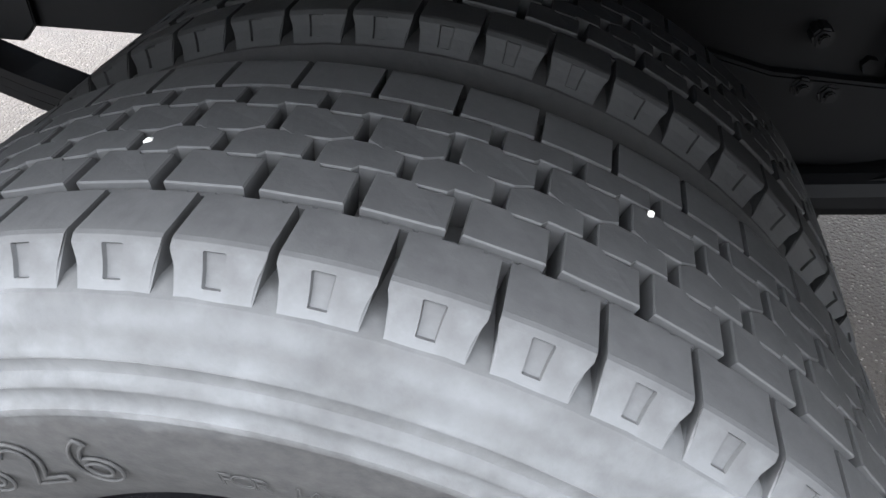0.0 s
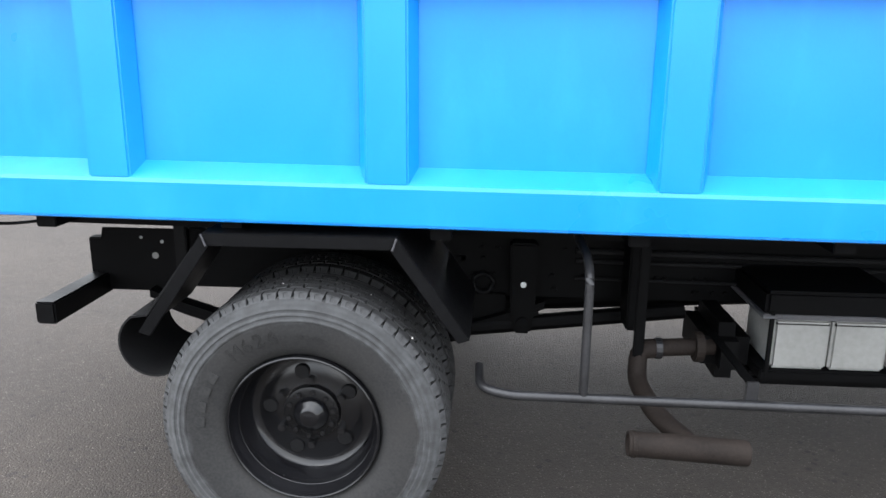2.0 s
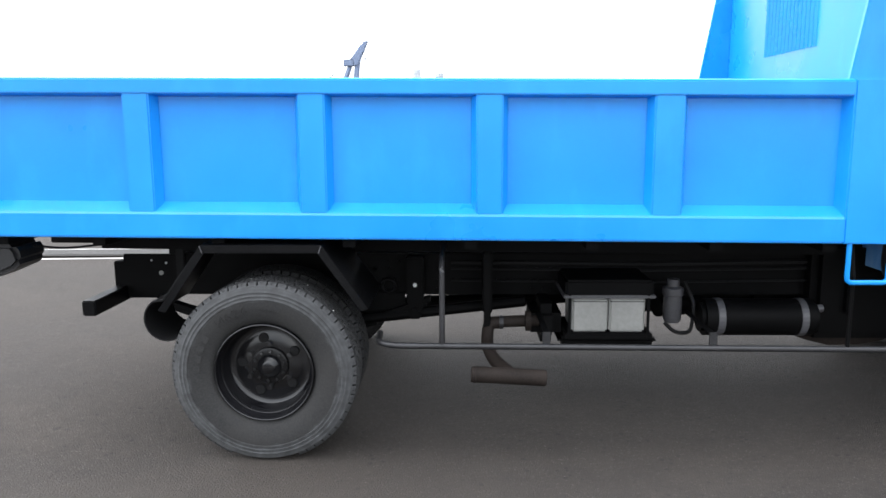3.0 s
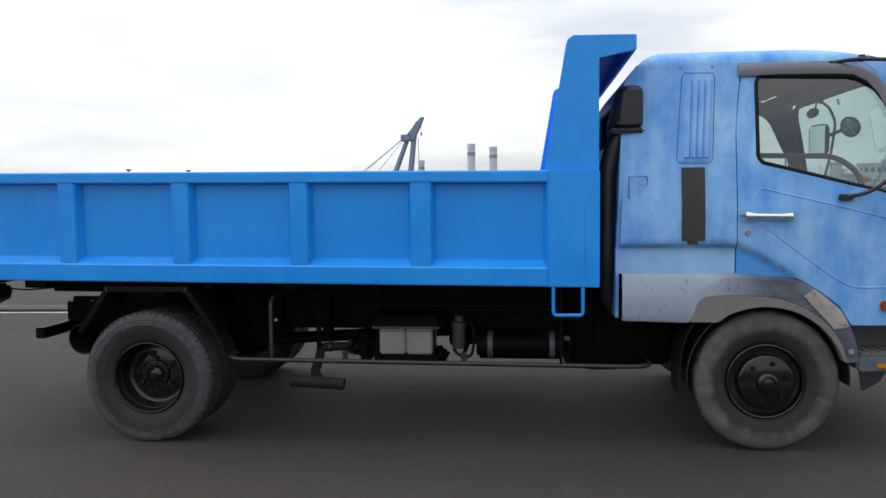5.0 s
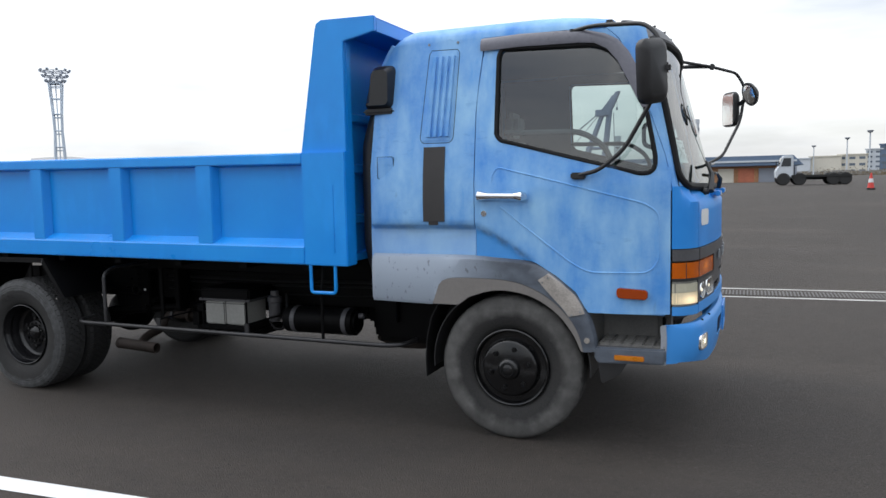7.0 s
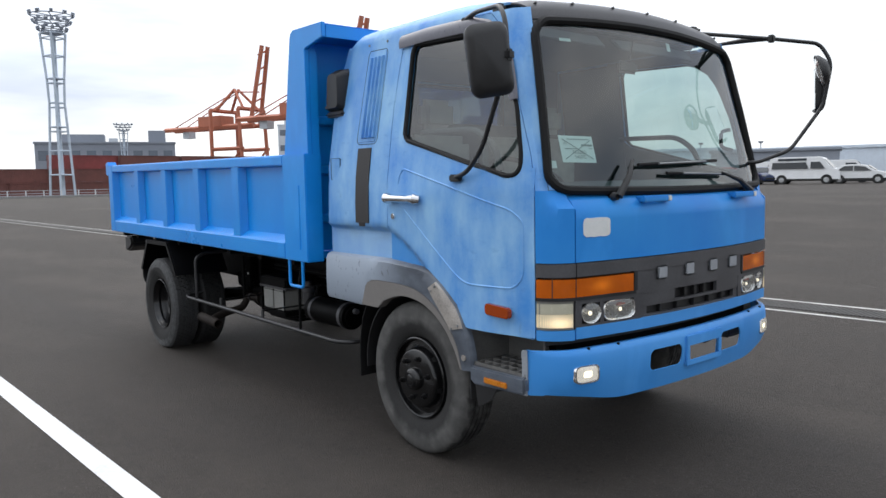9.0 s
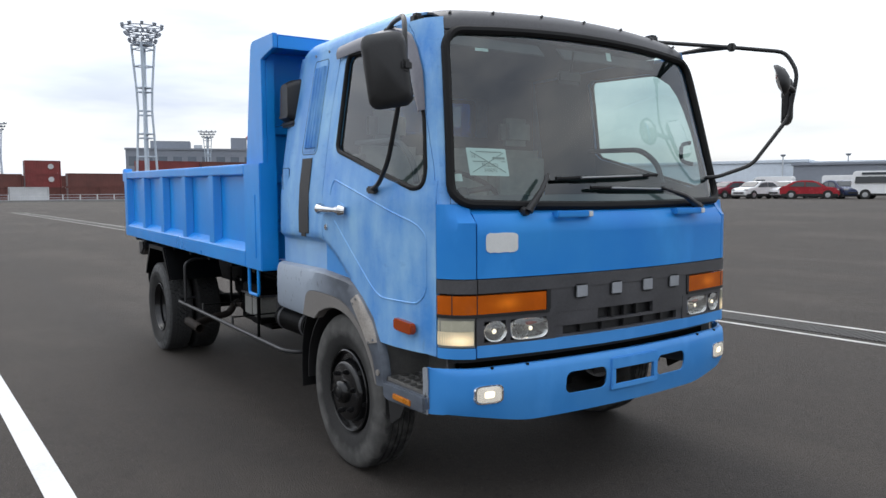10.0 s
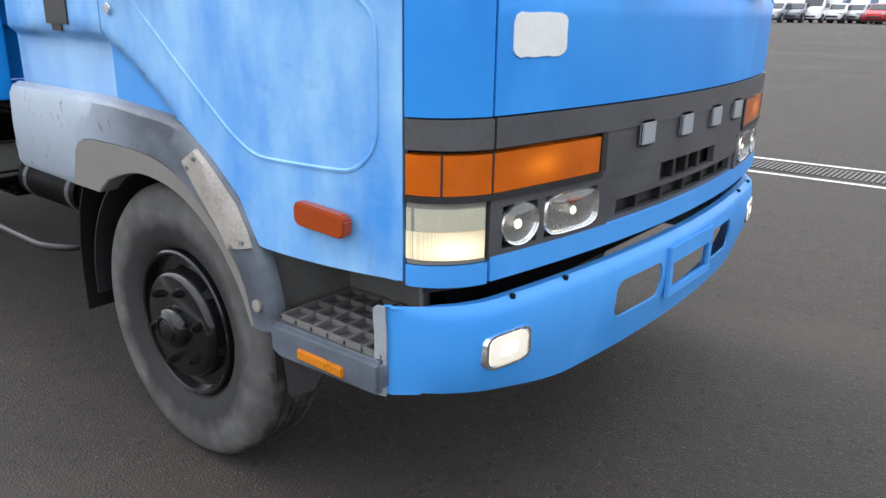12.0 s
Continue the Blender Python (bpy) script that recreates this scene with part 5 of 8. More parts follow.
part("roof", sheet(roof_rows(), 0.012), FADED, truck, "faded blue cab roof", True)
REAR_WINDOW = (0.585, 1.515, 1.90, 2.165)     # y and z of the opening in the cab's back


def back_skin(zs, ys_of, x_of, thick):
    """A wall across the cab with the rear window left out of it."""
    y0, y1, z0, z1 = REAR_WINDOW
    bm = bmesh.new()
    grid = []
    for z in zs:
        e = ys_of(z)
        ys = [e, e + 0.02, e + 0.06, 0.35, y0, 0.8, YC, 1.3, y1, 1.75, far(e) - 0.06, far(e) - 0.02, far(e)]
        grid.append([bm.verts.new((x_of(z), y, z)) for y in ys])
    for za, a, b in zip(zs, grid, grid[1:]):
        for i in range(len(a) - 1):
            if 4 <= i < 8 and z0 - 1e-6 <= za < z1 - 1e-6:
                continue
            bm.faces.new((a[i], a[i + 1], b[i + 1], b[i]))
    bm.normal_update()
    bmesh.ops.solidify(bm, geom=bm.faces[:] + bm.edges[:] + bm.verts[:], thickness=thick)
    bmesh.ops.recalc_face_normals(bm, faces=bm.faces)
    return bm


rear_wall = part("rear_wall", back_skin((0.80, 1.2, 1.6, 1.90, 2.0, 2.165, 2.22, 2.30, ROOF_Z), lambda z: side_y(cab_back(z), z), cab_back, 0.02), FADED, truck, "faded blue cab back wall with a window", True)
rear_pane = part("rear_pane", box(3.085, 3.089, 0.58, 1.52, 1.895, 2.17), PANE, rear_wall, "tinted rear cab window")
rear_pane.visible_shadow = False
part("rear_seal", tube(rounded([(3.087, 0.585, 1.90), (3.087, 1.515, 1.90), (3.087, 1.515, 2.165), (3.087, 0.585, 2.165), (3.087, 0.585, 1.90)], 0.03)[:-1], 0.012, 8, True), BLACK_RUBBER, rear_wall)
part("cab_floor", box(3.08, 4.78, 0.32, far(0.32), 0.93, 0.97, 0.004), BLACK, truck)
for x in (3.38, 3.45, 3.95, 4.05):
    part("roof_bolt", cylinder((x, 0.20, 2.375), (x, 0.20, 2.402), 0.008, 8, 0.002), BLACK_PLASTIC, truck)


# ---- front
def front_band(z0, z1, y0, y1, off=0.0, n=24, m=2, thick=0.012, narrow=0.0):
    rows = []
    for j in range(m + 1):
        z = z0 + (z1 - z0) * j / m
        row = [front_pt(y0 + (y1 - y0) * i / n, z, off) for i in range(n + 1)]
        # the ends wrap round the corner to meet the door
        if y0 < 0.062:
            row.insert(0, (min(4.796, row[0][0] - 0.004), side_y(4.79, 1.3) - max(0.0, off) + 0.001, z))
        if y1 > far(0.062):
            row.append((min(4.796, row[-1][0] - 0.004), far(side_y(4.79, 1.3) - max(0.0, off) + 0.001), z))
        rows.append(row)
    return sheet(rows, thick)


hood = part("front_panel", front_band(1.128, 1.415, 0.182, far(0.182), 0.0, 40, 6), FRONT_BLUE, truck, "blue front panel with rubbed paint", True)
for m_ in (False, True):
    c = front_band(1.128, 1.46, 0.046, 0.176, 0.0, 12, 8)
    put_side("corner_panel", c, FRONT_BLUE, truck, m_, "blue front corner panel")
ledge = [[(front_pt(y, 1.415)[0] - dx, y, z) for y in [0.182 + (far(0.182) - 0.182) * i / 30 for i in range(31)]] for dx, z in ((0.0, 1.415), (0.035, 1.438), (0.09, 1.445))]
part("cowl", sheet(ledge, 0.01), FRONT_BLUE, truck, "blue cowl below the windscreen", True)
for y in (0.69, 1.53):
    hk = box(4.986, 5.014, y - 0.115, y + 0.115, 1.392, 1.424, 0.006)
    box(4.936, 4.991, y - 0.09, y - 0.05, 1.395, 1.42, 0.003, hk)
    box(4.936, 4.991, y + 0.05, y + 0.09, 1.395, 1.42, 0.003, hk)
    h = part("grab_handle", hk, FRONT_BLUE, hood, "blue grab handle under the windscreen")
    part("handle_tip", box(4.989, 5.017, y + 0.085, y + 0.113, 1.395, 1.421, 0.003), WHITE_PATCH, h)
pt = []
rnd = random.Random(9)
for z in [1.243 + 0.088 * k / 6 for k in range(7)]:
    row = []
    for i in range(9):
        y = 0.223 + 0.160 * i / 8
        jy = rnd.uniform(-0.0012, 0.0018) if i in (0, 8) else 0
        jz = rnd.uniform(-0.0014, 0.0014) if z < 1.244 or z > 1.330 else 0
        if i in (0, 8) and (z < 1.244 or z > 1.330):
            jy, jz = (0.006 if i == 0 else -0.006), (0.006 if z < 1.244 else -0.006)
        row.append(front_pt(y + jy, z + jz, 0.0035))
    pt.append(row)
part("white_patch", sheet(pt, 0.003), WHITE_PATCH, hood, "brushed white paint patch", True)

# dark band, letters drawn as plain shapes, grille
gb = part("grille_band", front_band(1.062, 1.124, 0.050, far(0.050), 0.006, 48, 3), DARK_PLASTIC, truck, "dark grey plastic band over the lamps", True)
mid = part("grille_panel", front_band(0.948, 1.062, 0.556, far(0.556), 0.002, 24, 3), DARK_PLASTIC, truck, "dark grey grille panel with raised badge", True)
for z0_, z1_, y0_, y1_, off_ in ((0.893, 0.9475, 0.585, 0.850, 0.000), (0.893, 0.9475, far(0.850), far(0.585), 0.000), (0.880, 0.8925, 0.585, far(0.585), -0.002),
                                 (0.838, 0.8795, 0.585, 0.640, -0.006), (0.838, 0.8795, far(0.640), far(0.585), -0.006), (0.826, 0.8375, 0.585, far(0.585), -0.006)):
    part("grille_bar", front_band(z0_, z1_, y0_, y1_, off_, 16, 1, 0.02), DARK_PLASTIC, mid, smooth=True)
part("band_seam", front_band(1.060, 1.1255, 0.177, 0.181, 0.0075, 1, 1, 0.01), BLACK_RUBBER, gb)
for y0, w in ((0.698, 0.080), (0.925, 0.078), (1.152, 0.078), (1.372, 0.080)):
    x = front_x(y0 + w / 2)
    part("badge_block", box(x + 0.004, x + 0.016, y0, y0 + w, 1.008, 1.074, 0.006), STEEL_GREY, mid, "plain grey badge block")
part("grille_recess", front_band(0.83, 0.985, 0.56, far(0.56), -0.035, 20, 2), BLACK_PLASTIC, truck)
for y in (0.96, 1.05, 1.14):
    part("grille_upright", box(front_x(y) - 0.035, front_x(y) - 0.010, y - 0.012, y + 0.012, 0.893, 0.948, 0.003), BLACK_PLASTIC, mid)
for y in (0.76, 0.90, 1.05, 1.20, 1.34):
    part("grille_upright", box(front_x(y) - 0.04, front_x(y) - 0.014, y - 0.010, y + 0.010, 0.838, 0.880, 0.003), BLACK_PLASTIC, mid)
part("front_inner_panel", front_band(0.735, 1.13, 0.10, far(0.10), -0.075, 24, 3), BLACK_PLASTIC, truck, smooth=True)


def lamps(mirror):
    def put(name, bm, mat, parent, label="", smooth=False):
        return part(name, flip_y(bm) if mirror else bm, mat, parent, label, smooth)
    ind = put("indicator", front_band(0.968, 1.052, 0.058, 0.536, 0.004, 22, 2, 0.03), AMBER, truck, "long orange indicator lens", True)
    put("indicator_seam", front_band(0.966, 1.054, 0.176, 0.180, 0.0055, 1, 1, 0.02), BLACK_PLASTIC, ind)
    put("indicator_seam", front_band(0.966, 1.054, 0.080, 0.083, 0.0055, 1, 1, 0.02), BLACK_PLASTIC, ind)
    put("indicator_frame", front_band(0.953, 0.967, 0.052, 0.548, 0.007, 22, 1, 0.03), BLACK_PLASTIC, ind, smooth=True)
    put("indicator_frame", front_band(0.967, 1.060, 0.538, 0.560, 0.007, 2, 1, 0.03), BLACK_PLASTIC, ind)
    x, yy = front_x(0.40) + 0.005, 0.40
    hl = put("headlamp", front_band(0.822, 0.952, 0.178, 0.585, -0.048, 20, 2, 0.02), DARK_PLASTIC, truck, "twin headlamp in dark housing", True)
    put("lamp_frame", front_band(0.934, 0.952, 0.178, 0.590, 0.002, 20, 1, 0.035), DARK_PLASTIC, hl, smooth=True)
    put("lamp_frame", front_band(0.818, 0.838, 0.178, 0.590, 0.002, 20, 1, 0.035), DARK_PLASTIC, hl, smooth=True)
    for a, b in ((0.178, 0.214), (0.322, 0.348), (0.540, 0.590)):
        put("lamp_frame", front_band(0.838, 0.934, a, b, 0.001, 3, 1, 0.034), DARK_PLASTIC, hl)
    # round inner lamp and rounded outer lamp: bowls, bulbs, lenses
    for cy, ry, bulb in ((0.268, 0.054, False), (0.445, 0.094, True)):
        cx = front_x(cy)
        yaw = math.atan2(0.087 * 2 * (YC - cy) / 0.87 ** 2, 1.0)
        rz = 0.046
        for nm, mat, prof in (("reflector", REFLECT, [(0.0, -0.062), (0.35, -0.056), (0.7, -0.034), (0.97, 0.0), (1.05, 0.003), (1.08, -0.006)]),
                              ("lens", CLEAR, [(0.0, 0.012), (0.5, 0.0095), (0.85, 0.006), (1.0, 0.003)])):
            bm = lathe(prof, 36, "x")
            for v in bm.verts:
                k, a = math.hypot(v.co.y, v.co.z), math.atan2(v.co.z, v.co.y)
                sq = 1.0 if ry < 0.06 else 1.0 / max(abs(math.cos(a)) ** 4 + abs(math.sin(a)) ** 4, 1e-3) ** 0.25
                v.co.y, v.co.z = k * ry * math.cos(a) * sq, k * rz * math.sin(a) * sq
                v.co.x -= math.tan(yaw) * (-v.co.y)
                v.co += Vector((cx + 0.002, cy, 0.887))
            lens = put(nm, bm, mat, hl, "clear ribbed lamp lens" if nm == "lens" else "", True)
            if nm == "lens":
                lens.visible_shadow = False
        bl = bmesh.new()
        bmesh.ops.create_uvsphere(bl, u_segments=10, v_segments=8, radius=0.012, matrix=Matrix.Translation((cx - 0.008, cy + (0.012 if bulb else 0), 0.885)))
        put("bulb", bl, LAMP_LIT, hl, smooth=True)
        if bulb:
            put("bulb_shield", box(cx - 0.006, cx + 0.002, cy - 0.012, cy + 0.045, 0.903, 0.918, 0.003), AMBER_DEEP, hl)
    # corner lamp
    cl = put("corner_lamp", front_band(0.818, 0.952, 0.054, 0.174, -0.006, 10, 1, 0.03), LAMP_FRAME, truck, "corner lamp with yellowed lenses, lit", True)
    put("upper_lens", front_band(0.892, 0.940, 0.059, 0.164, 0.002, 8, 2, 0.01), simple_cream(), cl, smooth=True)
    put("lower_lens", front_band(0.829, 0.8905, 0.059, 0.164, 0.003, 8, 2, 0.01), LAMP_GLOW, cl, "glowing ribbed lower lens", True)
    # blue strip below the lamps
    put("lower_strip", front_band(0.768, 0.815, 0.050, 0.172, 0.004, 8, 3, 0.03), BUMPER_BLUE, truck, "blue strip under the corner lamp", True)


_cream = []


def simple_cream():
    if not _cream:
        _cream.append(simple("yellowed_lens", (0.46, 0.44, 0.34), 0.25, 0, 0.1, 60, 0.15))
    return _cream[0]


lamps(False)
lamps(True)
part("lower_strip", front_band(0.772, 0.826, 0.178, far(0.178), 0.006, 48, 3, 0.03), BUMPER_BLUE, truck, "blue strip under the grille", True)


# ---- bumper
def bumper():
    def bx(y):
        u = abs(y - YC)
        x = 5.020 - 0.085 * (u / 0.9) ** 2
        if u > 0.84:
            x -= 0.20 * (1 - math.sqrt(max(0.0, 1 - min(1, (u - 0.84) / 0.20) ** 2)))
        return x

    def low(y):
        u = abs(y - YC)
        return 0.452 + 0.06 * smooth01(0.55, 1.0, u)
    holes = [(0.645, 0.902), (0.952, 1.236), (1.279, 1.515)]
    bm = bmesh.new()
    cuts = sorted(set([0.0175, 0.021] + [0.024 + (far(0.024) - 0.024) * i / 56 for i in range(57)] + [far(0.021), far(0.0175)] + [e for h in holes for e in h]))
    lv = [(0.7215, -0.042), (0.7225, -0.020), (0.712, -0.006), (0.690, 0.0), (0.658, 0.003), (0.612, 0.003), (0.551, -0.002), (None, -0.024), (-1, -0.10)]
    grid = []
    for z, o in lv:
        grid.append([bm.verts.new((max(bx(y) + o, min(bx(y), 4.826)), y, (low(y) if z is None else low(y) - 0.004 if z == -1 else z))) for y in cuts])
    for j in range(len(lv) - 1):
        for i in range(len(cuts) - 1):
            ym = (cuts[i] + cuts[i + 1]) / 2
            if any(a < ym < b for a, b in holes) and j in (4, 5):
                continue
            bm.faces.new((grid[j][i], grid[j + 1][i], grid[j + 1][i + 1], grid[j][i + 1]))
    for a, c in holes[::2]:
        for cy, cz, sy, sz in ((a, 0.658, 1, -1), (c, 0.658, -1, -1), (a, 0.551, 1, 1), (c, 0.551, -1, 1)):
            r, zo = 0.036, (0.003 if sz < 0 else -0.002)
            arc = [(cy + sy * r * (1 - math.cos(math.pi / 2 * k / 5)), cz + sz * r * (1 - math.sin(math.pi / 2 * k / 5))) for k in range(6)]
            tip = bm.verts.new((bx(cy) + zo, cy, cz))
            ring = [bm.verts.new((bx(p) + zo + (0.0015 if sz > 0 else 0.0), p, q)) for p, q in arc]
            for p, q in zip(ring, ring[1:]):
                f = bm.faces.new((tip, p, q))
                f.normal_update()
                if f.normal.x < 0:
                    f.normal_flip()
    bm.normal_update()
    bmesh.ops.recalc_face_normals(bm, faces=bm.faces)
    bmesh.ops.solidify(bm, geom=bm.faces[:] + bm.edges[:] + bm.verts[:], thickness=0.006)
    bmesh.ops.recalc_face_normals(bm, faces=bm.faces)
    b = part("bumper", bm, BUMPER_BLUE, truck, "pale blue painted steel bumper with square openings", True)
    for m_ in (False, True):
        cap = sheet([[(max(bx(y) + o, min(bx(y), 4.826)) + 0.004, y - 0.003, 0.615 + ((low(y) if z is None else z + 0.002) - 0.615) * (1.0 if y < 0.0125 else 1.07)) for y in (0.0122, 0.0135, 0.0155, 0.0185)] for z, o in lv[2:8]], 0.006)
        part("end_cap", flip_y(cap) if m_ else cap, CAP_GREY, b, "grey plastic bumper end", True)
        cy = far(0.225) if m_ else 0.225
        x = bx(cy) + 0.002
        slope = (0.19 if m_ else -0.19)
        fr = lathe([(0.0, -0.015), (0.9, -0.012), (1.0, 0.004), (1.12, 0.004), (1.16, -0.01)], 32, "x")
        ln = lathe([(0.0, 0.011), (0.6, 0.010), (0.98, 0.006)], 32, "x")
        bu = lathe([(0.0, 0.0055), (0.5, 0.005), (0.93, 0.0035), (0.95, 0.0)], 24, "x")
        hs = lathe([(0.0, 0.0072), (0.30, 0.0066), (0.42, 0.005)], 20, "x")
        for q in (fr, ln, bu, hs):
            for v in q.verts:
                k, a = math.hypot(v.co.y, v.co.z), math.atan2(v.co.z, v.co.y)
                sq = 1.0 / max(abs(math.cos(a)) ** 5 + abs(math.sin(a)) ** 5, 1e-3) ** 0.2
                v.co.y, v.co.z = k * 0.062 * math.cos(a) * sq, k * 0.038 * math.sin(a) * sq
                v.co += Vector((x - slope * v.co.y, cy, 0.605))
        f = part("fog_lamp", fr, REFLECT, b, "lit rectangular fog lamp", True)
        part("fog_reflector", bu, FOG_LIT, f, smooth=True)
        part("fog_bulb", hs, LAMP_LIT, f, smooth=True)
        l = part("fog_lens", ln, CLEAR, f, smooth=True)
        l.visible_shadow = False
    # added black box darkens the gap over the bumper; no beam is seen
    part("gap_blackout", box(4.735, 4.800, 0.17, far(0.17), 0.612, 0.740, 0.008), BLACK, b, "black box added to keep the gap behind the bumper dark")
    # plate bracket without a plate
    x = bx(YC) + 0.006
    for a, c, z0, z1 in ((0.928, 1.262, 0.637, 0.690), (0.928, 1.262, 0.534, 0.560), (0.928, 0.956, 0.561, 0.636), (1.234, 1.262, 0.561, 0.636)):
        part("plate_bracket", box(x - 0.006, x + 0.006, a, c, z0, z1, 0.002), BUMPER_BLUE, b)
    for y in (0.250, 0.436, far(0.436), far(0.250)):
        part("bumper_hole", cylinder((bx(y) - 0.014, y, 0.716), (bx(y) - 0.013, y, 0.7245), 0.0075, 12), BLACK_RUBBER, b)


bumper()


# ---- windscreen, dark header, seal, wipers
WS_LO, WS_HI = 1.462, 2.262
NARROW = lambda z: 0.105 + 0.085 * (z - 1.45) / 0.8


def ws_pt(u, z, off=0.0):
    """u runs 0..1 across the glass."""
    e = NARROW(z)
    y = e + (far(e) - e) * u
    x = front_x(y) - 0.055 - 0.262 * (z - 1.43) + off
    return (x, y, z)


def ws_lowest(u):
    return WS_LO - 0.018 * (1 - (2 * u - 1) ** 2)


def ws_top(u):
    return WS_HI + 0.035 * (1 - (2 * u - 1) ** 2)


rows = [[ws_pt(i / 30, ws_lowest(i / 30) + (ws_top(i / 30) - ws_lowest(i / 30)) * j / 12) for i in range(31)] for j in range(13)]
ws = part("windscreen", sheet(rows), SCREEN, truck, "large curved windscreen with green tint", True)
ws.visible_shadow = False


def seal_pt(s, z, off):
    """s runs 0..1.8 across, z between the plain bottom and top edges; both edges bow outwards."""
    u = s / 1.8
    k, bow = (z - WS_LO) / (WS_HI - WS_LO), 1 - (2 * u - 1) ** 2
    return ws_pt(u, z - 0.018 * bow * (1 - k) + 0.035 * bow * k, off)


CORNER_R = 0.085
loop, fills = [], []
for cs, cz, a0, corner in ((1.8 - CORNER_R, WS_LO + CORNER_R, 270, (1.8, WS_LO)), (1.8 - CORNER_R, WS_HI - CORNER_R, 0, (1.8, WS_HI)),
                           (CORNER_R, WS_HI - CORNER_R, 90, (0.0, WS_HI)), (CORNER_R, WS_LO + CORNER_R, 180, (0.0, WS_LO))):
    arc = [(cs + CORNER_R * math.cos(radians(a0 + 15 * i)), cz + CORNER_R * math.sin(radians(a0 + 15 * i))) for i in range(7)]
    if loop:
        (sa_, za_), (sb_, zb_) = loop[-1], arc[0]
        loop += [(sa_ + (sb_ - sa_) * i / 20, za_ + (zb_ - za_) * i / 20) for i in range(1, 20)]
    loop += arc
    fills.append((corner, arc))
(sa_, za_), (sb_, zb_) = loop[-1], loop[0]
loop += [(sa_ + (sb_ - sa_) * i / 20, za_ + (zb_ - za_) * i / 20) for i in range(1, 20)]
for corner, arc in fills:
    rows = [[seal_pt(s, z, 0.005) for s, z in arc], [seal_pt(corner[0] * 0.5 + s * 0.5, corner[1] * 0.5 + z * 0.5, 0.005) for s, z in arc], [seal_pt(corner[0] * 0.98 + s * 0.02, corner[1] * 0.98 + z * 0.02, 0.005) for s, z in arc]]
    part("corner_fillet", sheet(rows), FADED if corner[1] < 2 else DARK_PLASTIC, truck, smooth=True)
loop = [seal_pt(s, z, 0.006) for s, z in loop]
part("screen_seal", tube(loop, 0.022, 8, True), BLACK_RUBBER, ws, "thick black rubber windscreen seal", True)
hr = []
for z, o in ((2.285, -0.004), (2.33, 0.0), (2.365, -0.02), (2.385, -0.06), (2.398, -0.11)):
    row = []
    for i in range(31):
        u = i / 30
        p = ws_pt(u, 2.29)
        dz = 0.035 * (1 - (2 * u - 1) ** 2) - 0.014 * max(0, abs(2 * u - 1) - 0.9) * 10 * (z > 2.34)
        row.append((p[0] - 0.26 * (z - 2.29) + o, p[1], z + dz - 0.012))
    hr.append(row)
part("roof_header", sheet(hr, 0.01), DARK_PLASTIC, truck, "dark grey strip above the windscreen", True)
for i in (1, 5, 10, 15, 20, 25, 29):
    p = hr[2][i]
    part("header_screw", cylinder((p[0] - 0.01, p[1], p[2]), (p[0] + 0.006, p[1], p[2] + 0.006), 0.007, 8), BLACK_PLASTIC, truck)
# slanted corner skins between screen and door
for m_ in (False, True):
    rows = []
    for j in range(15):
        z = 1.44 + (2.33 - 1.44) * j / 14
        a = (A_EDGE(z) + 0.004, side_y(A_EDGE(z), z) + 0.001, z)
        b = ws_pt(0, z)
        mid_ = (a[0] * 0.35 + b[0] * 0.65, a[1] * 0.75 + b[1] * 0.25, z)
        rows.append([a, mid_, b])
    put_side("corner_pillar", sheet(rows, 0.012), FADED, truck, m_, "blue windscreen pillar")


def wiper(y0, tip, bend):
    a = front_pt(y0, 1.425, 0.03)
    w = part("wiper", lathe([(0.0, 0.03), (0.018, 0.028), (0.022, 0.0), (0.0, -0.01)], 14, "x", center=(a[0] - 0.015, a[1], a[2])), BLACK_PLASTIC, truck, "black windscreen wiper", True)
    b = ws_pt(*bend, off=0.05)
    arm = tube([(a[0] + 0.02, a[1], a[2]), ((a[0] + b[0]) / 2 + 0.03, (a[1] + b[1]) / 2, (a[2] + b[2]) / 2 + 0.01), b], [0.020, 0.014, 0.008], 8)
    part("wiper_arm", arm, BLACK_PLASTIC, w, smooth=True)
    bl = [ws_pt(tip[0] + (tip[1] - tip[0]) * i / 10, tip[2] + (tip[3] - tip[2]) * i / 10, 0.032) for i in range(11)]
    part("wiper_blade", tube(bl, 0.009, 6), BLACK_RUBBER, w)
    br = [ws_pt(tip[0] + (tip[1] - tip[0]) * i / 10, tip[2] + (tip[3] - tip[2]) * i / 10, 0.047) for i in range(2, 9)]
    part("blade_bridge", tube(br, 0.006, 6), GALV, w)


wiper(0.44, (0.28, 0.66, 1.575, 1.597), (0.25, 1.595))
wiper(1.67, (0.39, 0.72, 1.532, 1.522), (0.66, 1.532))
part("washer_nozzle", tube([front_pt(0.43, 1.425, 0.0), front_pt(0.43, 1.43, 0.035), front_pt(0.425, 1.437, 0.05)], 0.006, 6), BLACK_PLASTIC, truck)


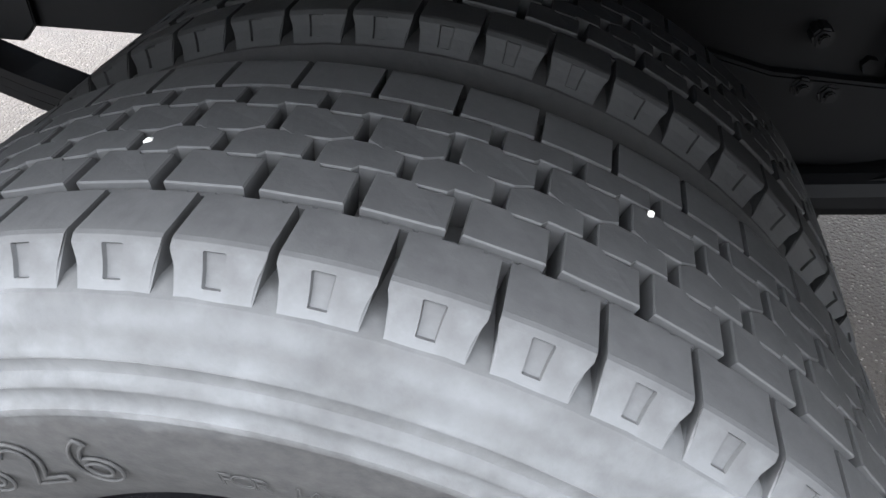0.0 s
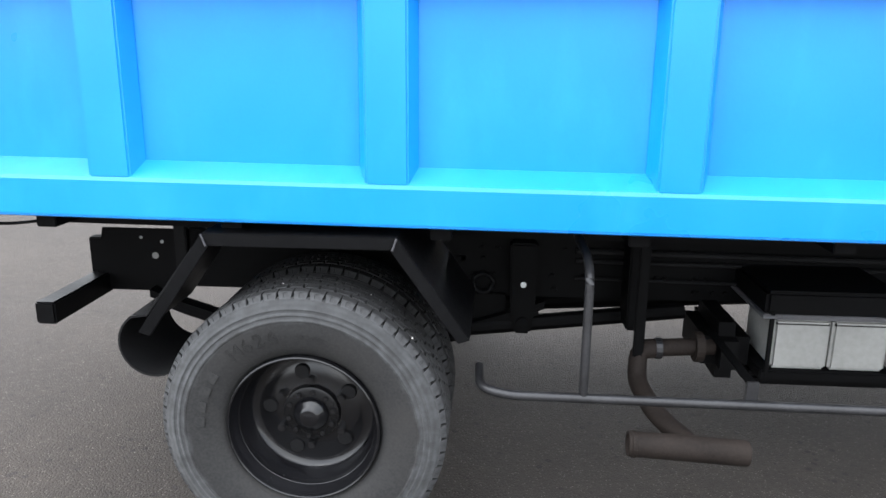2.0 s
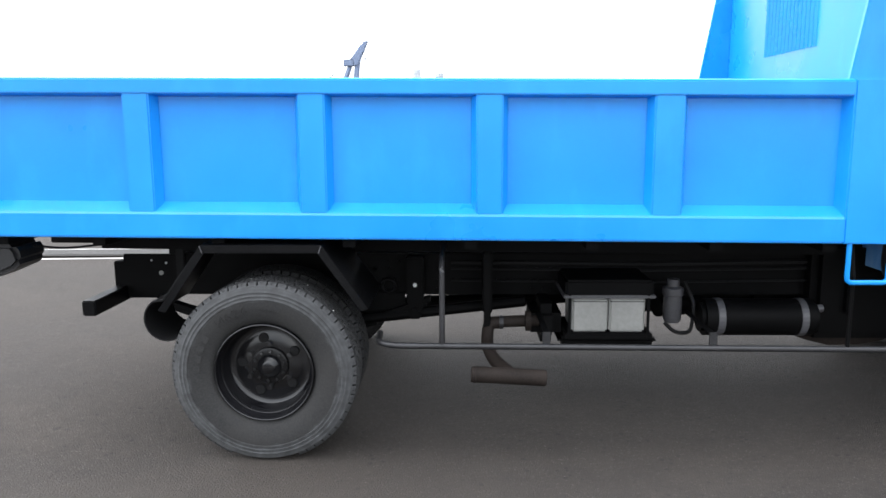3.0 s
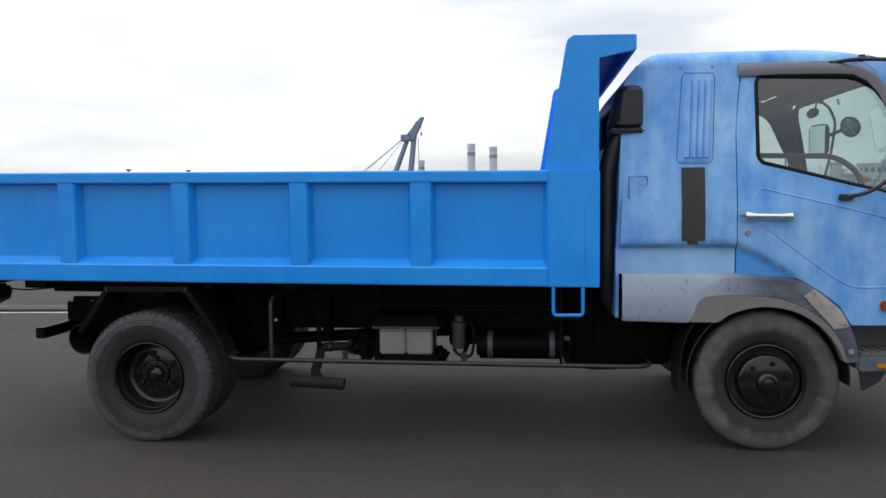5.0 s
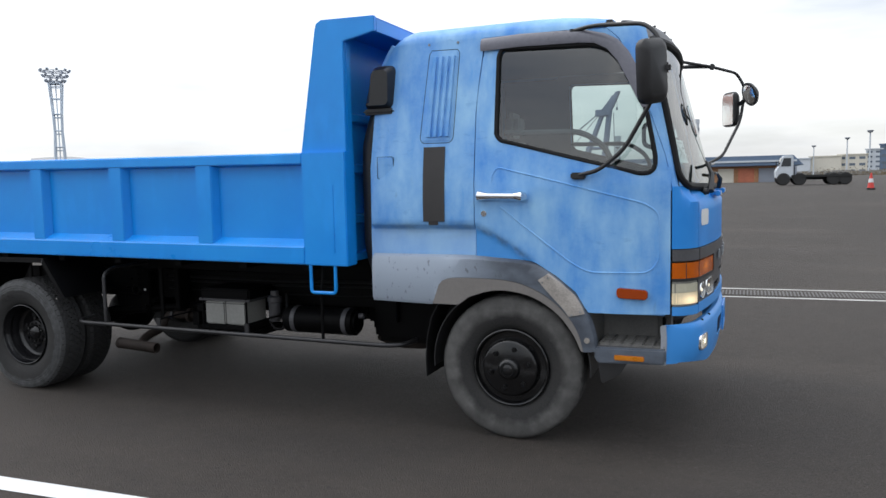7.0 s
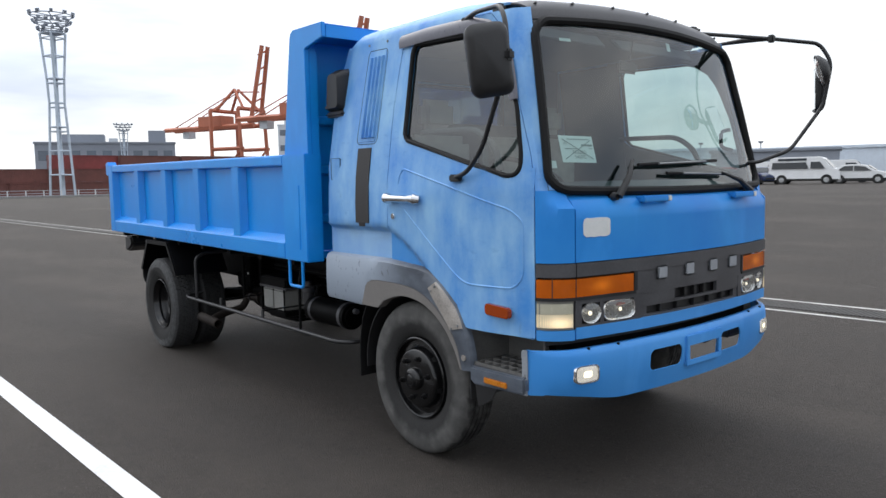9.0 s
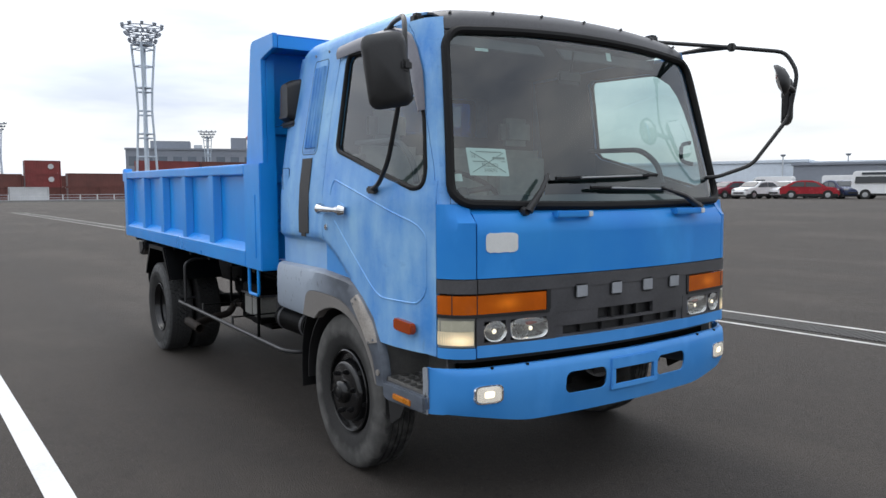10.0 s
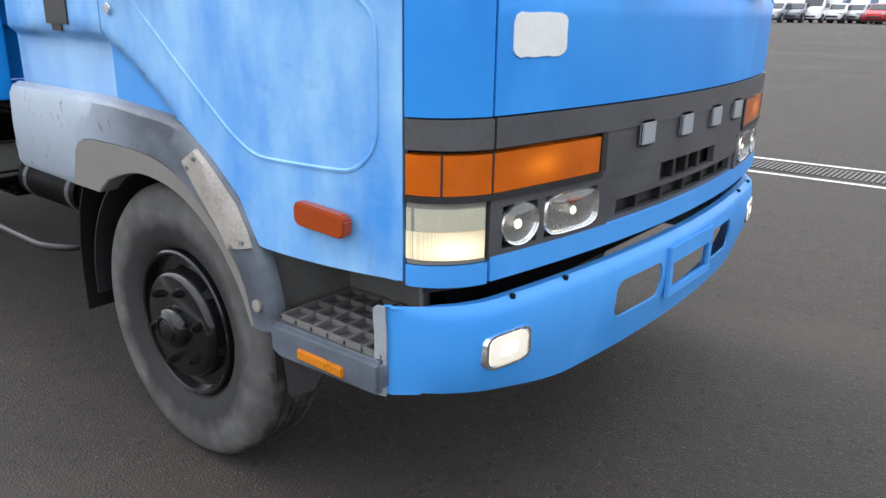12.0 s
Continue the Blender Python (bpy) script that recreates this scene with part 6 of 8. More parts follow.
# ---- mirrors
def mirror_shell(w, h, d):
    """A housing with well rounded corners, deeper in its middle."""
    pts = []
    for cx, cz, a0 in ((w - 0.045, h - 0.045, 0), (-w + 0.045, h - 0.045, 90), (-w + 0.045, -h + 0.045, 180), (w - 0.045, -h + 0.045, 270)):
        pts += [(cx + 0.045 * math.cos(radians(a0 + 22.5 * i)), cz + 0.045 * math.sin(radians(a0 + 22.5 * i))) for i in range(5)]
    bm, rings = bmesh.new(), []
    for x, k in ((-d, 0.97), (-d * 0.6, 1.0), (d * 0.1, 1.0), (d * 0.65, 0.90), (d, 0.72)):
        rings.append([bm.verts.new((x, p * k, q * k)) for p, q in pts])
    for a, b in zip(rings, rings[1:]):
        for i in range(len(a)):
            bm.faces.new((a[i], a[(i + 1) % len(a)], b[(i + 1) % len(a)], b[i]))
    bm.faces.new(rings[0])
    bm.faces.new(rings[-1])
    bmesh.ops.recalc_face_normals(bm, faces=bm.faces)
    return bm


def near_mirror():
    m = new("wing_mirror")
    m.parent = truck
    tagged(m, "black plastic wing mirror on a bent tube arm")
    a0 = (4.255, side_y(4.25, 2.31) - 0.004, 2.325)
    low = (4.30, -0.004, 1.528)
    arm = rounded([a0, (4.37, 0.085, 2.338), (4.66, -0.03, 2.302), (4.735, -0.07, 2.22), (4.762, -0.085, 2.06), (4.70, -0.085, 1.90), (4.56, -0.06, 1.66), (4.42, -0.035, 1.552), (4.31, -0.012, 1.530)], 0.06)
    part("mirror_arm", tube(arm, 0.0115, 10), BLACK_PLASTIC, m, "black bent steel tube", True)
    part("arm_foot", box(4.235, 4.315, a0[1] - 0.015, a0[1] + 0.02, 2.305, 2.335, 0.006), BLACK_PLASTIC, m)
    part("arm_foot", box(4.265, 4.345, -0.022, 0.006, 1.508, 1.545, 0.007), BLACK_PLASTIC, m)
    part("arm_joint", box(4.735, 4.795, -0.115, -0.065, 2.035, 2.085, 0.012), BLACK_PLASTIC, m)
    part("arm_knob", box(4.415, 4.475, 0.145, 0.205, 2.322, 2.376, 0.014), BLACK_PLASTIC, m)
    sh = mirror_shell(0.098, 0.160, 0.034)
    sh.transform(Matrix.Translation((4.715, -0.150, 2.040)) @ pose(0, 0, 0, 8, 3, -28))
    h = part("mirror_shell", sh, BLACK_PLASTIC, m, "rounded black mirror housing", True)
    gl = box(-0.038, -0.0345, -0.080, 0.080, -0.142, 0.142, 0.0)
    gl.transform(Matrix.Translation((4.715, -0.150, 2.040)) @ pose(0, 0, 0, 8, 3, -28))
    part("mirror_glass", gl, MIRROR, h)


def far_mirror():
    m = new("wing_mirror")
    m.parent = truck
    tagged(m, "black round and rectangular mirrors on a long tube arm")
    A, B, C, D, E = (4.489, 1.80, 2.405), (4.90, 2.005, 2.327), (5.071, 2.265, 2.300), (5.10, 2.270, 1.93), (4.86, 1.95, 1.590)
    part("mirror_arm", tube(rounded([A, B, C, (5.135, 2.285, 2.18), D, (4.98, 2.11, 1.66), E, (4.80, 1.90, 1.59)], 0.05), 0.0115, 10), BLACK_PLASTIC, m, "black bent steel tube", True)
    part("brace", tube([(4.56, 1.93, 2.330), (4.74, 1.965, 2.335), B], [0.009, 0.016, 0.012], 8), BLACK_PLASTIC, m)
    part("arm_foot", box(4.455, 4.525, 1.77, 1.83, 2.375, 2.440, 0.010), BLACK_PLASTIC, m)
    part("arm_joint", box(4.88, 4.92, 1.985, 2.025, 2.305, 2.35, 0.008), BLACK_PLASTIC, m)
    rd = lathe([(0.0, -0.055), (0.05, -0.045), (0.085, -0.015), (0.090, 0.004), (0.080, 0.006)], 28, "x")
    rd.transform(Matrix.Translation((5.165, 2.06, 2.113)) @ pose(0, 0, 0, 0, 18, 212))
    r = part("round_shell", rd, BLACK_PLASTIC, m, "round black convex mirror", True)
    rg = lathe([(0.0, 0.020), (0.04, 0.016), (0.080, 0.003)], 28, "x")
    rg.transform(Matrix.Translation((5.165, 2.06, 2.113)) @ pose(0, 0, 0, 0, 18, 212))
    part("mirror_glass", rg, MIRROR, r, smooth=True)
    sh = mirror_shell(0.092, 0.135, 0.030)
    sh.transform(Matrix.Translation((5.035, 2.36, 2.03)) @ pose(0, 0, 0, 0, 0, 30))
    h = part("mirror_shell", sh, BLACK_PLASTIC, m, "black mirror housing", True)
    gl = box(-0.0345, -0.0305, -0.078, 0.078, -0.120, 0.120, 0.0)
    gl.transform(Matrix.Translation((5.035, 2.36, 2.03)) @ pose(0, 0, 0, 0, 0, 30))
    part("mirror_glass", gl, MIRROR, h)
    part("mirror_clamp", tube([(5.16, 2.09, 2.11), (5.12, 2.27, 2.08), (5.05, 2.35, 2.04)], 0.016, 10), BLACK_PLASTIC, m)


near_mirror()
far_mirror()

# ---- intake stack behind the cab
st_ = mirror_shell(0.088, 0.145, 0.135)
st_.transform(Matrix.Translation((3.078, 0.170, 2.085)) @ pose(0, 0, 0, 0, 0, -90))
for v_ in st_.verts:
    v_.co.x += 0.10 * (v_.co.z - 2.0) * (v_.co.x < 3.06) - 0.03 * (v_.co.z < 2.0) * (v_.co.x < 3.06)
part("air_intake", st_, BLACK_PLASTIC, truck, "black plastic air intake cowl behind the cab", True)
part("intake_lip", box(2.955, 3.166, 0.055, 0.300, 1.928, 1.962, 0.014), BLACK_PLASTIC, truck)
part("intake_pipe", tube(rounded([(3.03, 0.16, 1.95), (2.955, 0.16, 1.75), (2.95, 0.16, 1.1), (2.98, 0.25, 0.85), (3.15, 0.5, 0.75)], 0.1), 0.055, 16), BLACK_PLASTIC, truck, smooth=True)

# ---- cabin inside
part("dashboard", prism([(4.36, 1.05), (4.36, 1.42), (4.46, 1.50), (4.60, 1.475), (4.80, 1.435), (4.80, 1.05)], "y", 0.12, far(0.12), 0.02), CABIN, truck, "dark grey dashboard", True)
part("cabin_lining", back_skin((0.97, 1.5, 1.90, 2.165, 2.33), lambda z: 0.16, lambda z: 3.26, 0.012), CABIN, truck)
part("headliner", box(3.24, 4.42, 0.17, far(0.17), 2.325, 2.345, 0.006), CABIN, truck)
for y, w in ((0.55, 0.25), (1.12, 0.20), (1.58, 0.25)):
    seat = part("seat", box(3.55, 4.02, y - w, y + w, 1.10, 1.30, 0.06), SEAT, truck, "grey fabric cab seat", True)
    bk = box(3.42, 3.56, y - w, y + w, 1.26, 1.80, 0.055)
    bk.transform(Matrix.Translation((0.0, 0, 0)))
    part("backrest", bk, SEAT, seat, smooth=True)
    if w > 0.22:
        part("headrest", box(3.42, 3.53, y - 0.13, y + 0.13, 1.83, 2.02, 0.04), SEAT, seat, smooth=True)
sw = part("steering_wheel", tube([Matrix.Translation((4.26, 0.56, 1.535)) @ pose(0, 0, 0, 0, 28, 0) @ Vector((0.21 * math.cos(a), 0.21 * math.sin(a), 0)) for a in [2 * math.pi * i / 36 for i in range(36)]], 0.014, 8, True),
          BLACK_PLASTIC, truck, "black steering wheel", True)
part("column", cylinder((4.26, 0.56, 1.52), (4.45, 0.56, 1.20), 0.04, 12), BLACK_PLASTIC, sw)
part("spoke", tube([Matrix.Translation((4.26, 0.56, 1.535)) @ pose(0, 0, 0, 0, 28, 0) @ Vector(p) for p in ((0, -0.2, 0), (0, 0, -0.03), (0, 0.2, 0))], 0.016, 8), BLACK_PLASTIC, sw)
for y in (0.10, far(0.10)):
    part("grab_bar", tube(rounded([(3.84, y + (0.05 if y < 1 else -0.05), 1.785), (4.30, y + (0.05 if y < 1 else -0.05), 1.775), (4.43, y + (0.05 if y < 1 else -0.05), 1.68), (4.47, y + (0.05 if y < 1 else -0.05), 1.56)], 0.08), 0.017, 8), CABIN, truck, smooth=True)
for y in (0.10, far(0.10)):
    sgn = 0.03 if y < 1 else -0.03
    part("pillar_handle", tube(rounded([(4.66, y + sgn, 1.80), (4.63, y + 2.6 * sgn, 1.79), (4.63, y + 2.6 * sgn, 1.69), (4.68, y + sgn, 1.67)], 0.03), 0.012, 8), CABIN, truck, smooth=True)


def linings(mirror):
    """Grey trim on the inside of door, pillars and quarter."""
    belt = lambda x: interp(WIN_LO, x) if x > 3.822 else 1.775
    put_side("door_lining", band(lambda x: max(1.0, interp(SILL, x) + 0.03), belt, 3.70, 4.74, 24, side_pt(0.040), 4, 0.006), CABIN, truck, mirror, "grey door lining")
    rows = [[(x, side_y(x, z) + 0.040, z) for x in (3.28, 3.5, 3.822)] for z in (1.0, 1.4, 1.8, 2.1, 2.31)]
    put_side("quarter_lining", sheet(rows, 0.006), CABIN, truck, mirror)
    rows = []
    for i in range(13):
        z = 1.45 + (2.30 - 1.45) * i / 12
        wi = interp([(1.44, 4.70), (1.565, 4.706), (1.62, 4.706), (1.85, 4.66), (2.06, 4.58), (2.15, 4.52), (2.215, 4.44), (2.245, 4.36), (2.33, 4.30)], z)
        b = ws_pt(0, z, -0.03)
        rows.append([(wi, side_y(wi, z) + 0.040, z), (A_EDGE(z) - 0.005, side_y(A_EDGE(z), z) + 0.045, z), (b[0] * 0.6 + A_EDGE(z) * 0.4, b[1] * 0.5 + (side_y(A_EDGE(z), z) + 0.045) * 0.5 + 0.012, z), (b[0], b[1] + 0.024, z)])
    put_side("pillar_lining", sheet(rows, 0.006), CABIN, truck, mirror)
    put_side("head_lining_edge", band(lambda x: interp(WIN_HI, x) if x > 3.822 else 2.225, lambda x: 2.325, 3.735, 4.40, 12, side_pt(0.040), 2, 0.006), CABIN, truck, mirror)


linings(False)
linings(True)
# added slats keep the screen's top dark inside; no visors are seen there
for y0, y1 in ((0.24, 0.98), (1.12, 1.86)):
    part("sky_blocker", prism([(4.40, 2.315), (4.468, 2.245), (4.460, 2.237), (4.385, 2.305)], "y", y0, y1, 0.004), CABIN, truck, "grey slat added to hide bright sky at the screen top")
part("inner_mirror", box(4.50, 4.53, 1.02, 1.20, 2.10, 2.17, 0.015), BLACK_PLASTIC, truck, smooth=True)
part("inner_mirror_stem", tube([(4.53, 1.11, 2.16), (4.55, 1.11, 2.27)], 0.006, 6), BLACK_PLASTIC, truck)

# ---- under the body: guard rail, tank, battery, silencer, exhaust
gr = part("guard_rail", tube(rounded([(0.515, 0.16, 0.535), (0.52, 0.02, 0.528), (0.60, -0.015, 0.522), (3.10, -0.012, 0.508), (3.20, 0.04, 0.507), (3.22, 0.20, 0.507)], 0.05), 0.0145, 12), RAIL, truck, "bent steel tube side guard rail", True)
part("rail_post", tube(rounded([(0.82, -0.013, 0.53), (0.82, -0.013, 0.885), (0.82, 0.06, 0.925), (0.82, 0.60, 0.93)], 0.06), 0.0135, 10), RAIL, gr, smooth=True)
for x in (1.30, 2.06):
    part("rail_tab", box(x - 0.018, x + 0.018, -0.004, 0.006, 0.520, 0.585, 0.002), RAIL, gr)
    part("rail_tab_arm", box(x - 0.014, x + 0.014, 0.006, 0.45, 0.572, 0.580, 0.002), BLACK, gr)
part("rail_post", tube([(2.66, -0.012, 0.51), (2.66, -0.010, 0.85), (2.66, 0.02, 0.99)], 0.010, 8), BLACK, gr)

bt = part("battery_box", box(1.425, 1.860, 0.30, 0.64, 0.678, 0.765, 0.012), BLACK, truck, "dark battery lid and tray")
for x in (1.460, 1.644):
    cell = part("battery", box(x, x + 0.178, 0.305, 0.56, 0.500, 0.674, 0.010), BATTERY, bt, "dusty white battery case")
    part("case_rim", box(x + 0.006, x + 0.172, 0.3035, 0.5, 0.652, 0.660, 0.002), BLACK_RUBBER, cell)
part("battery_tray", box(1.425, 1.860, 0.295, 0.64, 0.462, 0.498, 0.006), BLACK, bt)
for x in (1.440, 1.828):
    part("tray_strap", box(x, x + 0.014, 0.293, 0.303, 0.47, 0.70, 0.002), BLACK, bt)
part("lid_edge", box(1.415, 1.870, 0.292, 0.645, 0.674, 0.690, 0.003), DARK_PLASTIC, bt)
part("silencer", box(1.262, 1.418, 0.34, 0.70, 0.425, 0.625, 0.05), BLACK, truck, "black exhaust silencer box", True)
part("silencer_shell", box(1.40, 1.90, 0.36, 0.72, 0.412, 0.4605, 0.02), BLACK, truck, smooth=True)
part("transmission", box(1.90, 2.52, 0.80, 1.26, 0.47, 0.84, 0.05), BLACK, truck)
part("cross_tube", cylinder((1.93, 0.50, 0.58), (2.20, 0.62, 0.57), 0.05, 14), BLACK, truck)
part("silencer_pipe", tube([(1.06, 0.36, 0.535), (1.30, 0.40, 0.535)], 0.030, 14), RUST, truck, smooth=True)
part("pipe_flange", lathe([(0.030, 1.235), (0.052, 1.235), (0.052, 1.262), (0.030, 1.262)], 20, "x", center=(0, 0.39, 0.535)), RUST, truck)
ex = part("exhaust_down_pipe", tube(rounded([(1.11, 0.36, 0.535), (1.045, 0.355, 0.530), (1.035, 0.31, 0.44), (1.06, 0.12, 0.415), (1.14, -0.02, 0.388)], 0.07), 0.031, 14), RUST, truck, "rusty exhaust pipe", True)
tp = lathe([(0.030, 0.0), (0.036, 0.0), (0.0375, 0.01), (0.0385, 0.335), (0.037, 0.345), (0.033, 0.345), (0.033, 0.03), (0.030, 0.02)], 24, "x", close=True)
tp.transform(Matrix.Translation((0.953, -0.035, 0.394)) @ pose(0, 0, 0, 0, 3.2, 1))
part("tail_pipe", tp, RUST, ex, "short rusty flared tail pipe", True)
part("tail_pipe_seam", lathe([(0.0378, 0.0), (0.0400, 0.001), (0.0400, 0.012), (0.0378, 0.013)], 24, "x", center=(0.962, -0.035, 0.3932)), RUST, ex)
part("pipe_hanger", box(1.02, 1.055, 0.32, 0.335, 0.50, 0.90, 0.004), BLACK, truck)
part("pipe_clamp", lathe([(0.032, 0.0), (0.036, 0.0), (0.036, 0.02), (0.032, 0.02)], 16, "x", center=(1.10, 0.362, 0.535)), RAIL, ex)
at_ = part("air_tank", cylinder((2.115, 0.40, 0.556), (2.695, 0.40, 0.556), 0.094, 28, 0.02), BLACK, truck, "black steel air tank", True)
for x in (2.19, 2.60):
    part("tank_strap", lathe([(0.095, x), (0.0965, x + 0.001), (0.0965, x + 0.034), (0.095, x + 0.035)], 28, "x", center=(0, 0.40, 0.556)), DARK_PLASTIC, at_)
part("tank_cap", lathe([(0.0, 2.70), (0.02, 2.70), (0.02, 2.735), (0.0, 2.738)], 12, "x", center=(0, 0.40, 0.60)), DARK_PLASTIC, at_)
fl_ = part("fuel_filter", lathe([(0.0, 0.52), (0.038, 0.522), (0.046, 0.54), (0.046, 0.66), (0.052, 0.665), (0.052, 0.70), (0.03, 0.71), (0.03, 0.745), (0.0, 0.748)], 20, "z", center=(1.99, 0.43, 0)), DARK_PLASTIC, truck, "greasy dark metal filter canister", True)
part("hose", tube(rounded([(1.95, 0.42, 0.52), (2.0, 0.40, 0.47), (2.08, 0.40, 0.47), (2.10, 0.42, 0.62), (2.06, 0.48, 0.72)], 0.04), 0.010, 8), BLACK_RUBBER, fl_, smooth=True)
for z_, y_, r_ in ((0.80, 0.615, 0.012), (0.765, 0.612, 0.008), (0.70, 0.61, 0.006)):
    part("brake_pipe", tube([(0.85, y_, z_), (1.9, y_ - 0.004, z_ - 0.01), (2.95, y_, z_ + 0.005)], r_, 8), BLACK_RUBBER, truck)
for x in (1.02, 2.90):
    part("bracket_plate", box(x, x + 0.05, 0.48, 0.62, 0.55, 0.93, 0.006), BLACK, truck)
pan = prism([(2.70, 0.392), (2.80, 0.36), (2.90, 0.338), (3.06, 0.342), (3.18, 0.365), (3.24, 0.395), (3.22, 0.44), (2.74, 0.44)], "y", 0.62, 0.95, 0.014)
part("oil_pan", pan, RUST, truck, "rusty brown engine pan hanging low")
part("fuel_tank_far", box(1.2, 2.4, far(0.62), far(0.12), 0.45, 0.85, 0.04), BLACK, truck, "black fuel tank")

# ---------------------------------------------------------------- notice and stickers behind the windscreen
def on_glass(name, y0, y1, z0, z1, tilt, mat, label, category, off=-0.02):
    def p(a, b):
        y, z = y0 + (y1 - y0) * a, z0 + (z1 - z0) * b + tilt * (a - 0.5)
        e = NARROW(z)
        return ws_pt((y - e) / (far(e) - e), z, off)
    ob = obj(name, sheet([[p(i / 6, j / 4) for i in range(7)] for j in range(5)], 0.0006), mat)
    return tagged(ob, label, category), p


notice, pn = on_glass("notice_sheet", 0.222, 0.424, 1.588, 1.715, -0.004, PAPER, "pale green printed paper notice behind the windscreen", "paper")


def bar(p, a0, a1, b0, b1, skew=0.0):
    rows = []
    for b in (b0, b1):
        rows.append([tuple(Vector(p(a0 + (a1 - a0) * i / 4, b + skew * i / 4)) + Vector((0.003, 0, 0))) for i in range(5)])
    return sheet(rows, 0.0008)


for a0, a1, b0, b1 in ((0.62, 0.94, 0.62, 0.69), (0.22, 0.88, 0.86, 0.885), (0.12, 0.45, 0.50, 0.525), (0.84, 0.94, 0.52, 0.54)):
    part("print_bar", bar(pn, a0, a1, b0, b1), INK, notice)


def printed(p, text, a, b, size):
    """Characters printed on the sheet, read from outside."""
    cu = bpy.data.curves.new("printed_text", "FONT")
    cu.body, cu.size = text, size
    cu.materials.append(INK)
    ob = new("printed_text", cu)
    ob.parent = notice
    o = Vector(p(a, b)) + Vector((0.0032, 0, 0))
    ex = (Vector(p(a + 0.1, b)) - Vector(p(a, b))).normalized()
    ez = ex.cross(Vector(p(a, b + 0.1)) - Vector(p(a, b))).normalized()
    m = Matrix((ex, ez.cross(ex), ez)).transposed().to_4x4()
    ob.matrix_local = Matrix.Translation(o) @ m


printed(pn, "F3", 0.10, 0.64, 0.020)
printed(pn, "FK628D", 0.32, 0.32, 0.025)
printed(pn, "540092", 0.36, 0.15, 0.023)
part("crossed_stroke", bar(pn, 0.08, 0.92, 0.10, 0.13, 0.74), INK, notice)
part("crossed_stroke", bar(pn, 0.08, 0.92, 0.86, 0.89, -0.74), INK, notice)
on_glass("small_sticker", 0.135, 0.182, 1.563, 1.597, 0, PAPER, "small white sticker low on the windscreen", "sticker")
on_glass("round_sticker", 1.18, 1.215, 2.20, 2.245, 0, PAPER, "small white sticker at the windscreen top", "sticker")
on_glass("clear_tag", 0.35, 0.42, 2.18, 2.195, 0, PAPER, "narrow white tag at the windscreen top", "sticker")

# ---------------------------------------------------------------- distance
CONT_RED = simple("container_red", (0.22, 0.045, 0.042), 0.6, 0, 0.3, 2)
CONT_BROWN = simple("container_brown", (0.15, 0.055, 0.045), 0.65, 0, 0.3, 2)
CONT_BLUE = simple("container_blue", (0.035, 0.085, 0.24), 0.6, 0, 0.3, 2)
CONT_WHITE = simple("container_white", (0.62, 0.63, 0.64), 0.6, 0, 0.15, 2)
CONT_TEAL = simple("container_teal", (0.18, 0.33, 0.34), 0.6, 0, 0.2, 2)
MAST_WHITE = simple("mast_pale_steel", (0.50, 0.57, 0.65), 0.5, 0.2, 0.15, 3)
# far grey, panes and crane colours are lightened to carry the distance haze
FAR_GREY = simple("far_wall_grey_hazed", (0.25, 0.275, 0.32), 0.8, 0, 0.12, 0.3)
FAR_LIGHT = simple("far_wall_light", (0.52, 0.56, 0.60), 0.8, 0, 0.12, 0.3)
SHED_PALE = simple("far_shed_pale_blue", (0.62, 0.69, 0.77), 0.7, 0, 0.14, 0.3)
FAR_BLUE = simple("far_wall_blue", (0.115, 0.165, 0.245), 0.8, 0, 0.12, 0.3)
FAR_CREAM = simple("far_wall_cream", (0.60, 0.57, 0.49), 0.8, 0, 0.1, 0.3)
FAR_GLASS = simple("far_window_hazed", (0.13, 0.16, 0.20), 0.2, 0, 0.2, 0.5)
CRANE_RED = simple("crane_orange_hazed", (0.42, 0.135, 0.075), 0.6, 0, 0.25, 0.6)
CRANE_BLUE = simple("crane_slate_hazed", (0.17, 0.22, 0.33), 0.6, 0, 0.15, 0.6)
RUST_WALL = simple("rusty_container_wall", (0.36, 0.19, 0.10), 0.8, 0, 0.5, 1.2)
TYRE_FAR = simple("far_tyre", (0.02, 0.02, 0.02), 0.8, 0, 0.3, 10)
CAR_WHITE = simple("car_white", (0.72, 0.73, 0.74), 0.25, 0, 0.04, 4)
CAR_RED = simple("car_red", (0.35, 0.015, 0.025), 0.25, 0.2, 0.1, 4)
CAR_DARKRED = simple("car_dark_red", (0.19, 0.015, 0.03), 0.25, 0.2, 0.1, 4)
CAR_GREY = simple("car_grey", (0.17, 0.18, 0.21), 0.25, 0.4, 0.1, 4)
CAR_NAVY = simple("car_navy", (0.03, 0.045, 0.10), 0.25, 0.3, 0.1, 4)
CAR_SILVER = simple("car_silver", (0.42, 0.43, 0.44), 0.25, 0.5, 0.1, 4)
CAR_GLASS = simple("car_dark_glass", (0.02, 0.025, 0.03), 0.08, 0, 0.2, 4)
CONE_RED = simple("cone_red", (0.55, 0.04, 0.03), 0.5, 0, 0.1, 8)


def facing(ob, x, y, yaw, z=None):
    ob.matrix_world = pose(x, y, ground_z(x, y) if z is None else z, 0, 0, yaw)
    return ob


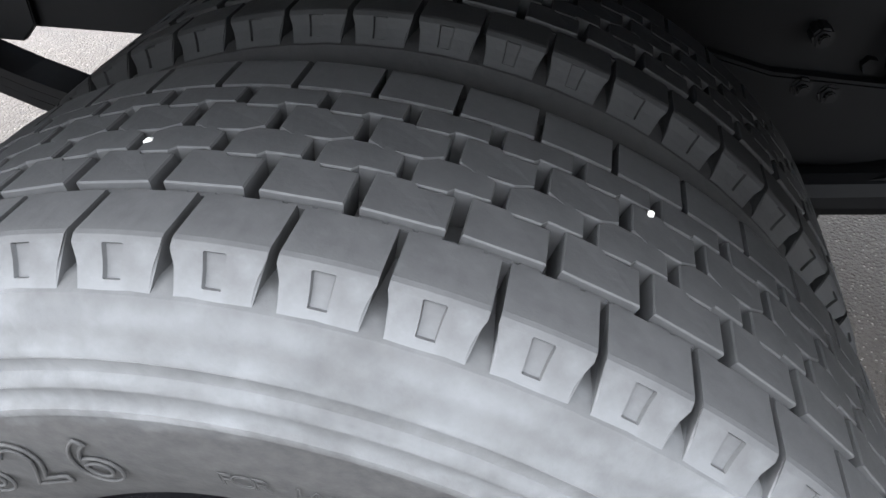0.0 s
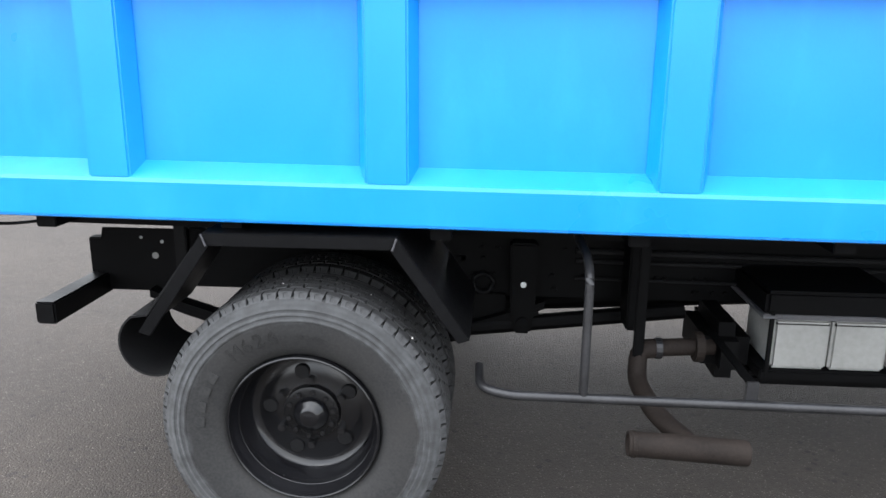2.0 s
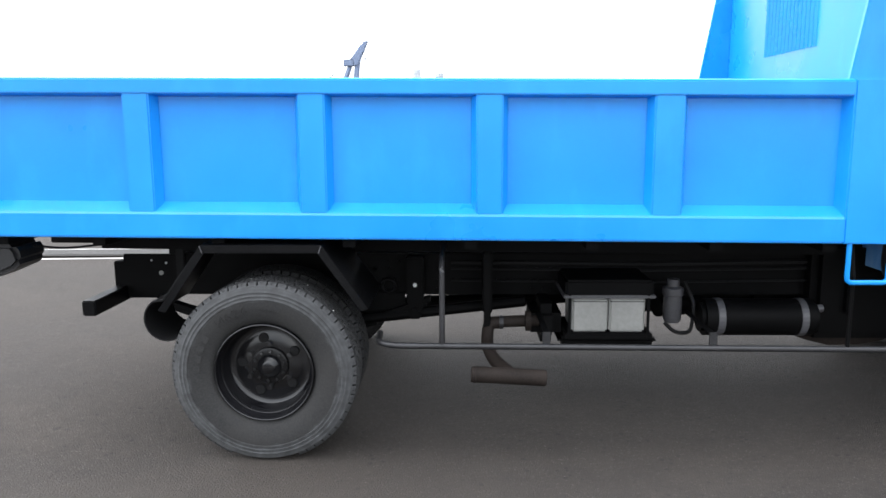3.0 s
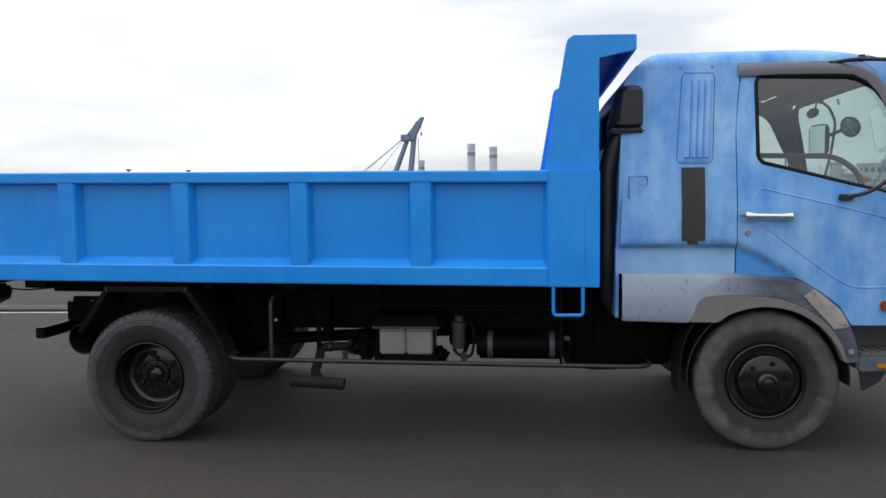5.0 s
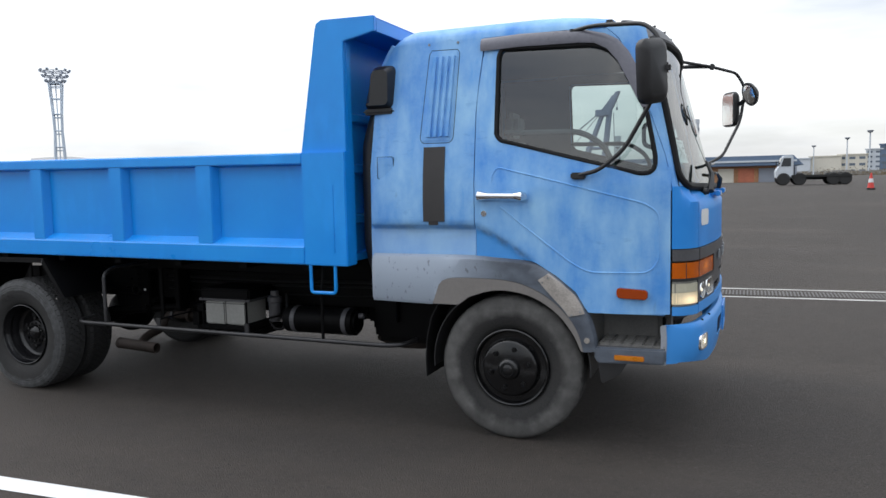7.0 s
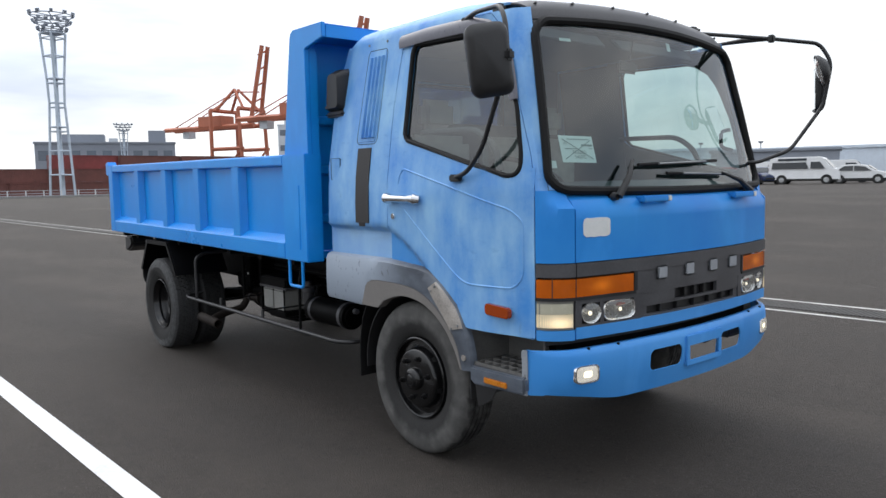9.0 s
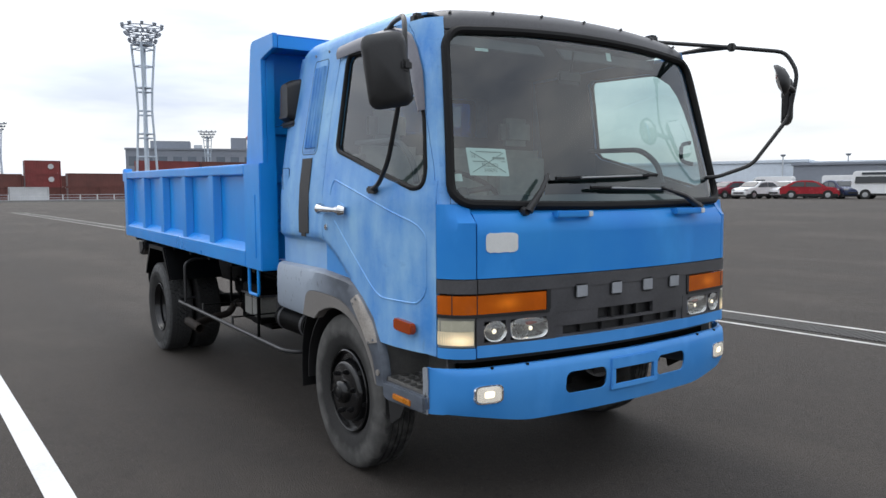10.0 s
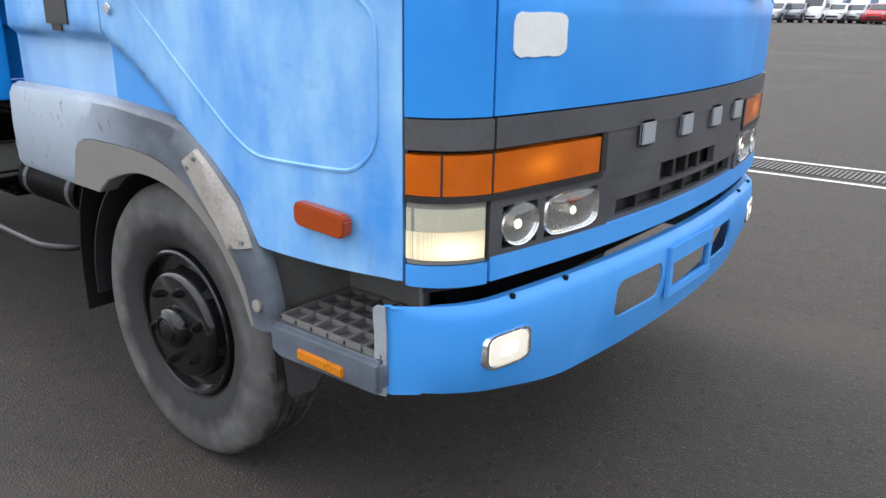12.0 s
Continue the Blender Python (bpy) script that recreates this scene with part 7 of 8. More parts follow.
def container(x, y, z, yaw, length, mat, label, name="shipping_container"):
    """Corrugated walls, corner posts, rails and end doors."""
    c = thing(name, label, "container", "stacked containers")
    w, h = 2.44, 2.59
    n = int(length / 0.28)
    for s in (-1, 1):
        pts = []
        for i in range(n):
            xa = -length / 2 + 0.12 + i * (length - 0.24) / n
            st = (length - 0.24) / n
            pts += [(xa, 0), (xa + st * 0.3, 0.04), (xa + st * 0.55, 0.04), (xa + st * 0.85, 0)]
        rows = [[(px_, s * (w / 2 - 0.05) + (-s) * d, zz) for px_, d in pts] for zz in (0.15, h - 0.1)]
        part("side_wall", sheet(rows, 0.01), mat, c)
    frame_ = bmesh.new()
    for sx in (-1, 1):
        for sy in (-1, 1):
            join_box(frame_, sx * length / 2 - 0.08, sx * length / 2 + 0.08, sy * (w / 2 - 0.08) - 0.08, sy * (w / 2 - 0.08) + 0.08, 0, h)
    for zz in (0.0, h - 0.12):
        for sy in (-1, 1):
            join_box(frame_, -length / 2, length / 2, sy * (w / 2 - 0.06) - 0.06, sy * (w / 2 - 0.06) + 0.06, zz, zz + 0.12)
    part("corner_frame", frame_, mat, c)
    part("roof_sheet", box(-length / 2, length / 2, -w / 2 + 0.02, w / 2 - 0.02, h - 0.09, h - 0.03), mat, c)
    for sx in (-1, 1):
        part("end_wall", box(sx * length / 2 - 0.05, sx * length / 2 + 0.04, -w / 2 + 0.1, w / 2 - 0.1, 0.1, h - 0.1), mat, c)
        for k in (-0.6, -0.3, 0.3, 0.6):
            part("lock_rod", cylinder((sx * (length / 2 + 0.07), k, 0.15), (sx * (length / 2 + 0.07), k, h - 0.15), 0.03, 6), GALV, c)
    facing(c, x, y, yaw, z)
    return c


def container_yard():
    """Stacks seen over the bed, long sides towards the truck."""
    yaw = 93
    base = -0.05

    def row(x, y0, spec, length=12.19):
        for k, stack in enumerate(spec):
            for lv, kind in enumerate(stack):
                if kind is None:
                    continue
                mat, lab = kind
                container(x, y0 + k * (length + 0.25), base + lv * 2.6, yaw, length, mat, lab)
    R = (CONT_RED, "dark red corrugated shipping container in a stack")
    B = (CONT_BROWN, "brown corrugated shipping container in a stack")
    U = (CONT_BLUE, "blue corrugated shipping container in a stack")
    T = (CONT_TEAL, "pale teal corrugated shipping container in a stack")
    row(-160, -4.5, [[T, U, R]], 12.19)
    row(-158, 8.0, [[B, B]], 6.06)
    row(-157, 14.6, [[B, R, R]], 6.06)
    row(-149, 24, [[B, B], [B, B, R], [B, B, B], [R, B, B], [B, B, B], [B, R, B]], 12.19)
    row(-172, 2, [[R, B], [B, B], [B, B]], 12.19)
    container(-146, 11.2, base, yaw, 6.06, CONT_WHITE, "white shipping container standing on the yard")
    container(-150, 21.5, base, yaw, 6.06, CONT_BROWN, "brown shipping container standing on the yard")
    container(-149, 29.5, base, yaw, 12.19, CONT_BROWN, "brown shipping container standing on the yard")
    # emblems on the two upper red ones: plain discs
    for z in (4.1, 6.6):
        e = obj("container_emblem", lathe([(0.0, -155.62), (0.5, -155.62), (0.5, -155.70), (0.0, -155.70)], 18, "x", center=(0, 16.0, z)), CONT_WHITE)
        tagged(e, "plain white round mark on a red container", "sign")


container_yard()


def fence(x0, y0, x1, y1, h, step, name="yard_fence"):
    f = thing(name, "low pale steel fence along the container yard", "fence")
    n = max(2, int(math.hypot(x1 - x0, y1 - y0) / step))
    for i in range(n + 1):
        x, y = x0 + (x1 - x0) * i / n, y0 + (y1 - y0) * i / n
        part("post", box(x - 0.06, x + 0.06, y - 0.09, y + 0.09, ground_z(x, y), ground_z(x, y) + h, 0.0), CONT_WHITE, f)
    for z in (0.35, 0.7, h - 0.08):
        part("rail", tube([(x0, y0, z), (x1, y1, z)], 0.035, 6), FAR_LIGHT, f)
    part("kerb", prism([(x0 - 0.4, y0), (x1 - 0.4, y1), (x1 + 0.4, y1), (x0 + 0.4, y0)], "z", -0.02, 0.28), CONCRETE, f)


fence(-133, -6, -127, 62, 1.25, 2.6)


def lattice_mast(x, y, height, top_r, yaw=20, name="light_mast"):
    """A tall four-legged mast that flares at the head, with rings of floodlights."""
    m = thing(name, "tall pale steel floodlight mast with rings of lamps", "mast")
    waist, base = 0.050 * height, 0.088 * height

    def half(t):
        return (base + (waist - base) * t / 0.55 if t < 0.55 else waist + (0.088 * height - waist) * ((t - 0.55) / 0.33)) / 2
    legs = [(sx, sy) for sx in (-1, 1) for sy in (-1, 1)]
    ts = [0, 0.12, 0.25, 0.38, 0.51, 0.64, 0.76, 0.88]
    for sx, sy in legs:
        part("leg", tube([(sx * half(t), sy * half(t), t * height) for t in ts], 0.0066 * height, 7), MAST_WHITE, m)
    for k, t in enumerate(ts[1:]):
        r = half(t)
        if k in (2, 3, 4, 6):
            part("ring_frame", tube([(-r, -r, t * height - 0.8), (r, -r, t * height - 0.8), (r, r, t * height - 0.8), (-r, r, t * height - 0.8)], 0.0035 * height, 6, True), MAST_WHITE, m)
        part("ring_frame", tube([(-r, -r, t * height), (r, -r, t * height), (r, r, t * height), (-r, r, t * height)], 0.0042 * height, 6, True), MAST_WHITE, m)
        if k % 2 == 0:
            part("platform", box(-r, r, -r, r, t * height - 0.05, t * height + 0.05), MAST_WHITE, m)
    part("ladder", box(-0.004 * height, 0.004 * height, -0.004 * height, 0.004 * height, 0, 0.88 * height), MAST_WHITE, m)
    for lv, (t, rr) in enumerate(((0.895, 0.66), (0.935, 0.84), (0.975, 1.0))):
        r = top_r * rr
        part("lamp_ring", tube([(r * math.cos(a), r * math.sin(a), t * height) for a in [2 * math.pi * i / 12 for i in range(12)]], 0.0030 * height, 6, True), FAR_GREY, m)
        for i in range(4):
            a = math.pi * i / 4
            part("spoke", tube([(-r * math.cos(a), -r * math.sin(a), t * height), (r * math.cos(a), r * math.sin(a), t * height)], 0.0026 * height, 5), FAR_GREY, m)
        for i in range(10):
            a = 2 * math.pi * i / 10 + lv * 0.3
            q = box(-0.007 * height, 0.007 * height, -0.008 * height, 0.008 * height, -0.005 * height, 0.009 * height)
            q.transform(Matrix.Translation((r * math.cos(a), r * math.sin(a), (t + 0.008) * height)) @ pose(0, 0, 0, 0, 20, math.degrees(a)))
            part("floodlight", q, FAR_GREY, m)
    facing(m, x, y, yaw)
    return m


lattice_mast(-139.3, 30.3, 32.6, 3.55, 25)
lattice_mast(-292, 14.9, 26.0, 2.9, 10)
lattice_mast(-150.6, 130.0, 30.5, 3.3, 40)
lattice_mast(-262, 78, 23.5, 3.0, 15)


def slim_mast(x, y, height, z0=0.7):
    p = thing("lamp_pole", "slim far pole with a round lamp head", "pole", "far lamp poles")
    part("pole", tube([(0, 0, 0), (0, 0, height)], [0.022 * height, 0.017 * height], 8), FAR_LIGHT, p)
    part("head", lathe([(0.0, height), (0.045 * height, height + 0.005 * height), (0.075 * height, height * 1.05), (0.07 * height, height * 1.06), (0.0, height * 1.062)], 14, "z"), FAR_GREY, p)
    facing(p, x, y, 0, z0)


for x, y, h in ((32.2, 244, 10.3), (37.9, 243, 12.0), (46.3, 242, 14.6), (-14.5, 120, 5.4), (-9.5, 128, 5.2), (-66, 118, 6.3), (-57, 122, 6.2), (16.5, 150, 5.5)):
    slim_mast(x, y, h)


def building(name, x, y, yaw, length, depth, height, mat, label, floors=0, cols=0, parapet=0.6, z=0.0, extras=()):
    """Walls with recessed windows row by row, a roof slab and rooftop boxes."""
    b = thing(name, label, "building")
    part("wall", box(-length / 2, length / 2, -depth / 2, depth / 2, 0, height, 0.0), mat, b)
    part("roof", box(-length / 2 - 0.3, length / 2 + 0.3, -depth / 2 - 0.3, depth / 2 + 0.3, height, height + parapet, 0.05), mat if parapet < 0.8 else FAR_LIGHT, b)
    for f in range(floors):
        for c in range(cols):
            wx = -length / 2 + (c + 0.5) * length / cols
            wz = height * (f + 0.35) / floors
            w = length / cols * 0.3
            part("window", box(wx - w, wx + w, -depth / 2 - 0.08, -depth / 2 + 0.1, wz, wz + height / floors * 0.38), FAR_GLASS, b)
    for (ex, ey, ew, ed, eh, em) in extras:
        part("rooftop_box", box(ex - ew / 2, ex + ew / 2, ey - ed / 2, ey + ed / 2, height + parapet - 0.02, height + parapet + eh, 0.05), em, b)
    facing(b, x, y, yaw, z)
    return b


# grey depot building behind the containers
building("depot_building", -286, 79.5, 72, 46, 22, 18.0, FAR_GREY, "long grey depot building with rooftop rooms", 2, 9, 0.7, -1,
         ((-8, 0, 14, 10, 3.0, FAR_GREY), (17, 0, 6, 8, 4.6, FAR_GREY), (2, -4, 3, 3, 1.6, FAR_LIGHT)))
building("harbour_block", -300, 150, 60, 60, 20, 12, FAR_LIGHT, "pale far harbour building", 2, 8, 0.6, 0)
building("harbour_tower", -330, 180, 60, 14, 14, 30, FAR_LIGHT, "pale stepped far plant tower", 4, 3, 0.6, 0, ((0, 0, 8, 8, 8, FAR_LIGHT), (0, 0, 3, 3, 16, FAR_LIGHT)))
# low pale sheds behind the parked cars
for i, (x, y, L, h, mat) in enumerate(((-118, 112, 40, 5.8, SHED_PALE), (-82, 122, 34, 5.4, SHED_PALE), (-52, 134, 28, 5.0, SHED_PALE))):
    building("warehouse", x, y, 22, L, 18, h, mat, "long pale grey corrugated warehouse", 1, 0, 0.5, 0.6)
building("dark_store", -50, 113, 22, 18, 8, 4.3, FAR_GREY, "low dark grey storage building", 0, 0, 0.4, 0.7)
# blue-grey blocks, cream blocks, shed
building("apartment_block", 60, 290, -12, 24.5, 14, 9.6, FAR_BLUE, "blue-grey four-storey far block", 4, 9, 0.5, 0.7, ((2, 0, 4, 6, 1.2, FAR_BLUE), (-8, 0, 5, 6, 0.8, FAR_BLUE)))
building("office_block", 81.5, 285, -14, 19.5, 14, 7.6, FAR_BLUE, "slate blue far block with a pale roof band", 2, 8, 1.6, 0.7, ((-3, 0, 5, 6, 1.0, FAR_BLUE), (5, 0, 4, 6, 1.0, FAR_BLUE)))
building("stair_block", 46.0, 291, -12, 5, 10, 8.2, FAR_LIGHT, "pale far block with stacked balconies", 5, 2, 0.4, 0.7)
building("cream_block", 39.5, 292, -10, 9, 12, 6.6, FAR_CREAM, "cream far storage block", 3, 3, 0.4, 0.7)
building("cream_block", 31, 292, -8, 10, 12, 6.2, FAR_CREAM, "cream far storage block", 0, 0, 0.4, 0.7)
building("pale_block", 20, 290, -6, 12, 12, 5.6, FAR_LIGHT, "pale far storage block", 0, 0, 0.4, 0.7)
shed = building("blue_roof_shed", 1.7, 76, 1, 13, 7, 1.75, RUST_WALL, "long shed with a dark blue overhanging roof", 0, 0, 0.1, 0.45)
part("overhang", prism([(-8.2, 1.80), (8.2, 1.80), (7.3, 2.75), (-8.0, 2.75)], "y", -4.4, 4.2, 0.05), FAR_BLUE, shed, "dark blue overhanging roof")
part("roof_edge", box(-8.1, 7.6, -4.5, -4.3, 2.15, 2.32), FAR_LIGHT, shed)
for i in range(7):
    part("wall_bay", box(-6.4 + i * 1.8, -5.0 + i * 1.8, -3.62, -3.5, 0.1, 1.6), (CONT_TEAL, RUST_WALL, FAR_CREAM, RUST_WALL, FAR_CREAM, CRANE_RED, FAR_GREY)[i], shed)


def chimney(x, y, h, r):
    c = thing("chimney_stack", "tall white far chimney stack with a dark band", "chimney", "far chimneys")
    part("shaft", lathe([(r * 1.1, 0), (r, h * 0.93), (r * 1.08, h * 0.935), (r * 1.08, h), (r * 0.8, h)], 16, "z"), FAR_LIGHT, c)
    part("band", lathe([(r * 1.03, h * 0.80), (r * 1.05, h * 0.80), (r * 1.05, h * 0.86), (r * 1.03, h * 0.86)], 16, "z", close=True), FAR_GREY, c)
    facing(c, x, y, 0, 0.7)


chimney(-7.6, 135.2, 11.2, 0.72)
chimney(-3.5, 135.4, 10.6, 0.72)
chimney(-18.0, 142, 8.6, 0.6)


def gantry_crane(x, y, yaw, s, name="gantry_crane"):
    """A ship-to-shore crane with its boom raised."""
    g = thing(name, "far orange-red gantry crane with a raised boom", "crane", "far harbour cranes")

    def bar_(a, b, r=0.9):
        part("girder", tube([Vector(a) * s, Vector(b) * s], r * s, 5), CRANE_RED, g)
    for yy in (-8, 8):
        bar_((0, yy, 0), (0, yy, 34)); bar_((18, yy, 0), (16, yy, 34)); bar_((0, yy, 17), (18, yy, 17)); bar_((0, yy, 0), (17, yy, 17), 0.5); bar_((0, yy * 0.6, 34), (8, yy * 0.15, 43), 0.7); bar_((16, yy * 0.6, 34), (8, yy * 0.15, 43), 0.6)
    for yy in (-3, 3):
        bar_((-34, yy, 27), (20, yy, 27), 1.1)
        bar_((18, yy, 27.5), (25, yy * 0.6, 60), 1.0)
        bar_((-30, yy, 27), (8, yy * 0.3, 42), 0.25)
    bar_((8, 0, 42), (21, 0, 41), 0.3)
    for k in range(5):
        bar_((19.6 + 1.05 * k, -3, 30 + 6.5 * k), (20.2 + 1.05 * k, 3, 33 + 6.5 * k), 0.4)
    bar_((0, -8, 34), (0, 8, 34)); bar_((16, -8, 34), (16, 8, 34))
    part("machine_house", box(-12 * s, 2 * s, -4 * s, 4 * s, 27.5 * s, 32 * s, 0.1), CRANE_RED, g)
    part("trolley_cab", box(-24 * s, -20 * s, -2 * s, 2 * s, 23 * s, 26 * s, 0.1), FAR_LIGHT, g)
    facing(g, x, y, yaw, 0)


gantry_crane(-295, 129, 22, 0.95)
gantry_crane(-235.7, 136.9, 22, 0.98)


def floating_crane():
    c = thing("floating_crane", "slate blue far sheerlegs crane with stay ropes", "crane")
    z0, s = 0.0, 1.0
    for dy in (-1, 1):
        part("leg", tube([(0 + dy * 2.3, 0, 0), (3.0 + dy * 0.6, 0, 12.3), (4.4, 0, 15.5)], [0.62, 0.5, 0.35], 6), CRANE_BLUE, c)
    part("cross_beam", tube([(-0.6, 0, 6.2), (3.4, 0, 6.2)], 0.3, 6), CRANE_BLUE, c)
    part("head", prism([(1.4, 12.2), (2.6, 13.4), (4.9, 16.2), (5.6, 16.3), (4.6, 14.0), (3.6, 12.0)], "y", -0.7, 0.7, 0.1), CRANE_BLUE, c)
    part("sheave_box", box(1.2, 3.0, -0.8, 0.8, 11.9, 13.1, 0.1), CRANE_BLUE, c)
    for dx, e in ((0.0, -12.5), (0.3, -7.5), (0.15, -12.0)):
        part("stay_rope", tube([(1.8 + dx, 0, 12.6), (e, 0, 1.5)], 0.08, 5), FAR_LIGHT, c)
    part("hook_rope", tube([(5.0, 0, 15.6), (5.0, 0, 13.5)], 0.05, 4), FAR_GREY, c)
    part("hook", box(4.85, 5.15, -0.15, 0.15, 12.9, 13.5, 0.05), FAR_GREY, c)
    part("lattice", tube([(4.4, 0, 12.5), (4.7, 0, 1.0)], 0.07, 5), FAR_GREY, c)
    facing(c, -21.8, 133.6, 0, 0.6)


floating_crane()


# sea wall with pale ships and blocks behind it
def sea_wall():
    w = thing("sea_wall", "long grey concrete sea wall at the yard's edge", "wall", kind="structure")
    pts = [(49.3, 135.5), (71.5, 126.5), (170, 86), (330, 30)]
    for a, b in zip(pts, pts[1:]):
        d = Vector((b[0] - a[0], b[1] - a[1], 0)).normalized()
        n = Vector((-d.y, d.x, 0)) * 0.3
        q = [(a[0] - n.x, a[1] - n.y), (b[0] - n.x, b[1] - n.y), (b[0] + n.x, b[1] + n.y), (a[0] + n.x, a[1] + n.y)]
        part("wall_run", prism(q, "z", 0.5, 2.25), CONCRETE, w)
        part("coping", prism([(x, y) for x, y in q], "z", 2.251, 2.38), FAR_LIGHT, w)
    # broad slanting bands of dark paint on the face, with thin pale stripes between
    d = Vector((71.5 - 49.3, 126.5 - 135.5, 0)).normalized()
    n = Vector((d.y, -d.x, 0))
    for u0, u1, mat in ((11.6, 15.2, FAR_BLUE), (15.5, 16.0, FAR_GREY), (16.3, 19.6, FAR_BLUE), (19.9, 20.4, FAR_GREY), (20.8, 30.0, FAR_BLUE)):
        q = [Vector((49.3, 135.5, 0)) + d * (u + lean) + n * 0.31 + Vector((0, 0, z)) for u, lean, z in ((u0, 0, 0.75), (u1, 0, 0.75), (u1, 3.4, 2.15), (u0, 3.4, 2.15))]
        part("painted_band", sheet([[q[0], q[1]], [q[3], q[2]]], 0.01), mat, w)
    r = random.Random(3)
    rubble = bmesh.new()
    for i in range(260):
        x = r.uniform(14, 62)
        y = 190 + r.uniform(-6, 6) - (x - 40) * 0.6
        hgt = r.uniform(0.2, 1.3)
        join_box(rubble, x, x + r.uniform(0.6, 2.5), y, y + 1.5, 0.6, 0.7 + hgt)
    tagged(obj("bank_rubble", rubble, CONCRETE), "rough pale rubble bank and scrub along the shore", "rubble", kind="stuff")


sea_wall()


def ship(x, y, yaw, s):
    """Hull, stepped white houses with window strips, wheelhouse, boat, domes, masts and rails."""
    b = thing("moored_ship", "white far moored ship with stacked decks", "ship", "moored ships")
    part("hull", prism([(-10.6 * s, 0), (15 * s, 0), (18 * s, 4.3 * s), (-11 * s, 4.3 * s)], "y", -3 * s, 3 * s, 0.1), CONT_WHITE, b)
    for x0, x1, z0, z1, mat in ((-10.2, -7.6, 4.3, 6.4, CONT_WHITE), (-7.4, -4.6, 4.3, 9.6, FAR_LIGHT), (-7.9, -4.2, 6.4, 6.6, CONT_WHITE), (2.0, 14.0, 4.3, 5.3, CONT_WHITE), (5.0, 11.5, 5.3, 6.2, FAR_LIGHT), (-4.6, 0.2, 4.3, 5.4, FAR_LIGHT)):
        h = part("deck_house", box(x0 * s, x1 * s, -2.4 * s, 2.4 * s, z0 * s, z1 * s, 0.08), mat, b)
        if z1 - z0 > 0.9:
            for k in range(max(2, int((x1 - x0) / 1.1))):
                wx = x0 + 0.5 + k * 1.1
                if wx < x1 - 0.4:
                    part("deck_window", box((wx - 0.25) * s, (wx + 0.25) * s, -2.46 * s, -2.38 * s, (z1 - 0.75) * s, (z1 - 0.35) * s), FAR_GLASS, h)
    for z, r0, r1 in ((5.4, 2.7, 2.95), (6.7, 2.9, 2.2)):
        part("round_house", lathe([(0.0, z), (r0, z), (r1, z + 0.5), (r1 * 0.9, z + 1.15), (0.0, z + 1.2)], 20, "z", center=(-2.6 * s, 0, 0)), CONT_WHITE, b, smooth=True)
    part("window_strip", lathe([(2.93, 5.95), (2.99, 5.95), (2.86, 6.25), (2.80, 6.25)], 20, "z", center=(-2.6 * s, 0, 0), close=True), FAR_GLASS, b)
    part("lifeboat", lathe([(0.0, -1.5 * s), (0.62 * s, -1.1 * s), (0.75 * s, 0), (0.62 * s, 1.1 * s), (0.0, 1.5 * s)], 14, "x", center=(0.4 * s, -3.0 * s, 5.1 * s)), CRANE_RED, b, "red covered lifeboat", True)
    for mx, z0, z1, r in ((-9.5, 6.4, 9.2, 0.07), (-8.4, 6.4, 8.2, 0.09), (-6.2, 9.6, 11.2, 0.08), (-5.4, 9.6, 10.6, 0.06), (9.0, 6.2, 8.4, 0.08), (12.5, 5.3, 7.4, 0.07)):
        part("radar_mast", tube([(mx * s, 0, z0 * s), (mx * s, 0, z1 * s)], r * s, 6), FAR_LIGHT, b)
        part("cross_arm", box((mx - 0.5) * s, (mx + 0.5) * s, -0.05, 0.05, (z1 - 0.6) * s, (z1 - 0.5) * s), FAR_LIGHT, b)
    part("rail", tube([(-10 * s, -2.9 * s, 5.0 * s), (16 * s, -2.9 * s, 5.0 * s)], 0.04, 5), CONT_WHITE, b)
    facing(b, x, y, yaw, 0.4)


ship(86.9, 193.5, -22.7, 1.0)
ship(126, 205, -25, 0.9)
building("white_block", 91.2, 198.0, -22.7, 6.9, 5, 8.9, FAR_LIGHT, "pale blue-white far harbour block", 3, 5, 0.4, 0.4, ((2.2, 0, 1.2, 2, 0.9, FAR_LIGHT),))
building("white_block", 69.2, 201.5, -20, 2.1, 4, 7.0, FAR_LIGHT, "narrow pale blue-white harbour block", 2, 1, 0.3, 0.4)


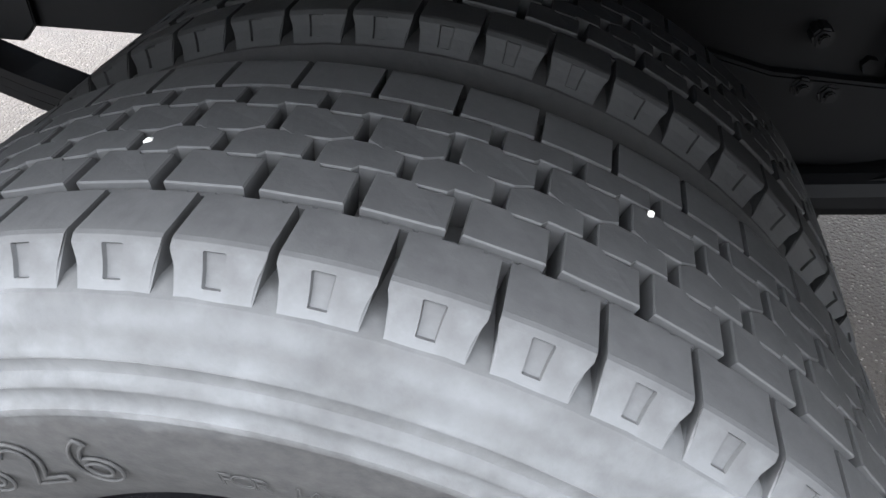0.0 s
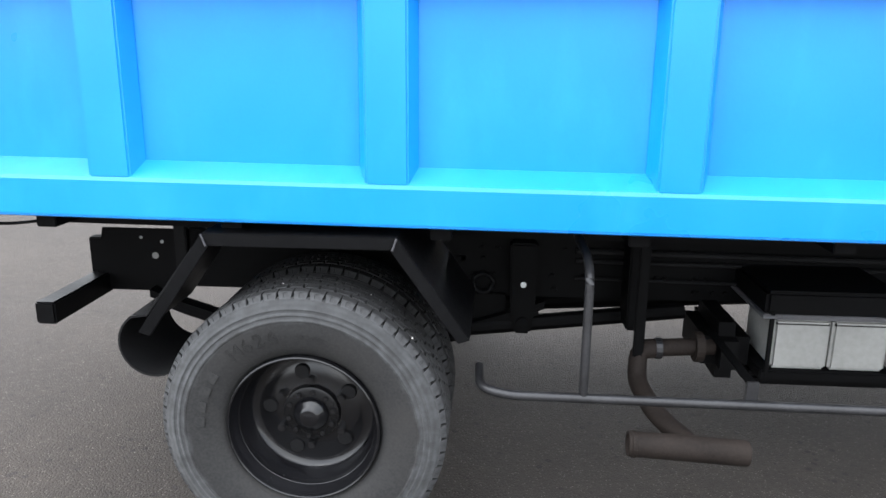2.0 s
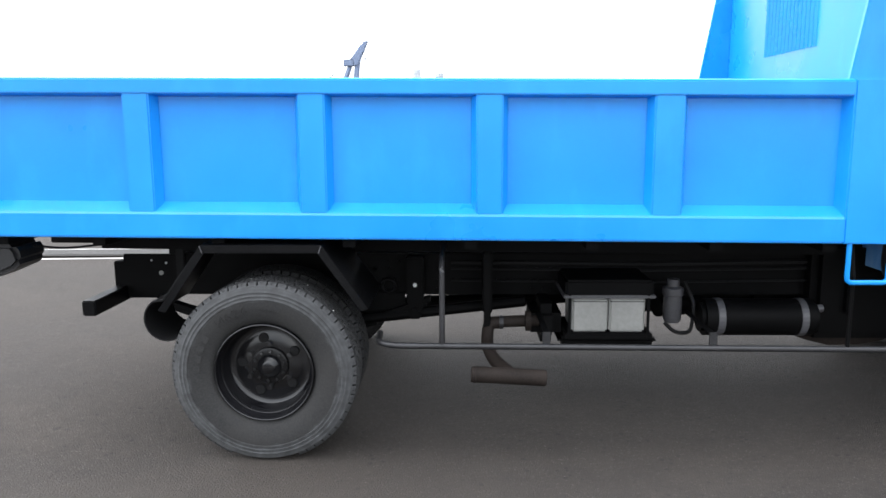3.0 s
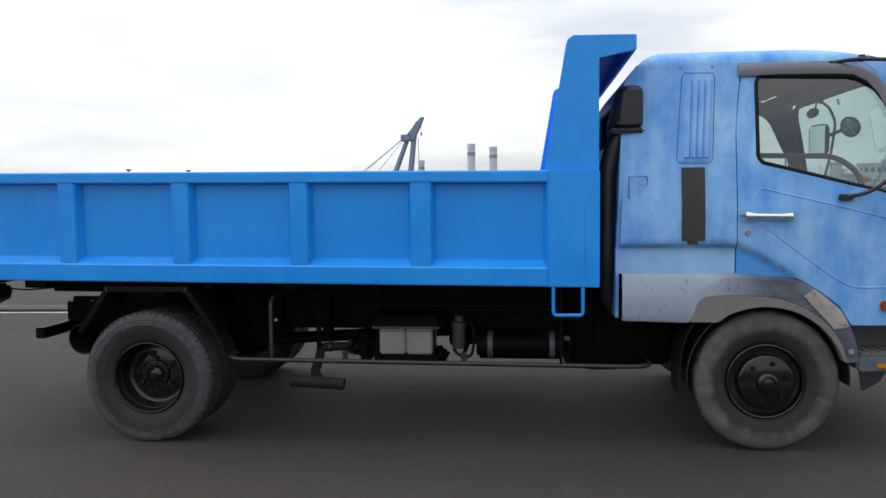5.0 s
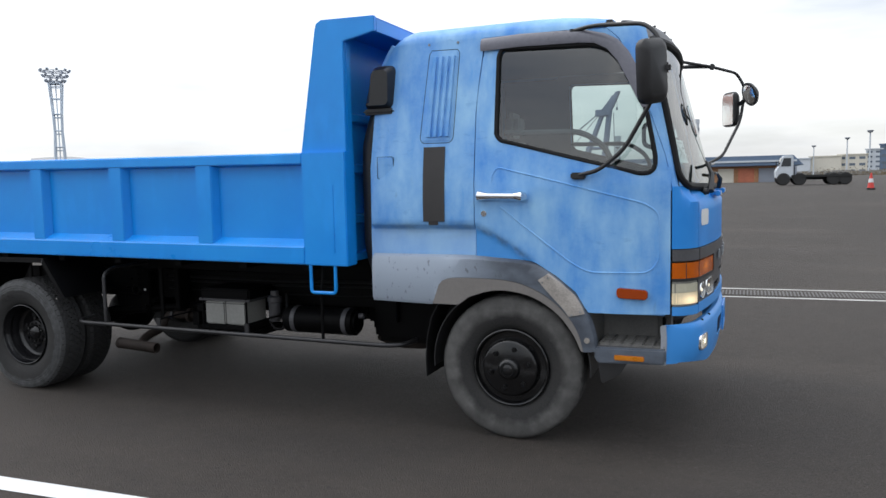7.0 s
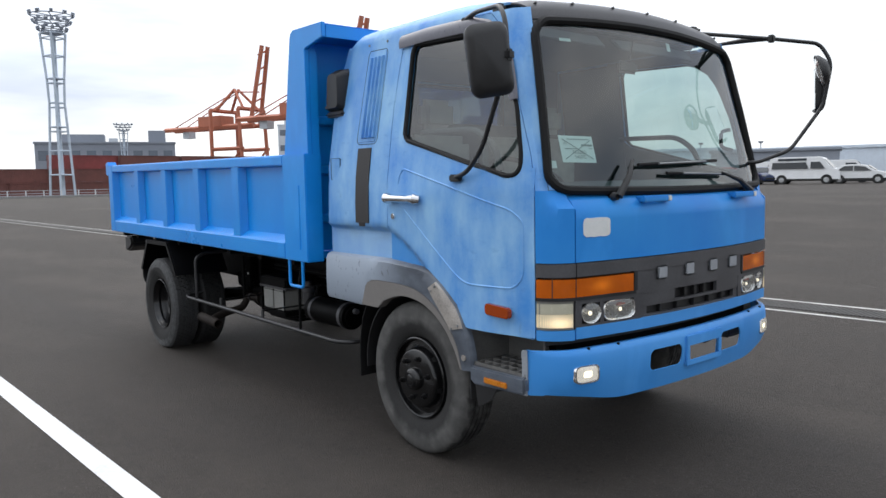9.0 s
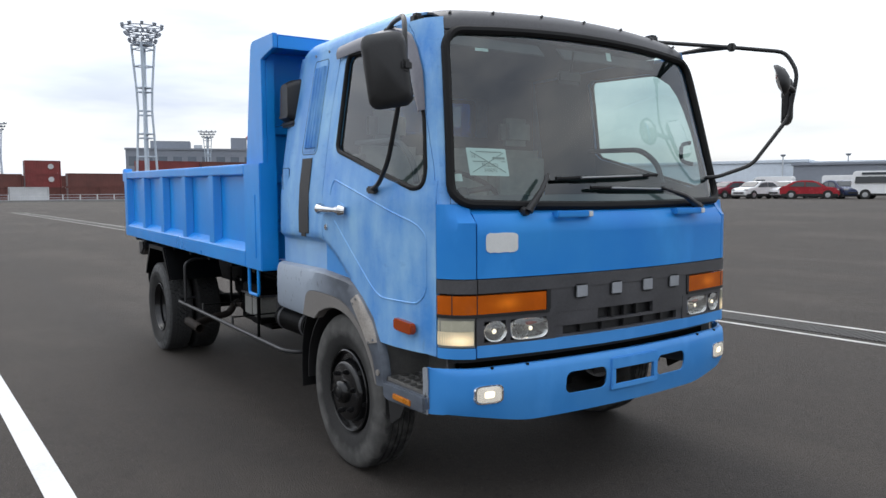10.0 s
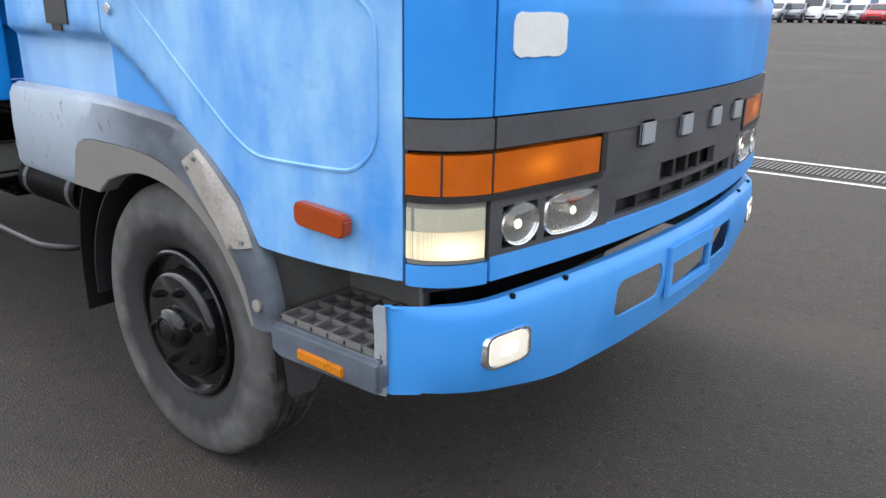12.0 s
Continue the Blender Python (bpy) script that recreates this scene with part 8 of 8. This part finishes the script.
# ---------------------------------------------------------------- parked cars
def car(x, y, yaw, paint, label, style="hatch"):
    c = thing("parked_car" if style != "van" else "parked_van", label, "car" if style != "van" else "van", "parked cars")
    if style == "van":
        L, W, H = 5.2, 1.85, 2.15
        body = [(-2.6, 0.32), (-2.6, 1.55), (-2.5, 2.08), (-2.3, 2.15), (1.0, 2.15), (1.35, 2.05), (2.05, 1.25), (2.5, 1.08), (2.6, 0.85), (2.6, 0.32)]
        glass_ = [((-2.35, 1.22), (0.35, 1.22), (0.15, 1.72), (-2.3, 1.72)), ((0.50, 1.22), (1.55, 1.22), (1.15, 1.75), (0.50, 1.75)), ((-1.9, 1.86), (0.2, 1.86), (0.2, 2.04), (-1.9, 2.04))]
        wheels, wr, low = (-1.6, 1.65), 0.34, 0.30
        wind = [(1.42, 1.95), (2.0, 1.30)]
    elif style == "cargo":
        L, W, H = 4.4, 1.7, 1.95
        body = [(-2.2, 0.32), (-2.2, 1.85), (-2.1, 1.95), (0.7, 1.95), (0.95, 1.88), (1.5, 1.15), (2.1, 1.0), (2.2, 0.8), (2.2, 0.32)]
        glass_ = [((0.1, 1.15), (1.25, 1.15), (0.85, 1.68), (0.1, 1.68))]
        wheels, wr, low = (-1.35, 1.4), 0.31, 0.28
        wind = [(1.0, 1.80), (1.45, 1.20)]
    else:
        L, W, H = 4.3, 1.78, 1.48
        body = [(-2.12, 0.35), (-2.15, 0.70), (-2.05, 0.98), (-1.75, 1.05), (-1.15, 1.40), (-0.6, 1.48), (0.2, 1.46), (0.55, 1.36), (1.15, 0.98), (1.85, 0.86), (2.10, 0.70), (2.15, 0.42), (2.1, 0.30)]
        glass_ = [((-1.45, 1.00), (-0.35, 0.97), (-0.35, 1.36), (-0.95, 1.34)), ((-0.28, 0.97), (0.92, 0.95), (0.45, 1.28), (-0.28, 1.36))]
        wheels, wr, low = (-1.28, 1.32), 0.32, 0.22
        wind = [(0.60, 1.38), (1.12, 1.02)]
    bm = prism(body, "y", -W / 2, W / 2, 0.05)
    for v in bm.verts:
        if v.co.z > H * 0.62:
            v.co.y *= 1 - 0.16 * (v.co.z - H * 0.62) / (H * 0.38)
        v.co.y *= 1 - (0.05 if style != "hatch" else 0.11) * smooth01(0.68 * L / 2, L / 2, abs(v.co.x))
    part("body", bm, paint, c, smooth=True)
    for s in (-1, 1):
        for quad in glass_:
            q = prism(quad, "y", 0, 0.02, 0.0)
            for v in q.verts:
                k = max(0.0, (v.co.z - H * 0.62) / (H * 0.38))
                v.co.y = s * (W / 2 * (1 - 0.16 * k) + 0.004 + (v.co.y - 0.01))
            bmesh.ops.recalc_face_normals(q, faces=q.faces)
            part("side_window", q, CAR_GLASS, c)
        for wx in wheels:
            part("wheel_arch", lathe([(0.0, 0.0), (wr * 1.16, 0.0), (wr * 1.16, 0.03), (0.0, 0.03)], 20, "y", center=(wx, s * W / 2 - 0.015 * s - 0.015, wr + 0.02)), TYRE_FAR, c)
            w = part("wheel", lathe([(wr * 0.6, -0.09), (wr * 0.95, -0.1), (wr, -0.06), (wr, 0.06), (wr * 0.95, 0.1), (wr * 0.6, 0.09)], 18, "y", center=(wx, s * (W / 2 - 0.075), wr)), TYRE_FAR, c)
            part("rim", lathe([(0.0, -0.10), (wr * 0.58, -0.095), (wr * 0.6, 0.09), (0.0, 0.10)], 14, "y", center=(wx, s * (W / 2 - 0.066), wr)), CAR_SILVER, w)
        part("tail_lamp", box(-L / 2 - 0.01, -L / 2 + 0.16, s * W / 2 * 0.76 - 0.11, s * W / 2 * 0.76 + 0.11, H * 0.50, H * 0.62, 0.03), CAR_DARKRED, c)
        part("sill", box(wheels[0] + 0.35, wheels[1] - 0.35, s * W / 2 - 0.02, s * W / 2 + 0.006, low + 0.02, low + 0.13, 0.01), TYRE_FAR, c)
        part("headlight", box(L / 2 - 0.35, L / 2 - 0.06, s * W / 2 * 0.72 - 0.16, s * W / 2 * 0.72 + 0.16, 0.66, 0.80, 0.03), CAR_SILVER, c)
    (xa, za), (xb, zb) = wind
    scr = prism([(xa, za), (xb, zb), (xb + 0.03, zb + 0.02), (xa + 0.03, za + 0.02)], "y", -W / 2 * 0.80, W / 2 * 0.80)
    part("windscreen", scr, CAR_GLASS, c)
    part("grille", box(L / 2 - 0.05, L / 2 + 0.012, -W / 2 * 0.62, W / 2 * 0.62, 0.40, 0.56, 0.02), TYRE_FAR, c)
    part("underside", box(-L / 2 + 0.15, L / 2 - 0.15, -W / 2 + 0.08, W / 2 - 0.08, low - 0.04, 0.42), TYRE_FAR, c)
    facing(c, x, y, yaw)
    return c


CARS = [(-16.6, 59.0, 15, CAR_WHITE, "white parked hatchback car in a row", "hatch"),
        (-20.2, 57.9, 14, CAR_WHITE, "white high-roof passenger van in a row", "van"),
        (-23.9, 57.6, -35, CAR_NAVY, "dark navy parked car in a row", "hatch"),
        (-25.3, 55.6, 26, CAR_RED, "bright red parked hatchback car in a row", "hatch"),
        (-28.3, 57.4, 268, CAR_WHITE, "small white parked car in a row", "hatch"),
        (-29.5, 54.9, 262, CAR_WHITE, "white parked hatchback car in a row", "hatch"),
        (-31.9, 54.6, 258, CAR_DARKRED, "dark red parked car in a row", "hatch"),
        (-34.4, 55.4, 262, CAR_GREY, "grey parked car in a row", "hatch"),
        (-25.6, 62.5, 20, CAR_WHITE, "white cargo van in the back row", "cargo"),
        (-33.0, 62.0, 200, CAR_WHITE, "white cargo van in the back row", "cargo"),
        (-29.5, 61.0, 200, CAR_SILVER, "silver parked car in the back row", "hatch"),
        (-20.0, 64.5, 25, CAR_WHITE, "white cargo van in the back row", "cargo"),
        (-36.0, 49.5, 215, CAR_SILVER, "silver parked car in a row", "hatch"),
        (-12.2, 60.8, 268, CAR_SILVER, "silver parked car in a slanting row", "hatch"),
        (-11.2, 62.4, 270, CAR_GREY, "grey parked car in a slanting row", "hatch"),
        (-10.1, 64.0, 268, CAR_WHITE, "white cargo van in a slanting row", "cargo"),
        (-9.0, 65.4, 270, CAR_WHITE, "white parked car in a slanting row", "hatch"),
        (-7.9, 66.9, 266, CAR_SILVER, "silver parked car in a slanting row", "hatch"),
        (-6.9, 68.4, 268, CAR_WHITE, "white parked car in a slanting row", "hatch"),
        (-5.4, 63.5, 262, CAR_RED, "bright red parked car near a slanting row", "hatch")]
for spec in CARS:
    car(*spec)


def flat_trailer():
    t = thing("flatbed_truck", "small pale truck with a long dark flat trailer", "truck")
    part("deck", box(-1.5, 2.0, -1.1, 1.1, 0.50, 0.66, 0.03), TYRE_FAR, t)
    part("chassis", box(-2.3, 1.8, -0.45, 0.45, 0.34, 0.50, 0.03), TYRE_FAR, t)
    part("headboard", box(-1.28, -1.18, -1.0, 1.0, 0.66, 1.25, 0.02), FAR_GREY, t)
    cab = part("cab", prism([(-2.35, 0.45), (-2.40, 0.95), (-2.22, 1.20), (-2.02, 1.85), (-1.85, 1.93), (-1.38, 1.93), (-1.34, 0.45)], "y", -0.98, 0.98, 0.06), FAR_LIGHT, t, "pale truck cab")
    for s in (-1, 1):
        part("side_window", prism([(-2.12, 1.22), (-1.52, 1.22), (-1.52, 1.75), (-1.95, 1.75)], "y", s * 0.985 - 0.01, s * 0.985 + 0.01), CAR_GLASS, cab)
        part("side_mirror", box(-2.28, -2.22, s * 1.1 - 0.05, s * 1.1 + 0.05, 1.3, 1.6, 0.02), TYRE_FAR, cab)
        for x in (-1.95, -1.0, 0.95, 1.6):
            part("wheel", lathe([(0.0, -0.12), (0.36, -0.12), (0.40, -0.08), (0.40, 0.08), (0.36, 0.12), (0.0, 0.12)], 16, "y", center=(x, s * 0.95, 0.40)), TYRE_FAR, t)
    part("windscreen", prism([(-2.20, 1.24), (-2.225, 1.25), (-2.045, 1.80), (-2.02, 1.79)], "y", -0.85, 0.85), CAR_GLASS, cab)
    facing(t, 9.25, 50.0, 2)


flat_trailer()


def cone(x, y):
    c = thing("traffic_cone", "red and white traffic cone on the asphalt", "cone")
    part("base", lathe([(0.0, 0.0), (0.24, 0.0), (0.24, 0.07), (0.15, 0.10), (0.0, 0.10)], 4, "z"), TYRE_FAR, c)
    part("body", lathe([(0.15, 0.08), (0.035, 0.78), (0.0, 0.79)], 16, "z"), CONE_RED, c)
    part("white_band", lathe([(0.112, 0.34), (0.114, 0.34), (0.083, 0.52), (0.081, 0.52)], 16, "z", close=True), CONT_WHITE, c)
    facing(c, x, y, 45)


cone(10.5, 35.6)


def far_marking(pts, w):
    rows = [[(x + s, y, ground_z(x, y) + 0.012) for x, y in pts] for s in (-w / 2, w / 2)]
    bm = sheet(rows)
    for f in bm.faces:
        if f.normal.z < 0:
            f.normal_flip()
    tagged(obj("marking_far", bm, WORN_LINE), "far thin white line crossing the asphalt", "road marking", kind="structure")


far_marking([(12.4, 41), (12.8, 36), (13.8, 30.5), (15.9, 25), (18.2, 20), (20.5, 15)], 0.15)
p_ = thing("harbour_mast", "tall thin slate far mast by the quay", "mast")
part("pole", tube([(0, 0, 0), (0, 0, 7), (0, 0, 12)], [0.34, 0.26, 0.22], 8), FAR_GREY, p_)
part("cross_arm", box(-0.9, 0.9, -0.1, 0.1, 8.0, 8.2), FAR_LIGHT, p_)
facing(p_, 70.4, 199.9, 0, 0.4)
SCRUB = simple("dry_scrub", (0.16, 0.125, 0.075), 0.9, 0, 0.5, 1.5)


def scrub():
    """Dry bushes along the bank, each a clump of small blades."""
    r = random.Random(12)
    bm = bmesh.new()
    for i in range(150):
        x = r.uniform(18, 78)
        y = 184 + r.uniform(-5, 5) - (x - 40) * 0.5
        big = r.uniform(0.5, 1.6)
        for k in range(26):
            c = Vector((x + r.gauss(0, 0.8) * big, y + r.gauss(0, 0.5), 0.7 + abs(r.gauss(0, 0.55)) * big))
            a, b = Vector((r.uniform(-1, 1), 0, r.uniform(-1, 1))) * 0.35, Vector((r.uniform(-1, 1), r.uniform(-0.5, 0.5), r.uniform(-1, 1))) * 0.35
            bm.faces.new([bm.verts.new(c), bm.verts.new(c + a), bm.verts.new(c + b)])
    tagged(obj("bank_scrub", bm, SCRUB), "dry brown scrub bushes along the shore bank", "bushes", kind="stuff")


scrub()


def far_ridge(a, b, high, seed):
    """A long low ridge across the water; distance haze is put into its pale grey."""
    r = random.Random(seed)
    pts, n = [], 40
    for i in range(n + 1):
        t = i / n
        pts.append((a[0] + (b[0] - a[0]) * t, a[1] + (b[1] - a[1]) * t, high * (1 + 0.3 * noise.noise((t * 6, seed * 0.26, 0))) + r.uniform(-0.8, 0.8)))
    rows = [[(x, y, -1.0) for x, y, z in pts], [(x, y, z * 0.7) for x, y, z in pts], [(x - 12, y + 16, z) for x, y, z in pts], [(x - 60, y + 80, -1.0) for x, y, z in pts]]
    tagged(obj("backdrop_ridge", sheet(rows), RIDGE, smooth=True), "long hazy grey ridge beyond the harbour water", "hill", kind="structure")


RIDGE = simple("hazy_ridge", (0.36, 0.37, 0.37), 0.9, 0, 0.12, 0.02)
far_ridge((-700, 560), (-280, 890), 30, 5)
far_ridge((150, 640), (620, 430), 15.5, 8)
